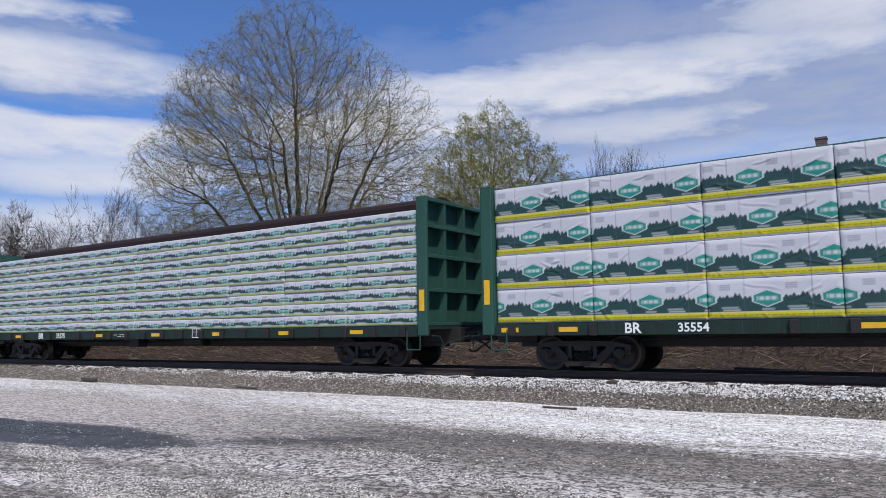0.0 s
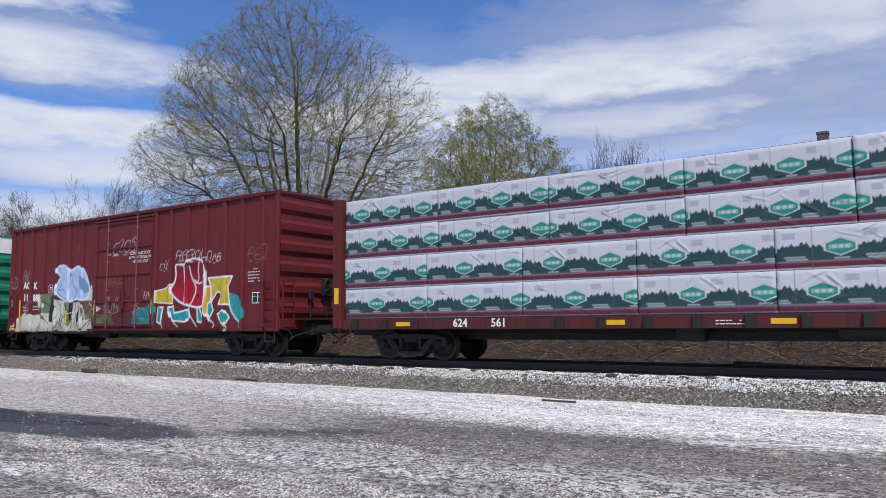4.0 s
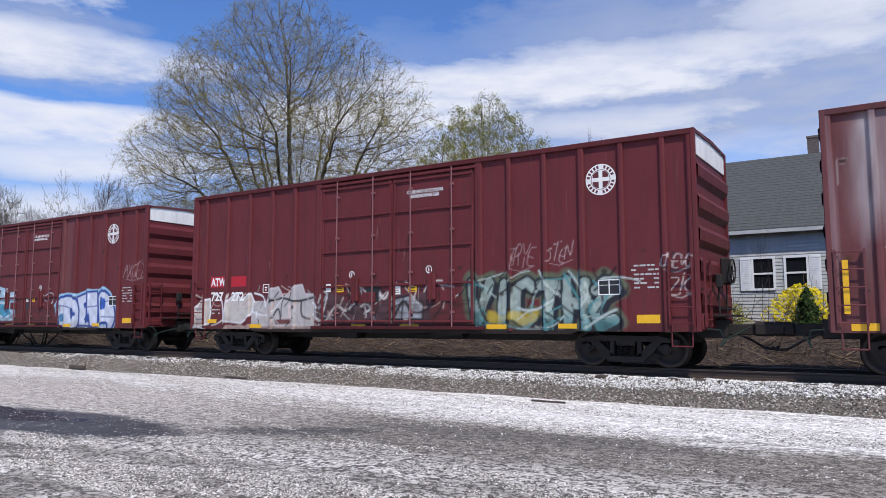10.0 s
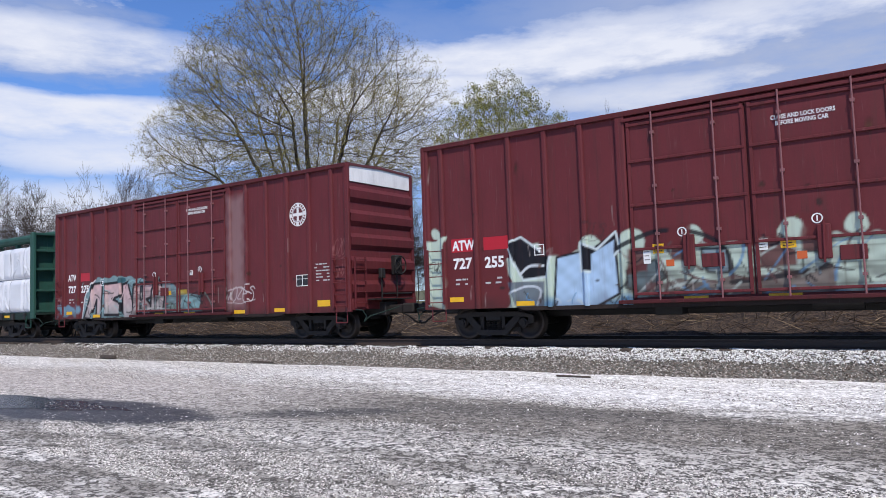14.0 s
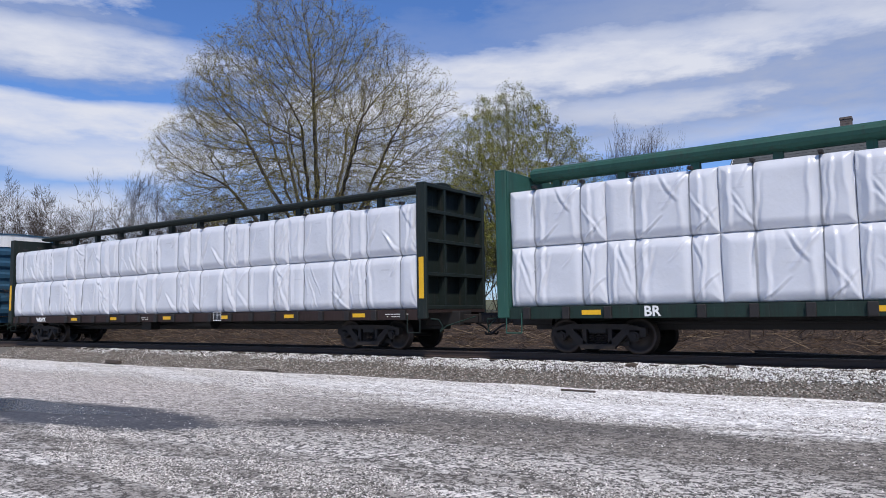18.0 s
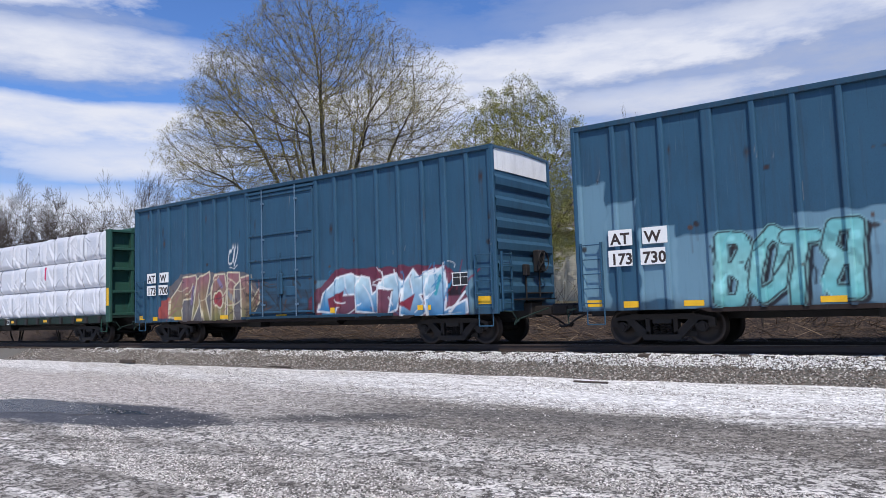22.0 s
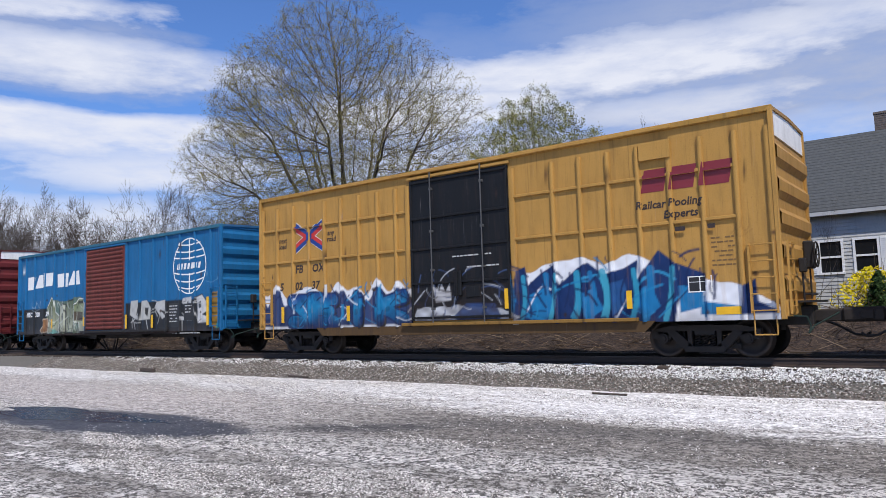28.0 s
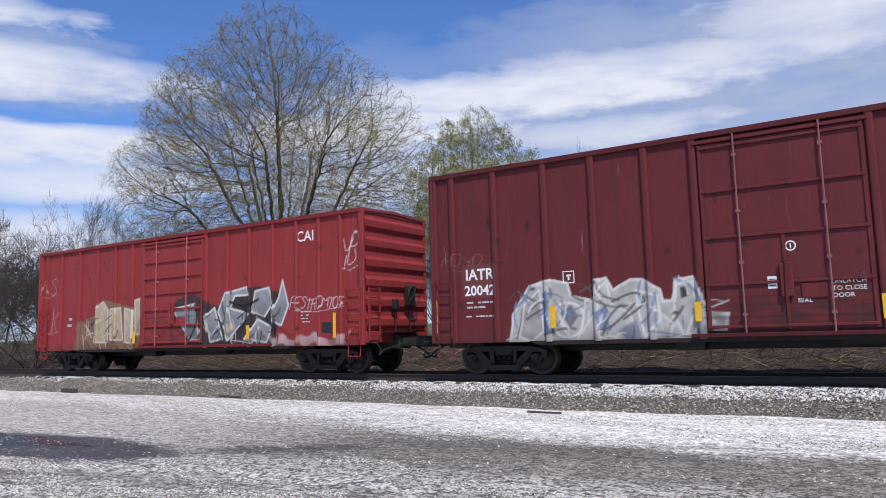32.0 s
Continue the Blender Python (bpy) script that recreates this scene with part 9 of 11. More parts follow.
def art8(sp):
    sp.shape("1.87,0.82 2.08,1.63 2.69,2.08 3.84,2.10 4.49,2.33 5.25,2.35 5.62,2.48 6.53,2.43 6.68,2.22 7.30,2.24 7.45,1.75 7.38,1.06 5.60,1.02 5.26,0.86", (0.36, 0.54, 0.66), 0.93, rough=0.05)
    sp.shape("2.38,1.00 2.68,1.92 3.65,1.96 3.64,0.99", (0.46, 0.62, 0.72), edge=(0.55, 0.68, 0.76))
    sp.shape("4.47,0.98 4.54,2.15 5.36,2.20 5.43,0.97", (0.44, 0.60, 0.70), edge=(0.55, 0.68, 0.76))
    sp.shape("4.61,1.78 5.02,1.98 5.24,1.76 5.01,1.48 4.71,1.56", (0.09, 0.36, 0.52), curve=2)
    sp.shape("6.11,1.80 6.90,1.77 7.13,1.36 6.58,1.16 6.10,1.38", (0.08, 0.33, 0.50), edge=(0.5, 0.65, 0.74))
    sp.shape("5.61,1.82 6.08,1.83 6.07,1.49 5.64,1.50", BK)
    sp.trace("3.84,1.43 4.39,1.86 4.29,1.13", (0.6, 0.7, 0.78), 0.03)
    sp.trace("6.44,2.20 6.91,2.04 7.37,2.09", (0.6, 0.7, 0.78), 0.04)
    sp.trace("5.87,2.23 5.90,1.17", (0.6, 0.7, 0.78), 0.03)
    sp.shape("10.27,1.65 10.63,2.06 11.13,2.15 11.68,2.06 12.46,2.23 13.06,2.21 13.44,2.30 13.86,2.08 14.18,1.61 14.28,1.14 14.07,0.72 10.69,0.68", (0.30, 0.50, 0.66), 0.95, rough=0.02)
    sp.shape("10.70,0.80 13.70,0.88 13.69,0.69 10.69,0.68", (0.52, 0.56, 0.66))
    sp.shape("10.44,1.74 10.65,1.94 11.10,2.03 11.56,1.95 11.84,1.71 11.93,1.25 11.84,0.72 10.69,0.75 10.65,1.16 10.48,1.50", (0.52, 0.56, 0.66), edge=(0.028, 0.065, 0.26), w=0.05, curve=2)
    sp.shape("11.26,1.55 11.55,1.54 11.65,1.30 11.48,1.05 11.35,1.14", (0.028, 0.065, 0.26))
    sp.shape("10.69,1.27 10.86,1.37 10.90,1.09 10.78,1.01", (0.06, 0.22, 0.40))
    sp.trace("10.44,1.64 10.97,1.62 11.26,1.55", (0.028, 0.065, 0.26), 0.02)
    sp.shape("11.72,1.94 12.43,2.11 12.51,1.12 12.85,1.18 12.83,0.87 11.90,0.88 11.90,1.48", (0.52, 0.56, 0.66), edge=(0.028, 0.065, 0.26), w=0.04)
    sp.shape("12.45,2.12 13.04,2.14 13.11,1.55 13.11,0.87 12.62,0.85 12.50,1.34", (0.52, 0.56, 0.66), edge=(0.028, 0.065, 0.26), w=0.04)
    sp.shape("13.05,2.03 13.38,2.19 13.76,2.01 14.08,1.62 14.19,1.17 14.06,0.86 13.84,0.67 13.69,0.71 13.69,1.03 13.20,0.93 13.11,1.55", (0.52, 0.56, 0.66), edge=(0.028, 0.065, 0.26), w=0.05, curve=2)
    sp.shape("13.18,1.79 13.37,1.97 13.56,1.80 13.54,1.53 13.38,1.41 13.21,1.54", (0.035, 0.10, 0.36), curve=2)
    sp.shape("12.16,1.69 12.44,1.82 12.51,1.61 12.26,1.51", (0.028, 0.065, 0.26))
    sp.shape("12.24,1.13 12.46,1.28 12.61,1.05 12.40,0.94", (0.028, 0.065, 0.26))
    sp.trace("12.53,1.57 13.10,1.60", (0.028, 0.065, 0.26), 0.018)
    sp.trace("13.56,1.75 14.13,1.83", (0.028, 0.065, 0.26), 0.018)
    sp.trace("13.33,1.21 14.19,1.19", (0.028, 0.065, 0.26), 0.018)
    sp.trace("13.36,1.43 13.36,1.02", (0.62, 0.64, 0.70), 0.03)
    sp.tag("AXKEZ", 14.6, 15.8, 2.55, 3.05, (0.46, 0.34, 0.34), 0.022, 53, 0.75)
    sp.tag("KJ", 9.4, 10.2, 1.75, 2.1, (0.55, 0.66, 0.70), 0.024, 54)
    sp.tag("GLO", 1.8, 2.3, 1.05, 1.3, (0.62, 0.58, 0.58), 0.018, 55)
    sp.rect(10.72, 11.25, 2.2, 4.9, (0.16, 0.065, 0.065), 0.6, 0.2, 0.05, 1.0)


def art9(sp):
    pale = (0.46, 0.56, 0.47)
    sp.rect(0.02, 0.62, 0.84, 2.6, pale, 0.95, 0.05, 0.10, 1.0)
    sp.rect(2.5, 16.0, 0.78, 1.98, pale, 0.95, 0.06, 0.16, 2.0)
    for cx, cz, r in ((0.35, 2.75, 0.14), (0.5, 2.55, 0.10), (3.2, 2.0, 0.3), (4.6, 2.1, 0.28), (5.6, 2.15, 0.3), (6.9, 2.2, 0.22), (8.8, 2.15, 0.25), (10.9, 2.3, 0.35), (11.8, 2.45, 0.42), (12.9, 2.45, 0.4), (13.9, 2.45, 0.35), (14.5, 2.2, 0.3), (15.2, 2.25, 0.28), (15.05, 2.75, 0.13), (15.5, 2.95, 0.22), (15.65, 3.2, 0.13), (15.8, 2.5, 0.3), (9.9, 2.2, 0.2)):
        sp.blob(cx, cz, r, r, pale, 0.95, 0.05, 0.03, cx)
    sp.rect(2.9, 15.9, 0.72, 0.98, (0.10, 0.28, 0.48), 0.85, 0.2, 0.1, 5.0)
    sp.shape("3.77,1.94 4.70,2.09 5.19,2.38 5.26,1.05 4.63,0.74 3.66,0.76", (0.36, 0.50, 0.66), edge=BK)
    sp.shape("2.44,2.35 2.85,2.49 3.46,2.04 3.67,2.16 3.49,1.50 2.87,1.45 2.66,1.82", BK, edge=(0.55, 0.62, 0.62))
    sp.trace("2.81,1.60 3.04,1.80 3.42,1.77", (0.6, 0.64, 0.66), 0.03)
    sp.shape("4.37,2.24 4.77,2.06 5.23,2.43 5.31,2.04 4.81,1.54 4.38,1.59", BK, edge=(0.55, 0.62, 0.62))
    sp.shape("4.63,1.96 5.18,2.24 5.14,1.43 4.60,1.45", (0.36, 0.50, 0.66))
    sp.shape("2.42,1.42 3.43,1.40 3.40,0.77 2.69,0.78", (0.10, 0.12, 0.15), 0.9)
    sp.trace("2.47,1.14 2.95,1.33 3.39,1.24 3.22,0.85", (0.55, 0.6, 0.64), 0.025)
    sp.trace("5.23,2.05 6.14,2.41 7.08,2.27 7.61,1.88 7.65,1.31", BK, 0.05)
    sp.shape("7.06,1.92 7.57,1.89 7.61,1.40 7.17,1.43", (0.24, 0.32, 0.36), 0.9, edge=BK)
    sp.shape("5.47,1.54 6.10,1.75 6.32,1.37 5.82,1.03 5.44,1.17", (0.12, 0.16, 0.17), 0.9, edge=BK)
    sp.trace("5.69,1.03 6.21,1.50 6.36,1.97", (0.45, 0.5, 0.48), 0.025)
    sp.shape("5.83,1.27 7.58,1.29 8.73,1.37 9.51,1.43 9.46,0.70 5.93,0.78", (0.12, 0.05, 0.05), 0.75, rough=0.05)
    sp.trace("7.64,1.20 8.53,1.27 9.42,1.44", BK, 0.05)
    sp.shape("10.56,2.02 10.82,2.38 11.16,2.27 11.61,2.33 11.70,1.99 11.31,1.55 10.76,1.60", BK, edge=(0.5, 0.6, 0.62))
    sp.shape("10.59,2.13 10.95,2.29 11.16,2.07 10.97,1.82 10.69,1.86", (0.36, 0.50, 0.66), curve=2)
    sp.shape("11.67,2.19 12.18,2.52 12.63,2.49 12.99,2.11 12.66,1.77 12.18,1.68 12.72,0.91 11.83,0.97 11.54,1.26 11.75,1.70", BK, edge=(0.5, 0.6, 0.62))
    sp.shape("11.75,1.56 11.86,2.03 12.27,2.37 12.52,2.27 12.42,1.98 12.08,1.74 11.90,1.13", (0.36, 0.50, 0.66), edge=BK, w=0.015)
    sp.shape("12.98,2.05 13.34,2.28 13.31,0.96 12.88,0.94 13.09,1.51", BK, edge=(0.5, 0.6, 0.62))
    sp.shape("13.04,1.78 13.26,2.01 13.22,1.10 12.97,1.02", (0.36, 0.50, 0.66))
    sp.shape("13.43,2.41 14.08,2.12 14.43,1.58 14.28,1.20 13.81,1.00 13.34,1.15 13.31,1.90", BK, edge=(0.5, 0.6, 0.62))
    sp.shape("13.55,1.89 14.07,1.93 14.19,1.53 13.68,1.42", (0.36, 0.50, 0.66), edge=BK, w=0.015)
    sp.shape("10.61,1.43 11.34,1.40 11.32,0.89 10.59,0.91", (0.36, 0.50, 0.66), 0.95)
    sp.shape("13.37,1.07 14.03,1.05 14.02,0.74 13.36,0.75", (0.36, 0.50, 0.66), 0.95)
    sp.shape("15.29,1.90 15.64,2.08 15.92,2.06 15.87,0.95 15.39,1.16", BK, edge=(0.5, 0.6, 0.62))
    sp.shape("15.45,1.96 15.70,2.12 15.89,1.99 15.88,1.71 15.62,1.63", (0.36, 0.50, 0.66), curve=2)
    sp.shape("15.29,1.17 15.85,1.15 15.84,0.84 15.33,0.92", (0.36, 0.50, 0.66), 0.9)
    sp.tag("SEYER", 15.1, 15.85, 2.4, 2.6, BK, 0.02, 65)
    sp.tag("SEWK", 0.05, 0.5, 1.75, 2.0, BK, 0.018, 66)
    sp.tag("JTS", 4.4, 5.0, 2.35, 2.7, (0.05, 0.03, 0.03), 0.02, 67, 0.7)
    for a, b, z0, z1 in ((13.6, 14.7, 0.95, 1.6), (0.62, 2.45, 0.8, 2.0), (6.42, 6.87, 1.66, 2.44), (8.96, 9.44, 1.75, 2.48), (8.17, 8.84, 1.47, 2.04), (5.50, 5.93, 1.5, 2.02), (3.35, 3.85, 1.98, 2.4)):
        sp.rect(a, b, z0, z1, (0.115, 0.022, 0.024), 0.9, 0.06, 0.05, a)
    sp.scrawl(5.8, 10.2, 0.85, 2.0, (BK, (0.10, 0.05, 0.05), (0.40, 0.46, 0.42), (0.12, 0.26, 0.42)), 60, 8)
    sp.scrawl(2.8, 5.6, 0.8, 1.2, (BK, (0.5, 0.58, 0.62), (0.10, 0.25, 0.42)), 16, 9)
    sp.scrawl(10.6, 14.2, 0.85, 2.1, (BK, (0.5, 0.6, 0.64)), 20, 10)


def art10(sp):
    sp.shape("1.84,0.72 2.13,1.78 2.98,2.34 4.66,2.35 6.09,2.17 6.69,1.76 7.41,2.03 8.95,1.34 9.36,0.91 7.60,0.69", (0.19, 0.36, 0.38), 0.7, rough=0.06)
    sp.shape("4.21,0.75 5.68,1.25 7.62,1.29 8.72,0.93 7.60,0.69", (0.13, 0.19, 0.16), 0.85, rough=0.05)
    sp.shape("2.02,0.83 2.71,2.13 3.32,2.15 3.20,0.81 2.86,0.81 2.93,1.52 2.50,0.78", (0.34, 0.34, 0.33), edge=BK, w=0.05, top=(0.56, 0.36, 0.36))
    sp.shape("3.44,0.93 3.52,2.09 4.60,2.14 4.67,1.64 3.96,1.52 4.58,1.32 4.54,0.91", (0.34, 0.34, 0.33), edge=BK, w=0.05, top=(0.56, 0.36, 0.36))
    sp.shape("4.67,0.74 4.65,2.03 4.98,2.10 5.37,1.20 5.44,1.99 5.88,2.04 5.79,0.72 5.30,0.70", (0.34, 0.34, 0.33), edge=BK, w=0.05, top=(0.56, 0.36, 0.36))
    sp.shape("5.92,0.88 5.98,2.07 6.58,2.02 6.71,1.55 6.21,1.44 6.93,0.91", (0.34, 0.34, 0.33), edge=BK, w=0.05, top=(0.56, 0.36, 0.36))
    sp.shape("6.44,0.98 6.52,1.77 6.90,2.19 7.33,1.65 7.16,0.97", (0.34, 0.34, 0.33), edge=BK, w=0.05, top=(0.56, 0.36, 0.36))
    sp.shape("4.25,2.27 4.80,2.31 4.92,2.13 4.38,2.08", (0.03, 0.10, 0.12), curve=1)
    sp.trace("1.90,0.83 2.13,1.87 2.83,2.27", (0.62, 0.60, 0.60), 0.03)
    sp.trace("5.67,1.02 6.67,1.17 8.50,0.90", (0.5, 0.5, 0.46), 0.03)
    sp.shape("8.19,1.36 8.53,1.59 9.28,1.48 9.20,1.09 8.51,1.03", (0.24, 0.44, 0.46), 0.85, rough=0.04)
    sp.shape("7.98,1.70 8.53,1.71 8.57,1.54 8.04,1.53", (0.5, 0.36, 0.04), 0.8)
    sp.trace("10.70,1.58 11.18,1.71 11.73,1.46", (0.64, 0.6, 0.6), 0.02)
    sp.tag("WOZES", 10.5, 11.9, 1.25, 1.7, (0.68, 0.64, 0.64), 0.026, 73)
    sp.rect(10.72, 11.4, 1.0, 4.6, (0.30, 0.20, 0.20), 0.55, 0.35, 0.1, 3.0)
    sp.tag("AK", 0.15, 0.5, 1.3, 1.7, (0.40, 0.25, 0.25), 0.018, 74, 0.6)
    sp.tag("GZO", 15.3, 15.75, 2.4, 2.9, (0.34, 0.14, 0.14), 0.018, 75, 0.6)
    sp.tag("SNX", 15.3, 15.75, 1.8, 2.1, (0.34, 0.14, 0.14), 0.018, 76, 0.6)
    sp.rect(0.1, 1.7, 0.95, 1.3, (0.14, 0.32, 0.42), 0.7, 0.1, 0.15, 4.0)
    sp.scrawl(2.0, 7.2, 0.85, 2.1, (BK, (0.55, 0.40, 0.40), (0.22, 0.40, 0.42)), 44, 23, 0.014)
    sp.scrawl(5.8, 9.6, 0.85, 1.6, (BK, (0.20, 0.26, 0.24), (0.45, 0.44, 0.42)), 40, 24)


c7 = red_car(7, 56.36, "red-brown double-door boxcar with a band of graffiti", art7, ("727", "272"), 1.68, atw_on=RED_P, patch_=RED_P)
c8 = red_car(8, 37.98, "red-brown double-door boxcar with pale blue graffiti", art8, ("727", "323"), 1.66, 4.9, atw_on=RED_P, patch_=BLK_P)
c9 = red_car(9, 19.57, "red-brown double-door boxcar with pale green and blue graffiti", art9, ("727", "255"), 1.82, 3.4, atw_on=RED_P, patch_=RED_P)
c10 = red_car(10, 1.04, "red-brown double-door boxcar with pink lettered graffiti", art10, ("727", "275"), 1.84, 4.6, patch_=RED_P)


# the two blue cars
BLUE_POSTS = [1.00, 1.50, 2.10, 3.08, 3.98, 4.74, 5.54, 10.42, 11.21, 12.04, 12.83, 13.67, 14.37, 15.13]
GREYBLUE = (0.030, 0.085, 0.142)
PALEB = (0.17, 0.30, 0.38)


def blue_car(i, x0, label, art, num, fine):
    c = box_at(i, x0, label, dict(paint="grey_blue_%d" % i, col=GREYBLUE, H=5.10, door=(6.53, 9.55), posts=BLUE_POSTS, art=art, fine=fine, white_end=0.6, ribs=6, wide_posts={3.08: 0.24, 14.37: 0.2}, dirt=0.3, mid_stile=True, door_rails=(0.02, 0.30, 0.45, 0.66, 0.98)))
    for s_, x_, z_ in (("AT", 0.84, 2.27), ("W", 1.62, 2.27), (num[0], 0.82, 1.82), (num[1], 1.56, 1.82)):
        plate(c, "number_patch", x_ - 0.03 - HB, x_ + 0.52 - HB, z_ - 0.04, z_ + 0.32, M_WHITE, -HW - 0.001)
        stencil(c, s_, x_ - HB + 0.02, z_, 0.24, M_DARKINK, y=-HW - 0.007, bold=0.010)
    car_marks(c, [(0.35, 0.9, 1.05, 0.4), (1.2, 0.86, 1.0, 0.42), (2.6, 0.86, 0.98, 0.42), (5.2, 0.86, 0.98, 0.45), (8.0, 0.86, 0.98, 0.5), (10.3, 0.95, 1.1, 0.35), (13.6, 0.95, 1.08, 0.45), (15.55, 1.05, 1.25, 0.62)], (14.55, 1.55), [(6.9, 7.3, 3.0, 2, 0.05)])
    return c


def art13(sp):
    for a, b, z0, z1 in ((0.0, 0.75, 0.85, 3.7), (0.75, 1.45, 2.5, 3.2), (2.2, 6.5, 0.82, 2.35), (4.6, 6.5, 1.9, 2.6), (14.35, 15.1, 2.4, 2.95), (7.1, 7.9, 2.9, 3.3), (8.2, 9.0, 2.9, 3.3), (1.5, 2.3, 1.0, 2.6)):
        sp.rect(a, b, z0, z1, PALEB, 0.75, 0.05, 0.06, a)
    sp.piece("BOTB", 3.0, 5.7, 0.82, 2.35, [(0.13, 0.42, 0.44), (0.22, 0.48, 0.48), (0.16, 0.44, 0.46)], 0.26, (0.25, 0.50, 0.50), seed=81, rim=0.03)
    for a, b, z0, z1 in ((7.0, 7.8, 2.0, 2.5), (8.2, 9.2, 1.9, 2.6), (7.9, 9.4, 1.0, 1.5), (6.7, 7.5, 1.2, 1.9)):
        sp.rect(a, b, z0, z1, (0.20, 0.28, 0.33), 0.8, 0.05, 0.06, b)
    sp.rect(6.55, 6.8, 0.9, 2.4, (0.10, 0.035, 0.03), 0.7, 0.1, 0.1, 3.0)
    sp.shape("9.74,1.62 10.90,2.28 12.22,2.36 13.24,1.95 13.75,2.28 14.38,2.19 15.33,0.91 15.31,0.68 9.76,0.74", (0.20, 0.22, 0.32), 0.75, rough=0.06)
    sp.shape("9.77,1.06 15.33,1.00 15.32,0.74 9.76,0.77", (0.27, 0.23, 0.38), 0.8, rough=0.05)
    sp.shape("9.82,1.97 10.19,2.24 10.90,2.33 11.24,2.08 10.79,1.66 9.96,1.65", (0.06, 0.05, 0.05), edge=WH)
    sp.shape("11.23,0.98 11.36,2.14 11.86,2.30 12.23,2.18 12.15,0.90 11.79,0.90", (0.15, 0.32, 0.36), edge=WH, top=(0.28, 0.10, 0.16))
    sp.shape("12.22,2.25 12.75,2.28 13.24,1.90 13.29,0.97 12.68,0.97 12.53,1.47 12.27,1.50", (0.16, 0.27, 0.36), edge=(0.5, 0.2, 0.24), top=(0.26, 0.10, 0.15))
    sp.shape("13.37,2.09 13.75,2.24 14.30,2.20 14.37,1.87 14.59,1.78 14.26,1.57 14.47,0.99 13.35,0.95", (0.18, 0.32, 0.36), edge=WH, top=(0.30, 0.07, 0.11))
    sp.shape("11.58,1.32 11.80,1.63 12.04,1.55 12.14,1.01 11.79,0.94 11.65,1.08", (0.45, 0.42, 0.44), edge=(0.42, 0.04, 0.08))
    sp.shape("11.73,1.35 11.85,1.52 11.95,1.17 11.81,1.08", (0.34, 0.03, 0.06))
    sp.trace("14.27,1.71 14.74,1.93 14.81,1.69 15.11,1.37 15.31,0.88", WH, 0.024)
    sp.trace("10.01,1.61 10.03,1.06 10.30,0.94", WH, 0.024)
    sp.trace("10.51,1.31 10.59,1.00 10.84,1.03 11.24,1.29", (0.5, 0.1, 0.15), 0.03)
    sp.trace("14.26,1.49 14.43,1.01 14.23,0.94", WH, 0.02)
    sp.trace("12.89,1.72 13.03,1.22", (0.08, 0.14, 0.18), 0.04)
    sp.trace("12.44,1.33 12.71,1.48 12.51,0.99", (0.35, 0.08, 0.12), 0.03)
    sp.trace("13.64,1.76 14.04,1.82 13.93,1.26", (0.08, 0.14, 0.18), 0.04)
    sp.tag("JUNK", 15.25, 15.75, 1.9, 2.1, (0.5, 0.55, 0.55), 0.018, 83)
    sp.scrawl(9.8, 15.0, 0.85, 2.1, ((0.50, 0.54, 0.56), (0.10, 0.20, 0.26), (0.34, 0.08, 0.13), (0.30, 0.26, 0.40)), 54, 21, 0.015)
    sp.scrawl(6.6, 9.4, 0.9, 2.2, ((0.03, 0.035, 0.04), (0.24, 0.30, 0.34), (0.10, 0.06, 0.05)), 40, 22)


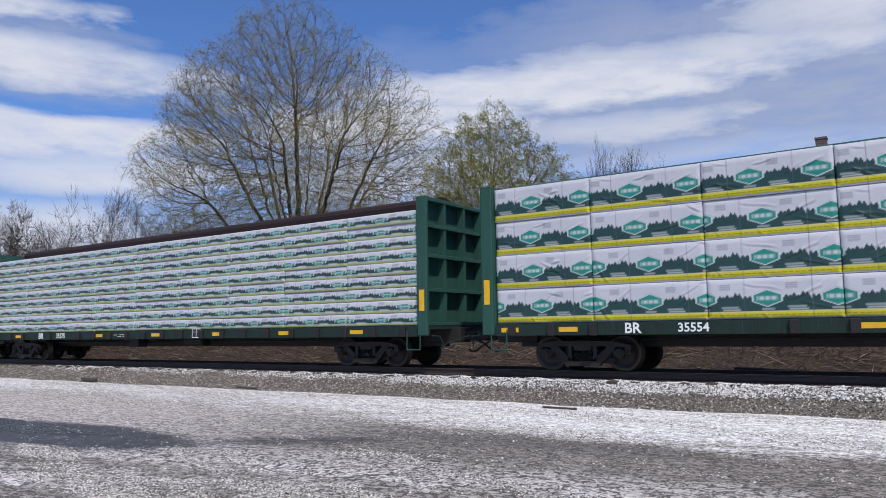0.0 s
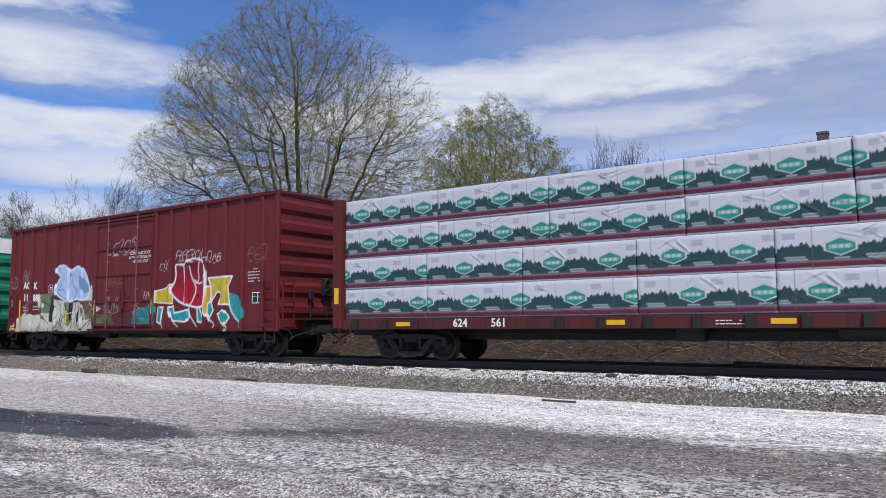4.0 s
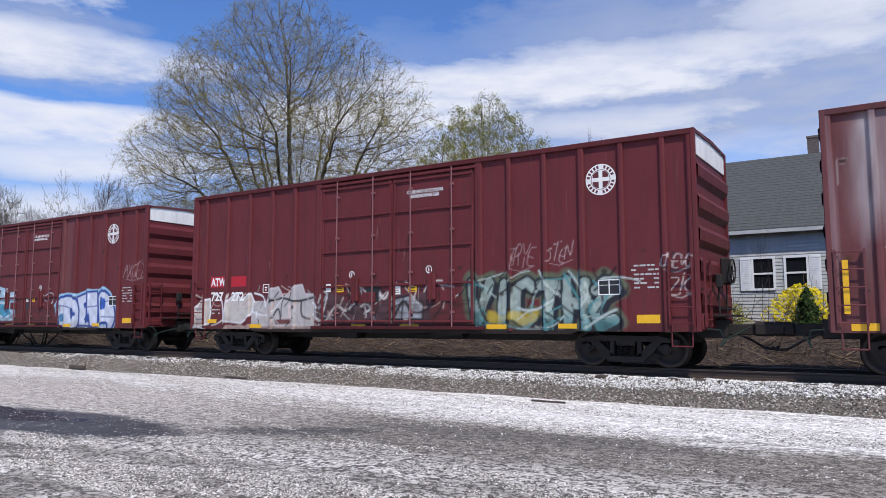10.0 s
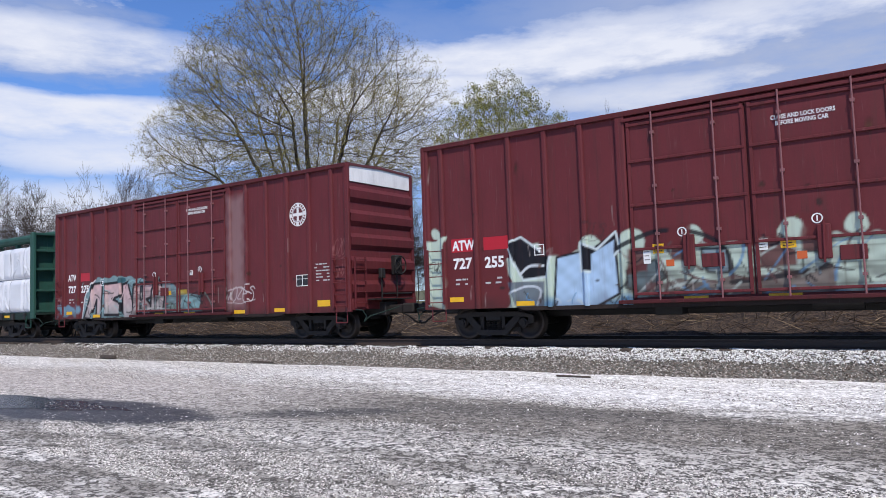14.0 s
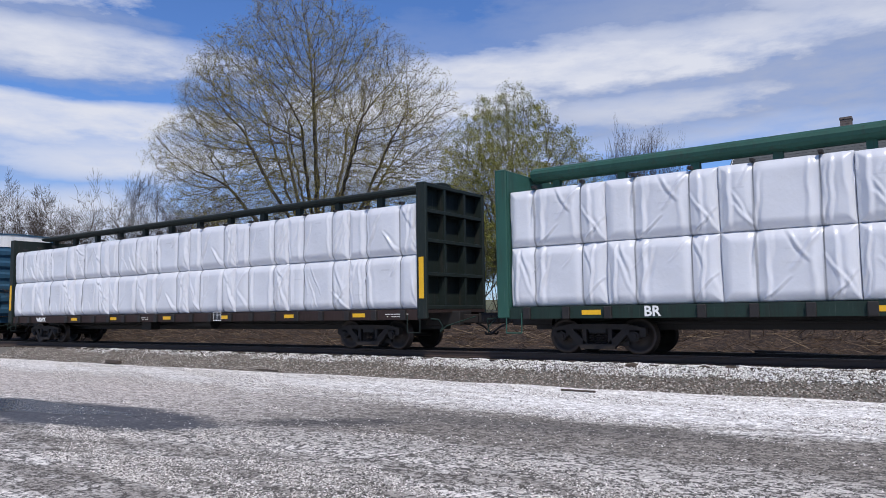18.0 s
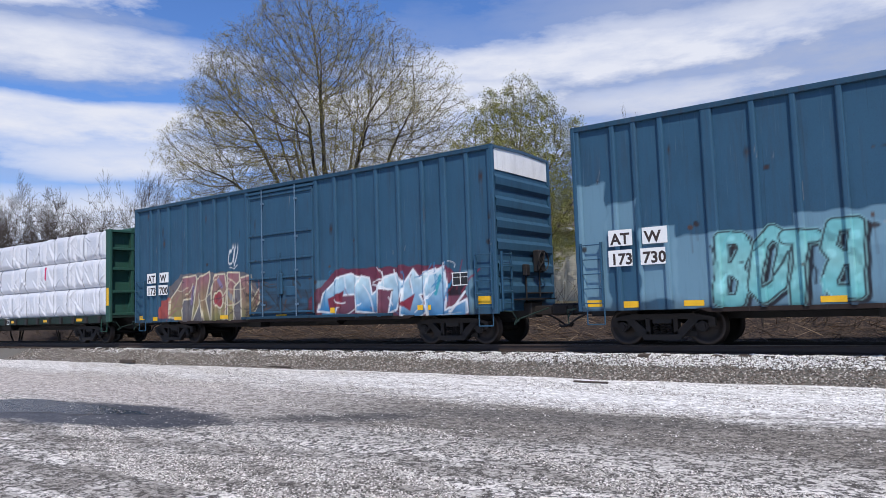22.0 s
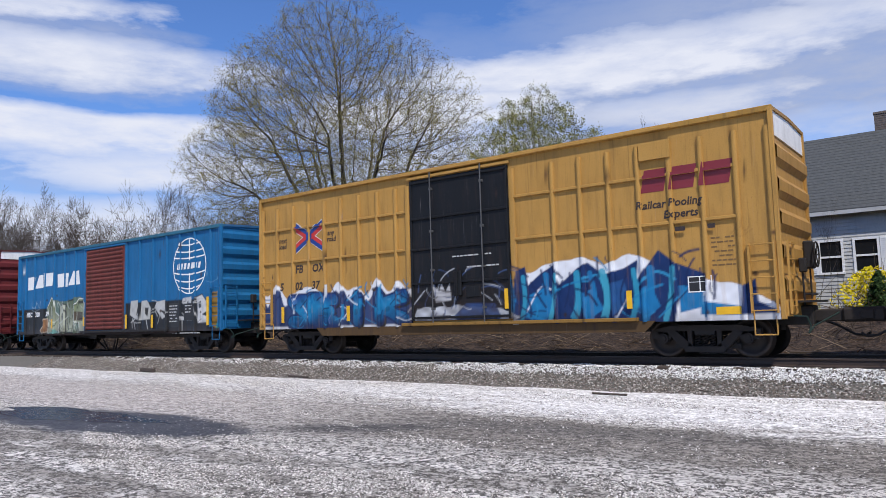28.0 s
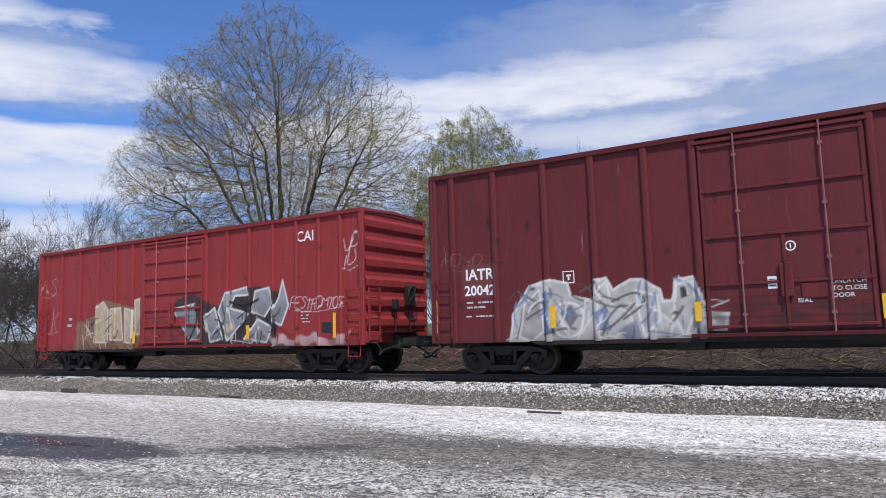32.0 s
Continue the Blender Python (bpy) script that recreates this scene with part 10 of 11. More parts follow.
def art14(sp):
    sp.rect(9.6, 15.2, 0.84, 1.9, PALEB, 0.6, 0.05, 0.10, 2.0)
    sp.shape("2.00,0.93 2.16,2.07 2.78,2.46 3.78,2.47 5.32,2.43 6.67,2.29 7.03,1.64 6.61,0.76 3.69,0.67", (0.16, 0.13, 0.12), 0.75, rough=0.05)
    sp.shape("2.11,0.96 2.18,1.63 2.62,1.98 2.95,2.34 3.65,2.40 3.74,2.18 3.45,1.60 3.04,1.56 2.82,1.20 2.88,0.88", (0.22, 0.22, 0.085), edge=(0.58, 0.52, 0.38), w=0.026, top=(0.25, 0.11, 0.14))
    sp.shape("3.37,0.70 3.71,2.25 4.42,2.48 4.45,2.25 4.21,1.53 4.48,0.68 4.10,0.77 3.93,1.54", (0.22, 0.22, 0.085), edge=(0.58, 0.52, 0.38), w=0.026, top=(0.25, 0.11, 0.14))
    sp.shape("4.48,0.76 4.51,1.92 4.81,2.36 5.24,2.36 5.33,1.87 5.23,0.88 5.00,0.70", (0.22, 0.22, 0.085), edge=(0.58, 0.52, 0.38), w=0.026, top=(0.25, 0.11, 0.14))
    sp.shape("5.38,2.40 6.00,2.37 6.01,2.09 5.73,1.90 5.67,0.81 5.37,0.71", (0.22, 0.22, 0.085), edge=(0.58, 0.52, 0.38), w=0.026, top=(0.25, 0.11, 0.14))
    sp.shape("6.04,2.19 6.63,2.25 6.65,1.41 7.01,1.79 7.04,1.39 6.58,0.76 6.08,0.80", (0.22, 0.22, 0.085), edge=(0.58, 0.52, 0.38), w=0.026, top=(0.25, 0.11, 0.14))
    sp.shape("4.67,1.48 4.81,1.80 5.06,1.81 5.16,1.48 5.03,1.20 4.81,1.29", (0.26, 0.05, 0.06), edge=(0.58, 0.52, 0.38), curve=1)
    sp.trace("3.51,1.99 3.40,1.43", (0.20, 0.16, 0.28), 0.06)
    sp.trace("4.89,2.17 5.07,1.95", (0.22, 0.18, 0.30), 0.07)
    sp.trace("5.50,1.73 5.67,1.46", (0.20, 0.20, 0.22), 0.06)
    sp.shape("1.58,1.58 2.13,1.63 2.11,0.93 1.49,0.92", (0.36, 0.07, 0.05), 0.85, rough=0.05)
    sp.shape("9.17,0.77 9.31,1.41 10.43,2.21 12.87,2.17 14.39,2.12 15.05,1.19 15.03,0.79 14.32,0.67", (0.15, 0.025, 0.045), 0.85, rough=0.06)
    sp.shape("9.65,1.00 9.83,1.52 10.52,1.99 10.98,2.06 11.37,1.92 11.24,1.46 10.59,1.45 10.38,0.92", (0.02, 0.17, 0.38), edge=WH, w=0.025, top=(0.50, 0.66, 0.70))
    sp.shape("11.20,0.96 11.14,1.64 11.37,1.97 11.68,1.90 11.77,1.43 12.01,1.57 11.98,0.89", (0.02, 0.17, 0.38), edge=WH, w=0.025, top=(0.50, 0.66, 0.70))
    sp.shape("11.98,1.60 12.23,1.90 12.66,1.98 12.94,1.69 12.65,0.98 12.35,0.88 12.51,1.54", (0.02, 0.17, 0.38), edge=WH, w=0.025, top=(0.50, 0.66, 0.70))
    sp.shape("12.80,0.84 12.92,1.69 13.26,2.06 13.48,1.80 13.64,1.95 14.02,2.03 14.01,1.43 13.46,1.36 13.74,0.90 13.27,0.69", (0.02, 0.17, 0.38), edge=WH, w=0.025, top=(0.50, 0.66, 0.70))
    sp.shape("13.65,1.49 13.79,1.91 14.32,2.08 14.41,1.61 14.33,0.93 14.98,1.20 15.01,0.86 13.73,0.74", (0.02, 0.17, 0.38), edge=WH, w=0.025, top=(0.50, 0.66, 0.70))
    sp.shape("10.02,1.36 10.68,1.58 10.57,1.14 10.10,1.01", (0.18, 0.03, 0.05))
    sp.shape("12.74,1.14 13.30,1.40 13.12,0.93", (0.20, 0.03, 0.05))
    sp.trace("9.81,0.91 11.98,0.80 13.73,0.68 14.90,0.84", (0.03, 0.22, 0.42), 0.04)
    sp.shape("14.44,1.64 14.97,1.64 14.95,1.30 14.42,1.30", BK, 0.9)
    sp.trace("14.16,1.83 13.99,1.37", (0.03, 0.30, 0.36), 0.05)
    sp.trace("14.47,0.89 14.93,1.39", WH, 0.03)
    sp.tag("OO", 5.55, 5.9, 2.6, 3.2, (0.62, 0.64, 0.66), 0.035, 93)
    sp.scrawl(2.3, 7.0, 0.85, 2.2, ((0.55, 0.50, 0.36), (0.08, 0.06, 0.06), (0.26, 0.10, 0.12)), 34, 18, 0.014)
    sp.scrawl(9.8, 15.0, 0.85, 2.1, (WH, (0.03, 0.20, 0.38), (0.20, 0.03, 0.06)), 40, 19, 0.014)
    sp.scrawl(6.6, 9.4, 0.9, 2.0, ((0.03, 0.035, 0.04), (0.10, 0.06, 0.05)), 30, 20)


c13 = blue_car(13, -67.29, "dull blue boxcar with paint patches and pale graffiti", art13, ("173", "730"), 3.8)
c14 = blue_car(14, -85.39, "dull blue boxcar with bright turquoise and olive graffiti", art14, ("173", "700"), 3.2)


# the two yellow cars
YELLOW = (0.425, 0.235, 0.060)


def art16(sp):
    pale, mid = (0.40, 0.44, 0.38), (0.25, 0.29, 0.25)
    sp.shape("1.50,0.78 1.45,1.45 2.00,1.75 2.75,2.05 3.25,2.18 4.02,2.28 4.45,2.22 4.75,1.75 5.20,1.80 5.68,2.18 6.10,1.90 6.15,2.32 6.60,2.36 6.80,1.95 6.95,1.30 7.90,1.32 7.80,0.90 6.30,0.62 3.70,0.58", (0.30, 0.31, 0.28), 0.55, rough=0.06)
    sp.shape("1.48,1.41 2.03,1.67 2.43,1.42 2.83,1.54 2.98,1.00 2.52,0.79 1.82,0.85", mid, 0.95, edge=(0.50, 0.53, 0.48), w=0.025, top=pale)
    sp.shape("2.79,1.99 3.24,2.10 3.78,1.98 4.00,2.19 4.36,2.17 4.29,1.74 3.87,1.67 3.65,1.42 3.79,0.90 3.19,0.82 2.87,1.10 3.00,1.62", mid, 0.97, edge=(0.50, 0.53, 0.48), w=0.028, top=pale)
    sp.trace("2.84,1.93 3.20,2.01 3.74,1.90 3.98,2.10 4.26,2.08", BK, 0.035)
    sp.trace("3.08,1.60 3.00,1.12 3.24,0.92 3.68,0.96 3.56,1.42 3.78,1.60", BK, 0.045)
    sp.shape("3.20,1.52 3.46,1.58 3.50,1.12 3.36,0.98 3.22,1.10", BK, curve=1)
    sp.shape("3.26,1.40 3.40,1.44 3.42,1.16 3.32,1.10", pale, curve=1)
    sp.shape("3.83,0.64 4.01,1.15 4.52,1.18 5.16,1.08 5.28,1.69 5.68,2.08 6.03,1.78 6.09,1.01 5.80,0.66 5.44,0.95 5.04,0.63 4.56,0.93 4.25,0.68", mid, 0.97, edge=(0.50, 0.53, 0.48), w=0.028, top=pale)
    sp.trace("5.24,1.62 5.66,1.98 5.98,1.70 6.00,1.05 5.78,0.76 5.46,1.05 5.06,0.74", BK, 0.045)
    sp.trace("3.95,0.72 4.10,1.06 4.56,1.04 4.94,0.80", BK, 0.04)
    sp.trace("5.40,1.62 5.66,1.78 5.82,1.58 5.80,1.20", BK, 0.05)
    sp.shape("5.45,1.45 5.70,1.52 5.72,1.22 5.50,1.18", (0.50, 0.55, 0.47), edge=BK, w=0.025)
    sp.trace("4.30,0.78 4.46,0.98 4.62,0.80", WH, 0.03)
    sp.shape("6.19,2.25 6.55,2.27 6.71,1.94 6.81,1.39 6.89,1.23 7.40,1.25 7.88,1.27 7.79,0.97 6.87,0.84 6.35,0.85 6.23,1.25 6.39,1.64", mid, 0.95, edge=(0.50, 0.53, 0.48), w=0.028, top=pale)
    sp.trace("6.26,2.16 6.48,2.16 6.60,1.88 6.70,1.34 6.84,1.10 7.40,1.12 7.76,1.14", BK, 0.045)
    sp.trace("6.44,1.60 6.34,1.22 6.42,0.96 6.86,0.96 7.60,1.02", BK, 0.04)
    sp.trace("6.36,2.02 6.46,1.70 6.56,1.34", (0.55, 0.60, 0.52), 0.05)
    sp.shape("7.36,1.40 7.84,1.20 7.71,1.01 7.30,0.98", (0.06, 0.13, 0.30), 0.95, edge=(0.5, 0.52, 0.5), w=0.02)
    sp.shape("1.90,1.62 2.30,1.86 2.60,1.80 2.35,1.55", (0.10, 0.22, 0.42), 0.6, rough=0.06)
    sp.trace("1.62,1.30 1.98,1.52 2.10,1.02 2.40,0.92 2.52,1.28 2.80,1.42", BK, 0.04)
    sp.trace("1.75,0.96 1.90,1.28", WH, 0.03)
    sp.shape("9.29,1.58 9.74,2.14 10.61,2.02 11.49,2.08 12.98,2.09 13.63,1.65 13.51,1.14 13.06,0.82 9.61,0.89", (0.02, 0.022, 0.02), 0.95, rough=0.03)
    sp.shape("9.31,1.71 9.79,1.75 9.99,1.48 9.52,1.36", (0.56, 0.60, 0.48), edge=BK, w=0.02)
    sp.shape("9.77,2.17 10.47,2.02 10.49,1.85 10.87,2.20 10.95,2.27 10.88,1.87 11.25,1.73 10.19,1.64 9.79,1.86", (0.56, 0.60, 0.48), edge=BK, w=0.02)
    sp.shape("11.12,2.11 11.27,2.16 11.84,1.96 11.97,2.19 12.57,2.19 12.48,1.78 12.06,1.66 11.35,1.70", (0.56, 0.60, 0.48), edge=BK, w=0.02)
    sp.shape("12.69,2.23 12.99,2.23 12.92,1.82 13.59,1.78 13.64,1.65 12.63,1.68", (0.56, 0.60, 0.48), edge=BK, w=0.02)
    sp.shape("10.25,1.58 10.79,1.56 10.42,0.95 9.61,0.97 10.12,1.39", (0.56, 0.60, 0.48), edge=BK, w=0.02)
    sp.shape("10.84,1.63 11.61,1.59 11.46,1.09 11.00,0.99 10.96,1.43", (0.56, 0.60, 0.48), edge=BK, w=0.02)
    sp.shape("11.62,1.45 12.05,1.50 11.99,1.22 12.44,1.18 12.47,0.90 11.55,0.97", (0.56, 0.60, 0.48), edge=BK, w=0.02)
    sp.shape("12.51,1.52 12.62,1.19 12.91,0.96 13.04,1.29 13.50,1.63 13.57,1.47 13.43,1.12 13.01,0.89 12.69,0.90", (0.56, 0.60, 0.48), edge=BK, w=0.02)
    sp.rect(6.6, 9.6, 0.85, 1.2, (0.10, 0.16, 0.26), 0.7, 0.1, 0.15, 2.0)
    for k in range(3):
        sp.tag("EMZ", 10.0 + 1.5 * k, 10.9 + 1.5 * k, 2.35, 2.7, (0.05, 0.03, 0.02), 0.02, 105 + k, 0.5)
    sp.rect(4.2, 5.0, 1.9, 2.45, (0.02, 0.02, 0.022), 0.9)
    sp.rect(4.1, 5.1, 1.35, 1.85, (0.22, 0.20, 0.19), 0.9)
    sp.tag("OE", 15.0, 15.6, 1.9, 2.3, (0.20, 0.11, 0.03), 0.02, 109, 0.5)
    sp.scrawl(1.6, 6.4, 0.75, 1.75, (BK, (0.55, 0.60, 0.52), BK, (0.20, 0.24, 0.20)), 44, 11)
    sp.scrawl(6.5, 9.4, 0.85, 1.6, ((0.5, 0.52, 0.5), (0.10, 0.18, 0.34), BK), 34, 12)
    sp.scrawl(9.4, 13.6, 0.85, 2.0, (BK, (0.60, 0.64, 0.52)), 18, 13, 0.014)


def art17(sp):
    for a, b in ((0.2, 6.5),):
        m = ((sp.x > a) & (sp.x < b)).astype(float)
        top = 1.85 + 0.35 * wob(sp.x * 1.3, sp.x * 0, 3.0, 2.0) + 0.22 * np.abs(np.sin(sp.x * 2.2))
        sp.put(m * np.clip((top - sp.z) / 0.06, 0, 1) * np.clip((sp.z - 0.74) / 0.04, 0, 1), (0.70, 0.72, 0.76), 0.96)
        top2 = top - 0.22 + 0.18 * wob(sp.x * 2, sp.x * 0, 4.0, 5.0)
        sp.put(m * np.clip((top2 - sp.z) / 0.06, 0, 1) * np.clip((sp.z - 0.86) / 0.04, 0, 1), (0.012, 0.035, 0.12), 0.97)
    sp.piece("ZEIK", 0.9, 6.5, 0.85, 1.9, [(0.008, 0.03, 0.11), (0.012, 0.19, 0.38), (0.015, 0.05, 0.18)], 0.20, (0.012, 0.03, 0.10), seed=111, lean=0.0)
    sp.shape("9.66,0.62 9.84,2.06 10.21,2.04 10.66,2.22 11.22,2.31 11.63,2.33 12.14,2.12 12.77,2.32 13.13,2.22 13.46,1.96 14.38,1.67 15.15,1.51 15.90,1.05 15.86,0.70", (0.70, 0.72, 0.76), 0.97, rough=0.03)
    sp.shape("9.62,0.93 9.83,2.13 10.07,2.21 10.14,1.75 10.50,2.02 10.88,2.21 10.99,1.71 11.48,2.09 11.75,2.20 12.12,1.90 12.63,2.01 12.96,2.18 12.93,1.75 13.44,2.36 13.81,2.05 14.44,1.78 14.43,1.53 13.88,1.44 13.74,0.72 12.67,0.62 11.40,0.70", (0.010, 0.030, 0.11))
    sp.shape("10.01,0.96 10.18,1.51 10.63,1.69 10.91,1.22 10.58,0.87", (0.012, 0.16, 0.36))
    sp.shape("11.44,1.46 11.85,1.59 12.10,1.11 11.67,0.85", (0.012, 0.16, 0.36))
    sp.shape("12.84,1.40 13.21,1.64 13.43,1.14 13.04,0.82", (0.012, 0.16, 0.36))
    sp.shape("9.55,1.40 9.67,2.07 9.82,1.39 9.71,0.93", (0.012, 0.16, 0.36))
    sp.shape("13.84,1.56 14.39,1.55 14.31,1.08 13.85,0.98", (0.012, 0.16, 0.36))
    sp.shape("12.24,1.67 12.62,1.77 12.71,1.28 12.32,0.93", (0.02, 0.08, 0.22))
    sp.shape("15.15,1.49 15.41,1.63 15.44,1.17 15.89,0.93 15.10,0.91", (0.010, 0.030, 0.11))
    sp.shape("14.30,1.22 15.12,1.08 15.10,0.91 14.28,0.93", (0.012, 0.16, 0.36))
    sp.trace("10.09,1.12 10.49,1.76 10.76,1.62", (0.62, 0.66, 0.72), 0.02)
    sp.trace("11.60,1.83 12.00,1.93 12.11,1.67", (0.03, 0.25, 0.45), 0.03)
    sp.trace("11.28,0.96 11.58,1.45 11.47,1.96", (0.03, 0.25, 0.45), 0.03)
    sp.trace("12.97,1.63 13.35,1.96 13.79,1.70", (0.03, 0.25, 0.45), 0.03)
    sp.trace("12.42,0.93 12.72,1.40", (0.6, 0.64, 0.7), 0.018)
    for k in range(9):
        u = 9.9 + 0.46 * k + 0.12 * math.sin(k * 2.3)
        sp.trace("%.2f,%.2f %.2f,%.2f %.2f,%.2f" % (u, 0.85, u + 0.16, 1.35, u + 0.10 + 0.1 * math.sin(k), 1.95), ((0.03, 0.27, 0.42), (0.012, 0.16, 0.36), (0.05, 0.33, 0.46))[k % 3], 0.06 + 0.03 * (k % 2))
    sp.shape("6.50,0.60 6.64,1.29 7.96,1.32 9.41,1.21 9.86,0.99 9.77,0.62", (0.60, 0.62, 0.65), 0.9, rough=0.05)
    sp.shape("7.88,1.04 8.30,1.38 9.19,1.35 9.37,1.00 8.99,0.58 8.18,0.58", (0.03, 0.06, 0.16), 0.95)
    sp.trace("6.70,1.04 7.78,1.07", BK, 0.012)
    sp.trace("6.70,0.85 7.77,0.83", BK, 0.012)
    sp.shape("7.18,1.97 7.42,1.71 7.50,1.95 7.63,1.70 7.78,1.93 7.83,1.47 7.30,1.42", (0.55, 0.55, 0.56), 0.95)
    sp.tag("XO", 15.0, 15.4, 2.6, 2.85, (0.25, 0.13, 0.04), 0.018, 114, 0.6)
    sp.scrawl(0.9, 6.4, 0.9, 2.0, ((0.015, 0.20, 0.40), (0.008, 0.02, 0.08), (0.55, 0.6, 0.66)), 44, 27)
    sp.scrawl(9.6, 14.6, 0.9, 2.2, ((0.015, 0.20, 0.40), (0.008, 0.02, 0.08), (0.008, 0.02, 0.08)), 44, 28)
    sp.scrawl(6.7, 9.4, 0.85, 2.2, ((0.5, 0.52, 0.55), (0.06, 0.10, 0.22), BK), 40, 29, 0.013)


def yellow_car(i, x0, label, art, num, off, two_line):
    d0, d1 = (6.19, 9.93) if i == 16 else (6.45, 9.70)
    c = box_at(i, x0, label, dict(paint="ochre_yellow_%d" % i, col=YELLOW, chord=(0.36, 0.20, 0.045), H=5.12, door=(d0, d1), door_col=(0.010, 0.011, 0.013), posts=YELLOW_POSTS, pw=0.11, belts=(2.92, 3.98), belt_end=0.75, art=art, fine=2.7, white_end=0.55, ribs=5, dirt=0.34, post_gap=0.42, mid_stile=False, door_rails=(0.02, 0.26, 0.5, 0.72, 0.98), trim=YELLOW, sill_drop=0.22, sill_mat=painted("ochre_sill", (0.085, 0.050, 0.022), 0.7, dirt_amt=0.8)))
    part("eave_ledge", box(BM(), 2.2 - HB, 13.9 - HB, -HW - 0.05, -HW + 0.02, 4.98, 5.06, 0.01), painted("ochre_trim", YELLOW, 0.5, dirt_amt=0.3), c)
    y = PANEL_Y - 0.004
    for s_, x_, z_ in (("FB", 1.68, 2.55), ("OX", 2.45, 2.55)) + tuple((a, b, 2.02) for a, b in num):
        stencil(c, s_, x_ - HB, z_, 0.24, M_DARKINK, y=y, shear=0.15, bold=0.010)
    for s_, x_, z_ in (("next", 0.92, 3.55), ("load", 0.92, 3.36), ("any", 3.15, 3.62), ("road", 3.12, 3.43)):
        stencil(c, s_, x_ - HB, z_, 0.16, M_DARKINK, y=y, shear=0.15, squeeze=0.9, bold=0.006)
    arrows(c, 2.33 - HB, 3.66)
    tri_mark(c, (11.77 + off) - HB, 3.64)
    if two_line:
        drape(stencil(c, "Railcar Pooling", 13.0 - HB, 3.28, 0.17, M_DARKINK, y=-HW - 0.004, shear=0.15, bold=0.006), YELLOW_POSTS, 0.11)
        drape(stencil(c, "Experts", 13.6 - HB, 3.03, 0.17, M_DARKINK, y=-HW - 0.004, shear=0.15, bold=0.006), YELLOW_POSTS, 0.11)
        bars(c, 13.8 - HB, 14.7 - HB, 2.72, 1, 0.13, 0.1, M_DARKINK, -HW - 0.004, 5)
    else:
        drape(stencil(c, "RailcarPoolingExperts", 10.62 - HB, 3.20, 0.20, M_DARKINK, y=-HW - 0.004, bold=0.008, squeeze=1.22), YELLOW_POSTS, 0.11)
    plate(c, "defect_card_board", 13.15 - HB, 13.85 - HB, 4.35, 4.75, painted("ochre_trim", YELLOW, 0.5, dirt_amt=0.3), -HW, 0.03)
    car_marks(c, [(1.15, 1.0, 1.5, 0.13), (4.05, 1.0, 1.45, 0.13), (9.55, 1.2, 1.7, 0.12), (12.75, 1.1, 1.5, 0.13), (14.85, 0.92, 1.08, 0.5)], (14.05, 1.4), [(6.55 if i == 16 else 6.75, 7.0 if i == 16 else 7.2, 3.2, 2, 0.05)])
    bars(c, 14.58 - HB, 15.05 - HB, 2.5, 7, 0.045, 0.05, plain("faded_dark_stencil", (0.17, 0.095, 0.03), 0.6, 0, 0.2, 12), PANEL_Y - 0.003, 8)
    bars(c, 7.9 - HB, 9.3 - HB, 2.6, 1, 0.05, 0.05, None, -HW + 0.012, 9)
    bars(c, 8.3 - HB, 9.5 - HB, 2.3, 1, 0.05, 0.05, None, -HW + 0.012, 10)
    stencil(c, "e", 7.95 - HB, 2.15, 0.12, y=-HW + 0.012)
    plate(c, "end_mark", HB - 0.03, HB - 0.025, 4.9, 5.0, M_WHITE, 0.0)
    return c


c16 = yellow_car(16, -128.67, "ochre yellow boxcar with a black door and pale graffiti", art16, (("5", 0.95), ("05", 1.67), ("63", 2.42), ("9", 3.12)), 0.0, False)
c17 = yellow_car(17, -146.9, "ochre yellow boxcar with a black door and blue-white graffiti", art17, (("5", 0.95), ("02", 1.67), ("37", 2.42)), 1.35, True)


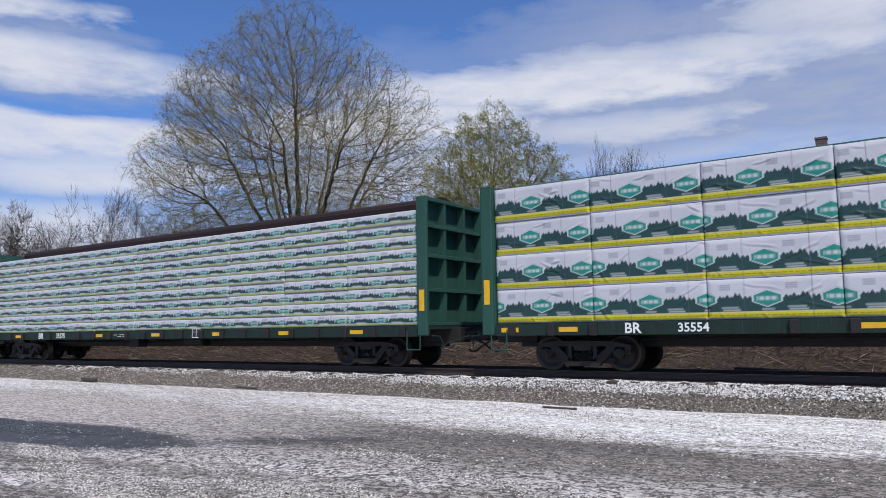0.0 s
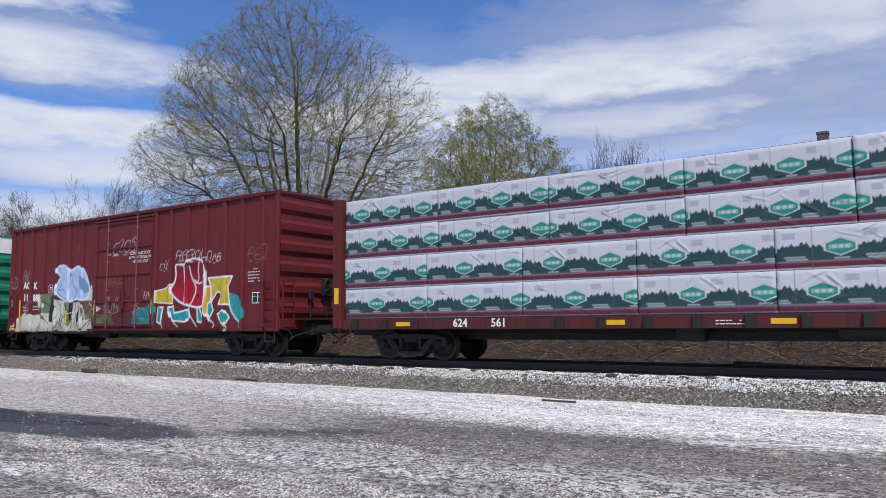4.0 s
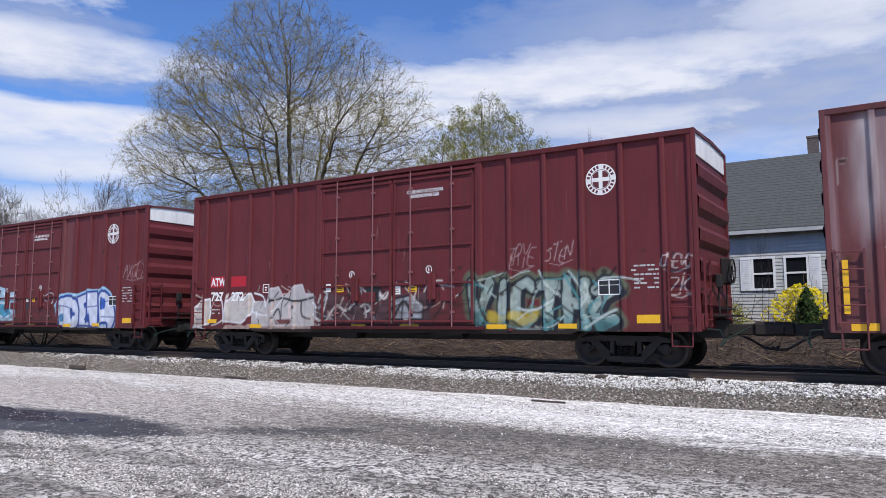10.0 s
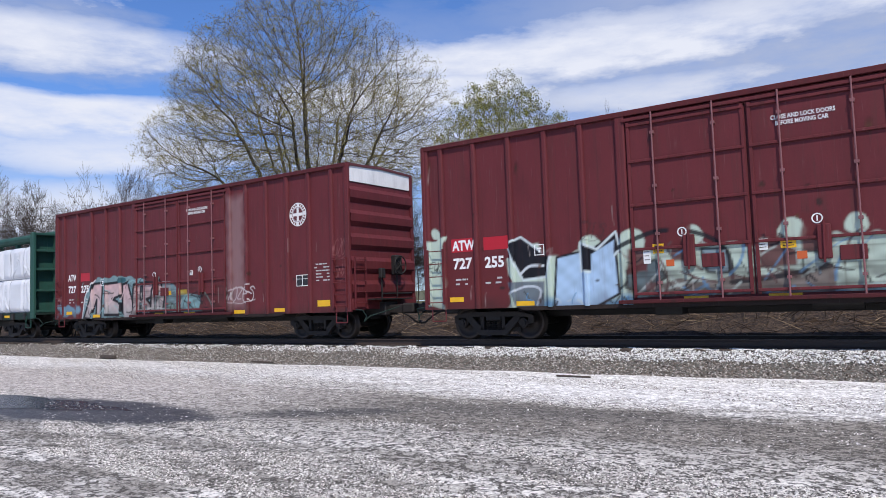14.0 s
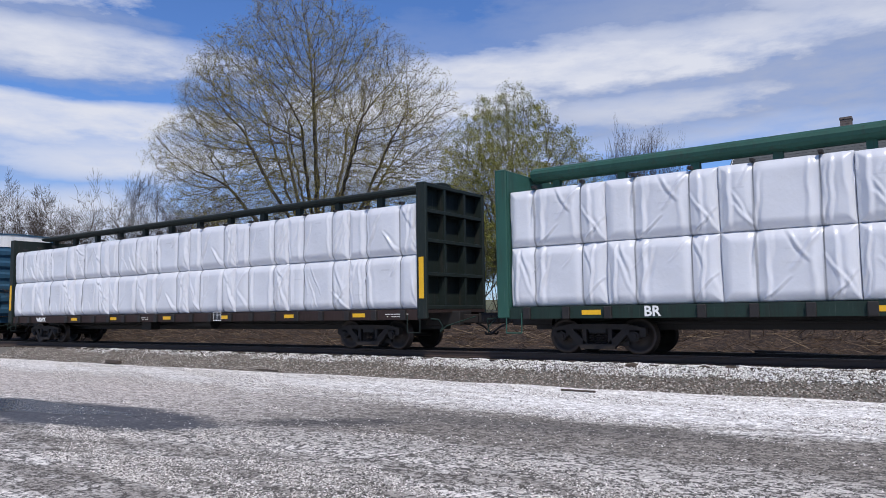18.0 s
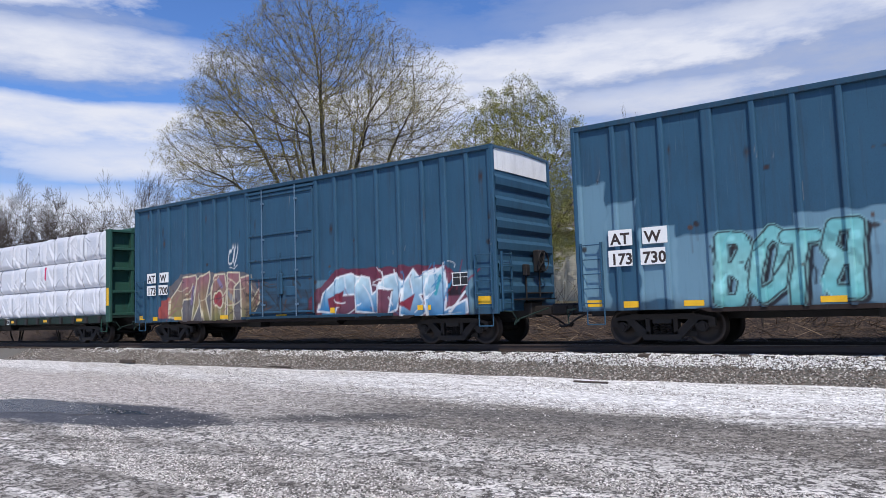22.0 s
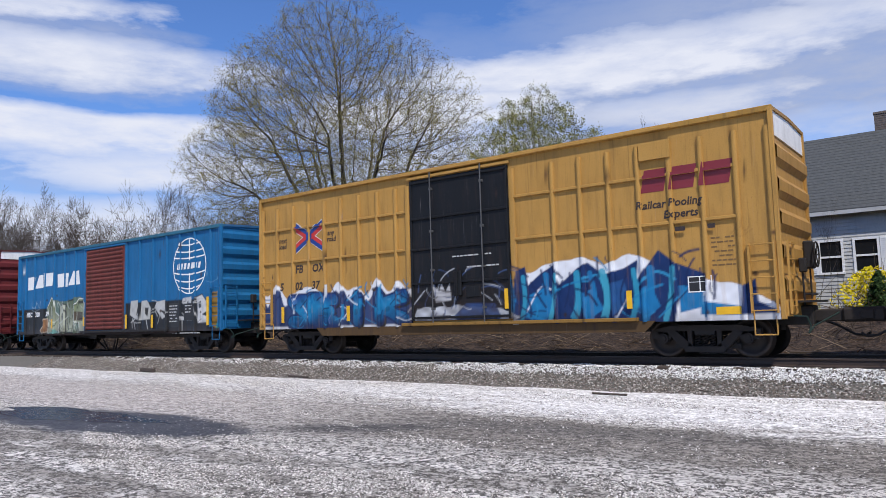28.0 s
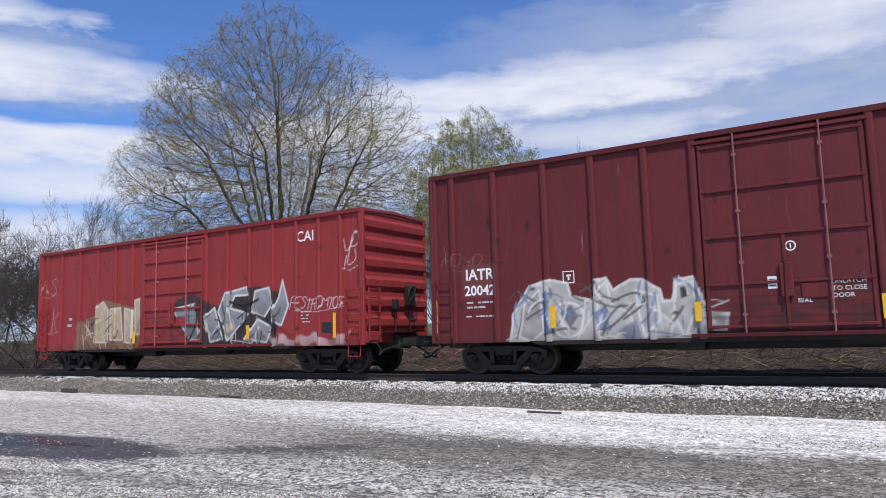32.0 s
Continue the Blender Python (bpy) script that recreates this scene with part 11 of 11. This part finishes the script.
# sky-blue car with a louvred red-brown door
def art18(sp):
    lo = np.clip((1.05 - sp.z) / 0.15 + 0.25 * wob(sp.x, sp.z, 3.0, 1.0), 0, 1)
    sp.put(np.clip((1.98 - sp.z) / 0.05, 0, 1) * ((sp.x > 9.7) | (sp.x < 3.6)), (0.022, 0.024, 0.027), 1.0)
    sp.put(lo, (0.04, 0.04, 0.045), 0.85)
    sp.shape("2.87,0.79 2.86,1.95 3.30,2.47 3.60,2.32 4.36,2.22 4.87,2.25 5.36,2.34 5.83,2.38 6.28,2.29 6.38,0.85 5.95,0.72", (0.12, 0.16, 0.10), 0.85, rough=0.04)
    sp.shape("2.23,0.98 2.60,1.23 2.46,1.45 2.97,1.50 3.03,0.91 2.37,0.85", (0.25, 0.13, 0.06), edge=(0.5, 0.42, 0.32), w=0.02)
    sp.shape("2.97,0.84 3.09,1.62 2.94,2.00 3.30,2.42 3.60,2.27 3.70,1.78 4.09,1.57 4.02,0.82", (0.34, 0.36, 0.27), edge=(0.6, 0.62, 0.58), w=0.02, top=(0.10, 0.125, 0.07))
    sp.shape("4.10,0.87 4.11,1.98 4.36,2.15 4.63,2.07 4.66,0.86", (0.34, 0.36, 0.27), edge=BK, w=0.025, top=(0.40, 0.42, 0.34))
    sp.shape("4.68,0.86 4.67,1.95 4.81,2.21 5.31,2.27 5.46,2.02 5.33,0.84", (0.34, 0.36, 0.27), edge=BK, w=0.025, top=(0.10, 0.125, 0.07))
    sp.shape("5.48,1.31 5.46,2.02 5.83,2.30 6.19,2.28 6.40,2.08 6.36,0.82 5.87,0.83 5.83,1.25", (0.34, 0.36, 0.27), edge=(0.6, 0.62, 0.58), w=0.02, top=(0.16, 0.20, 0.11))
    sp.shape("2.97,0.79 3.63,1.00 4.15,0.84 4.08,0.72", (0.14, 0.34, 0.30), 0.9)
    sp.shape("5.50,1.75 6.15,1.71 6.13,1.33 5.51,1.36", (0.07, 0.05, 0.04), 0.9)
    sp.shape("3.34,1.60 3.53,1.66 3.57,1.38 3.38,1.34", (0.03, 0.04, 0.07))
    sp.shape("4.26,1.69 4.46,1.74 4.49,1.42 4.28,1.38", (0.04, 0.05, 0.06), curve=2)
    sp.trace("4.98,2.08 5.07,1.53 4.91,0.99", BK, 0.02)
    sp.trace("5.82,2.14 6.16,2.14", (0.03, 0.03, 0.03), 0.06)
    sp.shape("9.93,1.48 9.99,2.03 10.51,2.05 10.54,1.27 10.33,1.32", (0.46, 0.46, 0.43), 0.9)
    sp.shape("10.40,1.46 10.47,1.83 10.55,1.42", (0.03, 0.03, 0.03))
    sp.shape("10.68,1.26 10.77,2.01 11.16,2.02 11.42,1.72 11.37,1.29", (0.46, 0.46, 0.43), 0.9)
    sp.shape("11.02,1.74 11.27,1.73 11.19,1.39 11.03,1.50", (0.03, 0.03, 0.03))
    sp.shape("11.57,1.59 11.84,1.94 12.49,2.00 12.50,1.43 12.21,1.27 11.70,1.71", (0.50, 0.50, 0.48), 0.9)
    sp.shape("12.06,1.63 12.46,1.55 12.47,1.34", (0.03, 0.03, 0.03))
    sp.shape("13.48,1.84 13.54,2.01 14.07,2.05 14.06,1.81 13.63,1.78", (0.50, 0.50, 0.49), 0.92)
    sp.shape("13.42,1.34 14.12,1.36 14.12,1.20 13.44,1.21", (0.50, 0.50, 0.49), 0.92)
    sp.shape("14.34,2.01 14.72,2.11 14.98,1.86 15.01,1.48 14.76,1.39 15.02,1.33 15.02,1.09 14.44,1.07 14.44,1.78", (0.56, 0.56, 0.55), 0.95, edge=(0.05, 0.05, 0.055), w=0.02)
    sp.shape("14.50,1.83 14.66,1.88 14.68,1.64 14.52,1.60", (0.06, 0.07, 0.08))
    sp.shape("15.19,2.05 15.82,2.32 15.71,0.89 15.18,1.01", (0.30, 0.17, 0.03), 0.85, rough=0.08)
    sp.trace("10.20,1.28 10.37,0.77", (0.5, 0.5, 0.48), 0.02)
    sp.trace("11.11,1.25 11.22,0.88", (0.5, 0.5, 0.48), 0.02)
    sp.trace("13.50,1.21 13.51,0.72", (0.5, 0.5, 0.48), 0.02)
    sp.blob(15.7, 1.0, 0.15, 0.1, (0.02, 0.30, 0.26), 0.9, 0.06, 0.05, 2.0)
    sp.tag("SO", 6.8, 7.9, 0.95, 1.3, (0.55, 0.40, 0.40), 0.02, 124, 0.7)
    sp.tag("K", 14.9, 15.7, 2.6, 3.0, (0.20, 0.42, 0.60), 0.02, 125, 0.7)
    sp.tag("WN", 1.3, 2.2, 1.95, 2.3, (0.40, 0.50, 0.55), 0.02, 126, 0.7)
    sp.rect(0.35, 0.75, 3.6, 3.95, (0.62, 0.66, 0.68), 0.9)
    sp.scrawl(2.9, 6.3, 0.8, 2.1, ((0.10, 0.13, 0.08), BK, (0.50, 0.52, 0.46)), 40, 25, 0.014)
    sp.scrawl(9.9, 15.0, 0.8, 1.9, ((0.04, 0.04, 0.045), (0.44, 0.44, 0.42), (0.03, 0.03, 0.03)), 40, 26, 0.014)


c18 = box_at(18, -164.9, "sky-blue boxcar with a louvred red-brown door and graffiti", dict(paint="sky_blue", col=(0.012, 0.122, 0.285), H=4.55, door=(6.47, 9.59), door_col=(0.155, 0.040, 0.032), louvres=20, posts=C18_POSTS, pw=0.10, art=art18, fine=2.6, white_end=0.0, ribs=6, dirt=0.3, chord=(0.03, 0.13, 0.20), door_drop=0.26, track_mat=M_BLACK))
block_letters(c18, ((0.83, 3.41, 2.86), (3.74, 5.95, 2.86)), 0.60)
globe(c18, 13.95 - HB, 3.17, 1.03)
stencil(c18, "MEC", 0.85 - HB, 1.60, 0.21, y=PANEL_Y - 0.004, bold=0.008)
stencil(c18, "320", 1.72 - HB, 1.60, 0.21, y=PANEL_Y - 0.004, bold=0.008)
stencil(c18, "39", 2.75 - HB, 1.60, 0.21, y=PANEL_Y - 0.004, bold=0.008)
plate(c18, "data_panel", 12.62 - HB, 13.3 - HB, 0.95, 1.85, BLK_P, PANEL_Y)
plate(c18, "data_panel", 13.62 - HB, 14.2 - HB, 1.2, 1.8, BLK_P, PANEL_Y)
car_marks(c18, [(3.5, 1.05, 1.45, 0.12), (6.38, 1.1, 1.5, 0.12), (9.75, 0.95, 1.5, 0.13), (11.62, 0.95, 1.45, 0.14), (15.15, 1.0, 2.0, 0.13)], None, [(12.7, 13.2, 1.72, 6, 0.06), (13.7, 14.1, 1.7, 3, 0.06), (12.9, 14.6, 0.72, 1, 0.05)], PANEL_Y - 0.008)


# maroon car and the last, brighter red one
def art19(sp):
    sp.shape("2.15,0.76 2.27,1.47 2.47,1.74 2.72,2.09 3.26,2.20 3.64,2.11 3.72,1.81 4.26,1.68 4.33,2.13 4.56,2.18 4.71,1.89 5.10,2.09 5.39,2.07 5.72,1.84 5.78,1.59 5.98,1.60 6.06,2.03 6.41,2.07 6.58,1.67 6.58,1.34 7.08,1.29 6.98,0.80 5.93,0.66 4.07,0.72", (0.40, 0.385, 0.36), 0.95, edge=(0.64, 0.62, 0.59), w=0.03, rough=0.02)
    sp.shape("2.41,0.92 2.56,1.66 2.95,1.99 3.03,1.04 2.71,0.81", (0.33, 0.31, 0.28), edge=(0.64, 0.62, 0.59), w=0.02)
    sp.shape("3.31,1.70 4.04,1.60 3.94,0.89 3.28,0.90", (0.40, 0.385, 0.36), edge=(0.64, 0.62, 0.59), w=0.025, curve=2)
    sp.shape("3.45,1.43 3.71,1.61 3.88,1.35 3.68,1.09", (0.10, 0.09, 0.09), 0.8)
    sp.shape("4.36,0.88 4.34,1.91 4.56,2.09 4.67,1.57 5.06,1.37 5.23,0.79 4.69,0.75", (0.40, 0.385, 0.36), edge=(0.64, 0.62, 0.59), w=0.025, top=(0.50, 0.49, 0.47))
    sp.shape("5.22,1.86 5.67,1.72 5.71,1.22 5.37,0.86 5.26,1.36", (0.40, 0.385, 0.36), edge=(0.64, 0.62, 0.59), w=0.025)
    sp.shape("5.91,0.85 6.08,1.94 6.40,1.98 6.47,1.50 6.21,0.84", (0.40, 0.385, 0.36), edge=(0.64, 0.62, 0.59), w=0.025)
    sp.shape("3.02,1.91 3.19,1.97 3.18,0.97 3.03,0.93", (0.10, 0.17, 0.30), 0.85)
    sp.shape("4.27,1.40 4.53,1.58 4.61,1.00 4.37,1.03", (0.10, 0.17, 0.30), 0.8)
    sp.shape("4.78,1.00 5.19,1.24 5.30,0.79 5.03,0.74", (0.13, 0.18, 0.28), 0.7)
    sp.shape("6.15,1.87 6.30,1.90 6.31,1.68 6.16,1.64", (0.06, 0.055, 0.05))
    sp.trace("4.67,1.64 5.22,1.86 5.47,1.60 4.92,1.25", (0.08, 0.08, 0.09), 0.025)
    sp.trace("2.62,1.46 2.94,1.72", (0.12, 0.11, 0.10), 0.03)
    sp.shape("9.76,0.72 9.83,1.19 10.04,1.50 10.27,1.51 10.44,1.32 10.56,1.73 10.81,1.51 11.33,1.54 11.46,1.13 11.34,0.64", (0.26, 0.27, 0.26), 0.95, edge=(0.64, 0.62, 0.59), w=0.03, rough=0.02)
    sp.shape("10.00,0.98 10.07,1.34 10.31,1.38 10.35,1.07 10.17,0.82", (0.42, 0.42, 0.40), edge=(0.08, 0.08, 0.09), curve=2)
    sp.shape("10.49,0.86 10.60,1.58 10.93,1.35 10.80,0.80", (0.44, 0.45, 0.44), edge=(0.08, 0.08, 0.09))
    sp.shape("10.97,0.85 11.06,1.40 11.31,1.29 11.23,0.84", (0.30, 0.28, 0.26), edge=(0.64, 0.62, 0.59), w=0.02)
    sp.tag("NOZE", 9.9, 10.6, 1.8, 2.1, (0.55, 0.40, 0.38), 0.018, 133, 0.7)
    sp.tag("DARKTAES", 10.9, 11.8, 1.9, 2.15, (0.62, 0.55, 0.52), 0.016, 134, 0.8)
    sp.tag("WY", 12.5, 13.0, 1.9, 2.2, (0.40, 0.20, 0.14), 0.02, 135, 0.7)
    sp.tag("MOYD", 0.3, 1.5, 2.65, 2.95, (0.30, 0.16, 0.15), 0.018, 136, 0.6)
    sp.tag("LSK", 14.2, 15.0, 2.7, 3.2, (0.26, 0.12, 0.11), 0.018, 137, 0.6)
    sp.rect(0.9, 1.85, 1.9, 2.7, (0.15, 0.050, 0.048), 0.8, 0.06)
    sp.scrawl(2.2, 6.6, 0.85, 2.0, ((0.62, 0.60, 0.57), (0.10, 0.09, 0.09), (0.62, 0.60, 0.57), (0.14, 0.20, 0.30)), 64, 14)
    sp.scrawl(9.9, 12.7, 0.85, 1.8, ((0.58, 0.57, 0.54), (0.07, 0.07, 0.08)), 40, 15)


c19 = box_at(19, -183.1, "maroon boxcar with wide ribs and white-edged graffiti", dict(paint="maroon_b", col=(0.125, 0.022, 0.024), H=5.08, door=(6.65, 9.71), posts=[0.65, 1.84, 3.17, 4.34, 5.55, 10.69, 11.84, 13.02, 14.19, 15.33], pw=0.16, art=art19, fine=3.3, white_end=0.42, ribs=6))
stencil(c19, "IATR", 0.98 - HB, 2.33, 0.26, y=PANEL_Y - 0.004, bold=0.008)
stencil(c19, "20042", 0.95 - HB, 1.95, 0.24, y=PANEL_Y - 0.004, bold=0.008)
stencil(c19, "UNLATCH", 8.95 - HB, 1.78, 0.085, y=-HW + 0.01)
stencil(c19, "TO CLOSE", 8.95 - HB, 1.65, 0.085, y=-HW + 0.01)
stencil(c19, "DOOR", 8.95 - HB, 1.52, 0.085, y=-HW + 0.01)
stencil(c19, "SEAL", 8.35 - HB, 1.45, 0.085, y=-HW + 0.01)
car_marks(c19, [(0.12, 1.05, 1.9, 0.12), (3.3, 1.1, 1.6, 0.13), (6.5, 1.15, 1.55, 0.13), (9.8, 1.1, 1.55, 0.14), (13.0, 1.1, 1.6, 0.14), (15.75, 1.0, 2.05, 0.13)], (12.2, 1.4), [(1.0, 1.8, 1.75, 2, 0.06), (0.98, 1.8, 1.42, 1, 0.05), (13.1, 14.0, 2.6, 5, 0.05), (14.35, 15.1, 2.2, 2, 0.05), (7.2, 9.2, 2.3, 1, 0.06), (8.2, 9.0, 2.55, 1, 0.04), (14.4, 15.2, 1.5, 1, 0.10)])
roundel(c19, 8.3 - HB, 2.55)
outline_box(c19, 3.55 - HB, 2.1, 0.28, 0.28)


def art20(sp):
    sp.shape("2.40,0.77 2.52,1.79 3.57,2.01 3.88,2.54 4.39,2.51 6.01,2.21 6.00,2.53 6.34,2.42 6.28,0.92 6.07,0.73", (0.20, 0.14, 0.085), 0.8, rough=0.06)
    sp.shape("3.58,1.08 3.72,2.30 4.09,2.51 4.40,2.17 4.39,1.06", (0.36, 0.28, 0.17), edge=(0.56, 0.50, 0.42), w=0.03, top=(0.46, 0.38, 0.27))
    sp.shape("4.55,1.14 4.50,2.21 5.12,2.24 5.27,1.13", (0.36, 0.28, 0.17), edge=(0.56, 0.50, 0.42), w=0.03, top=(0.46, 0.38, 0.27))
    sp.shape("5.40,1.05 5.35,2.21 5.83,2.12 5.81,1.00", (0.36, 0.28, 0.17), edge=(0.56, 0.50, 0.42), w=0.03, top=(0.46, 0.38, 0.27))
    sp.shape("5.98,1.31 5.91,2.46 6.25,2.52 6.29,1.30", (0.36, 0.28, 0.17), edge=(0.56, 0.50, 0.42), w=0.03, top=(0.46, 0.38, 0.27))
    sp.shape("7.81,2.08 8.09,2.30 8.92,2.54 10.13,2.03 10.38,2.46 11.26,2.62 12.22,2.57 12.68,2.34 12.87,2.69 13.04,1.99 12.68,1.48 12.50,0.67 8.96,0.70 8.68,1.10", (0.030, 0.034, 0.036), 0.92, rough=0.05)
    sp.shape("7.98,2.07 9.07,2.20 9.28,1.05 8.85,1.06", (0.17, 0.175, 0.185), edge=(0.60, 0.60, 0.58), w=0.03, top=(0.30, 0.30, 0.31))
    sp.shape("9.53,1.79 9.95,2.04 10.32,1.07 9.76,0.98", (0.17, 0.175, 0.185), edge=(0.60, 0.60, 0.58), w=0.03, top=(0.30, 0.30, 0.31))
    sp.shape("10.11,1.91 10.41,2.46 11.38,2.61 11.50,2.37 10.86,2.37 10.67,1.99 11.51,1.79 10.58,1.03", (0.17, 0.175, 0.185), edge=(0.60, 0.60, 0.58), w=0.03, top=(0.30, 0.30, 0.31))
    sp.shape("11.60,1.85 11.74,2.46 12.31,2.54 12.48,2.08 12.13,1.67", (0.17, 0.175, 0.185), edge=(0.60, 0.60, 0.58), w=0.03, top=(0.30, 0.30, 0.31))
    sp.shape("12.50,1.92 12.73,2.24 12.87,2.73 13.11,1.99 12.82,1.41 12.48,1.52", (0.17, 0.175, 0.185), edge=(0.60, 0.60, 0.58), w=0.03, top=(0.30, 0.30, 0.31))
    sp.shape("11.27,1.05 11.87,1.62 12.45,1.36 12.22,0.93", (0.17, 0.175, 0.185), edge=(0.60, 0.60, 0.58), w=0.03, top=(0.30, 0.30, 0.31))
    sp.trace("8.96,0.77 10.53,0.86 12.45,0.70", (0.60, 0.60, 0.58), 0.05)
    sp.trace("8.82,1.06 9.21,1.62 9.07,2.17", BK, 0.04)
    sp.trace("10.90,1.23 11.51,1.72 11.14,2.08", BK, 0.04)
    sp.trace("10.64,2.19 11.26,1.99 11.87,2.21", BK, 0.04)
    sp.shape("10.52,1.50 10.77,1.58 10.82,1.33 10.57,1.27", (0.46, 0.34, 0.22))
    sp.tag("FESTROMTOS", 13.2, 15.2, 1.85, 2.15, (0.66, 0.60, 0.60), 0.02, 143)
    sp.tag("YB", 15.1, 15.75, 2.95, 3.7, (0.66, 0.60, 0.60), 0.026, 144)
    sp.tag("AS", 0.1, 1.2, 2.9, 3.5, (0.52, 0.32, 0.32), 0.026, 145, 0.7)
    sp.tag("UK", 0.5, 1.3, 1.5, 2.2, (0.52, 0.32, 0.32), 0.026, 146, 0.7)
    sp.rect(12.4, 15.3, 0.82, 1.05, (0.55, 0.42, 0.42), 0.7, 0.1, 0.2, 1.0)
    sp.scrawl(8.4, 12.8, 0.8, 2.1, ((0.56, 0.56, 0.54), BK, BK), 44, 16)
    sp.scrawl(2.8, 6.2, 0.8, 1.9, ((0.5, 0.44, 0.36), (0.05, 0.04, 0.03)), 30, 17)


c20 = box_at(20, -201.2, "brick-red boxcar at the tail with graffiti", dict(paint="brick_red", col=(0.27, 0.034, 0.034), H=4.57, door=(6.45, 9.48), posts=[0.50, 1.47, 2.66, 3.76, 4.82, 5.79, 10.53, 11.51, 12.50, 13.44, 14.30, 15.1], pw=0.10, art=art20, fine=3.7, white_end=0.0, ribs=6, door_rails=(0.02, 0.18, 0.34, 0.5, 0.66, 0.82, 0.98), mid_stile=False, dirt=0.25))
stencil(c20, "CAI", 13.42 - HB, 3.80, 0.30, y=PANEL_Y - 0.004, bold=0.004)
car_marks(c20, [(6.0, 1.0, 1.4, 0.14), (11.5, 1.05, 1.45, 0.13), (14.9, 1.0, 1.7, 0.10)], None, [(1.6, 2.2, 1.9, 2, 0.12), (13.6, 14.0, 1.75, 4, 0.05), (7.0, 7.6, 2.0, 3, 0.06)])
plate(c20, "data_panel", 14.4 - HB, 14.75 - HB, 1.15, 1.45, BLK_P, PANEL_Y)


# ---- cards and placards on the doors ----
M_CARD = plain("white_routing_card", (0.74, 0.74, 0.72), 0.6, 0, 0.1, 9)
M_ORANGE = plain("orange_sticker", (0.52, 0.10, 0.02), 0.55, 0, 0.15, 7)


def cards(car, rows, y=-HW + 0.018):
    """Small cards and stickers: x, z, width, height, material."""
    for x, z, w, h, m in rows:
        plate(car, "card", x - HB - w / 2, x - HB + w / 2, z - h / 2, z + h / 2, m, y)
        if m is M_CARD or m is M_YEL:
            bm = BM()
            for q in range(3):
                box(bm, x - HB - w * 0.36, x - HB + w * (0.36 - 0.1 * (q % 2)), y - 0.006, y - 0.004, z + h * (0.25 - 0.25 * q) - 0.008, z + h * (0.25 - 0.25 * q) + 0.008)
            tagged(part("card_print", bm, M_DARKINK, car), kind="stuff")


cards(c5, [(8.05, 1.92, 0.16, 0.26, M_CARD), (8.79, 1.78, 0.62, 0.26, BLK_P), (8.08, 0.93, 0.42, 0.07, M_YEL)])
cards(c7, [(5.85, 1.96, 0.18, 0.22, M_CARD), (6.28, 1.93, 0.26, 0.20, M_YEL), (8.25, 1.84, 0.20, 0.22, M_CARD), (8.73, 1.86, 0.28, 0.14, M_YEL), (7.42, 1.75, 0.42, 0.42, BLK_P)])
cards(c8, [(8.32, 1.90, 0.17, 0.18, M_CARD), (8.34, 1.66, 0.22, 0.24, BLK_P), (8.78, 1.90, 0.20, 0.17, M_YEL), (3.45, 1.66, 0.22, 0.3, BLK_P)])
cards(c9, [(6.18, 1.98, 0.24, 0.20, M_YEL), (6.42, 1.66, 0.17, 0.14, M_ORANGE), (5.93, 1.84, 0.16, 0.34, M_CARD), (8.72, 1.92, 0.28, 0.20, M_YEL), (8.95, 1.67, 0.18, 0.15, M_ORANGE), (8.26, 1.92, 0.18, 0.22, M_CARD)])
cards(c10, [(7.40, 1.86, 0.46, 0.36, plain("grey_patch", (0.22, 0.23, 0.23), 0.6, 0, 0.2, 5)), (8.79, 2.26, 0.16, 0.16, M_CARD), (7.55, 1.62, 0.24, 0.14, M_YEL)])
cards(c19, [(7.93, 1.86, 0.17, 0.24, M_CARD)])

# ---- the train runs ----
TRAVEL = (11.35587, 0.03655, -0.58114, 0.13733, 0.51224)


def travel(t):
    """Metres that the train has gone at t seconds, nought at 16 s."""
    u = (t - 16) / 16
    return 16 * sum(c * u ** (k + 1) / (k + 1) for k, c in enumerate(TRAVEL))


def motions():
    for car, x0 in TRAIN:
        walk(car, [(t, pose(x0 + travel(t), TRACK_Y, RAIL_Z)) for t in range(0, 33, 2)])
    for ob, wx, index in WHEELS:
        x0 = CAR_X[index]
        # turns only while it is near enough to be seen
        t0 = max(0.0, min(31.9, 16 + (-34 - x0) / 11.35))
        t1 = max(0.1, min(32.0, 16 + (9 - x0) / 11.35))
        rows = []
        if t0 > 0:
            rows.append((0.0, pose(wx, 0, 0.42)))
        f0, f1 = int(t0 * FPS), int(t1 * FPS)
        for f in range(f0, f1 + 1):
            t = f / FPS
            rows.append((t, pose(wx, 0, 0.42, 0, math.degrees((travel(t) - travel(f0 / FPS)) / 0.425), 0)))
        if f1 / FPS < 32.0:
            rows.append((32.0, rows[-1][1]))
        walk(ob, rows)


motions()
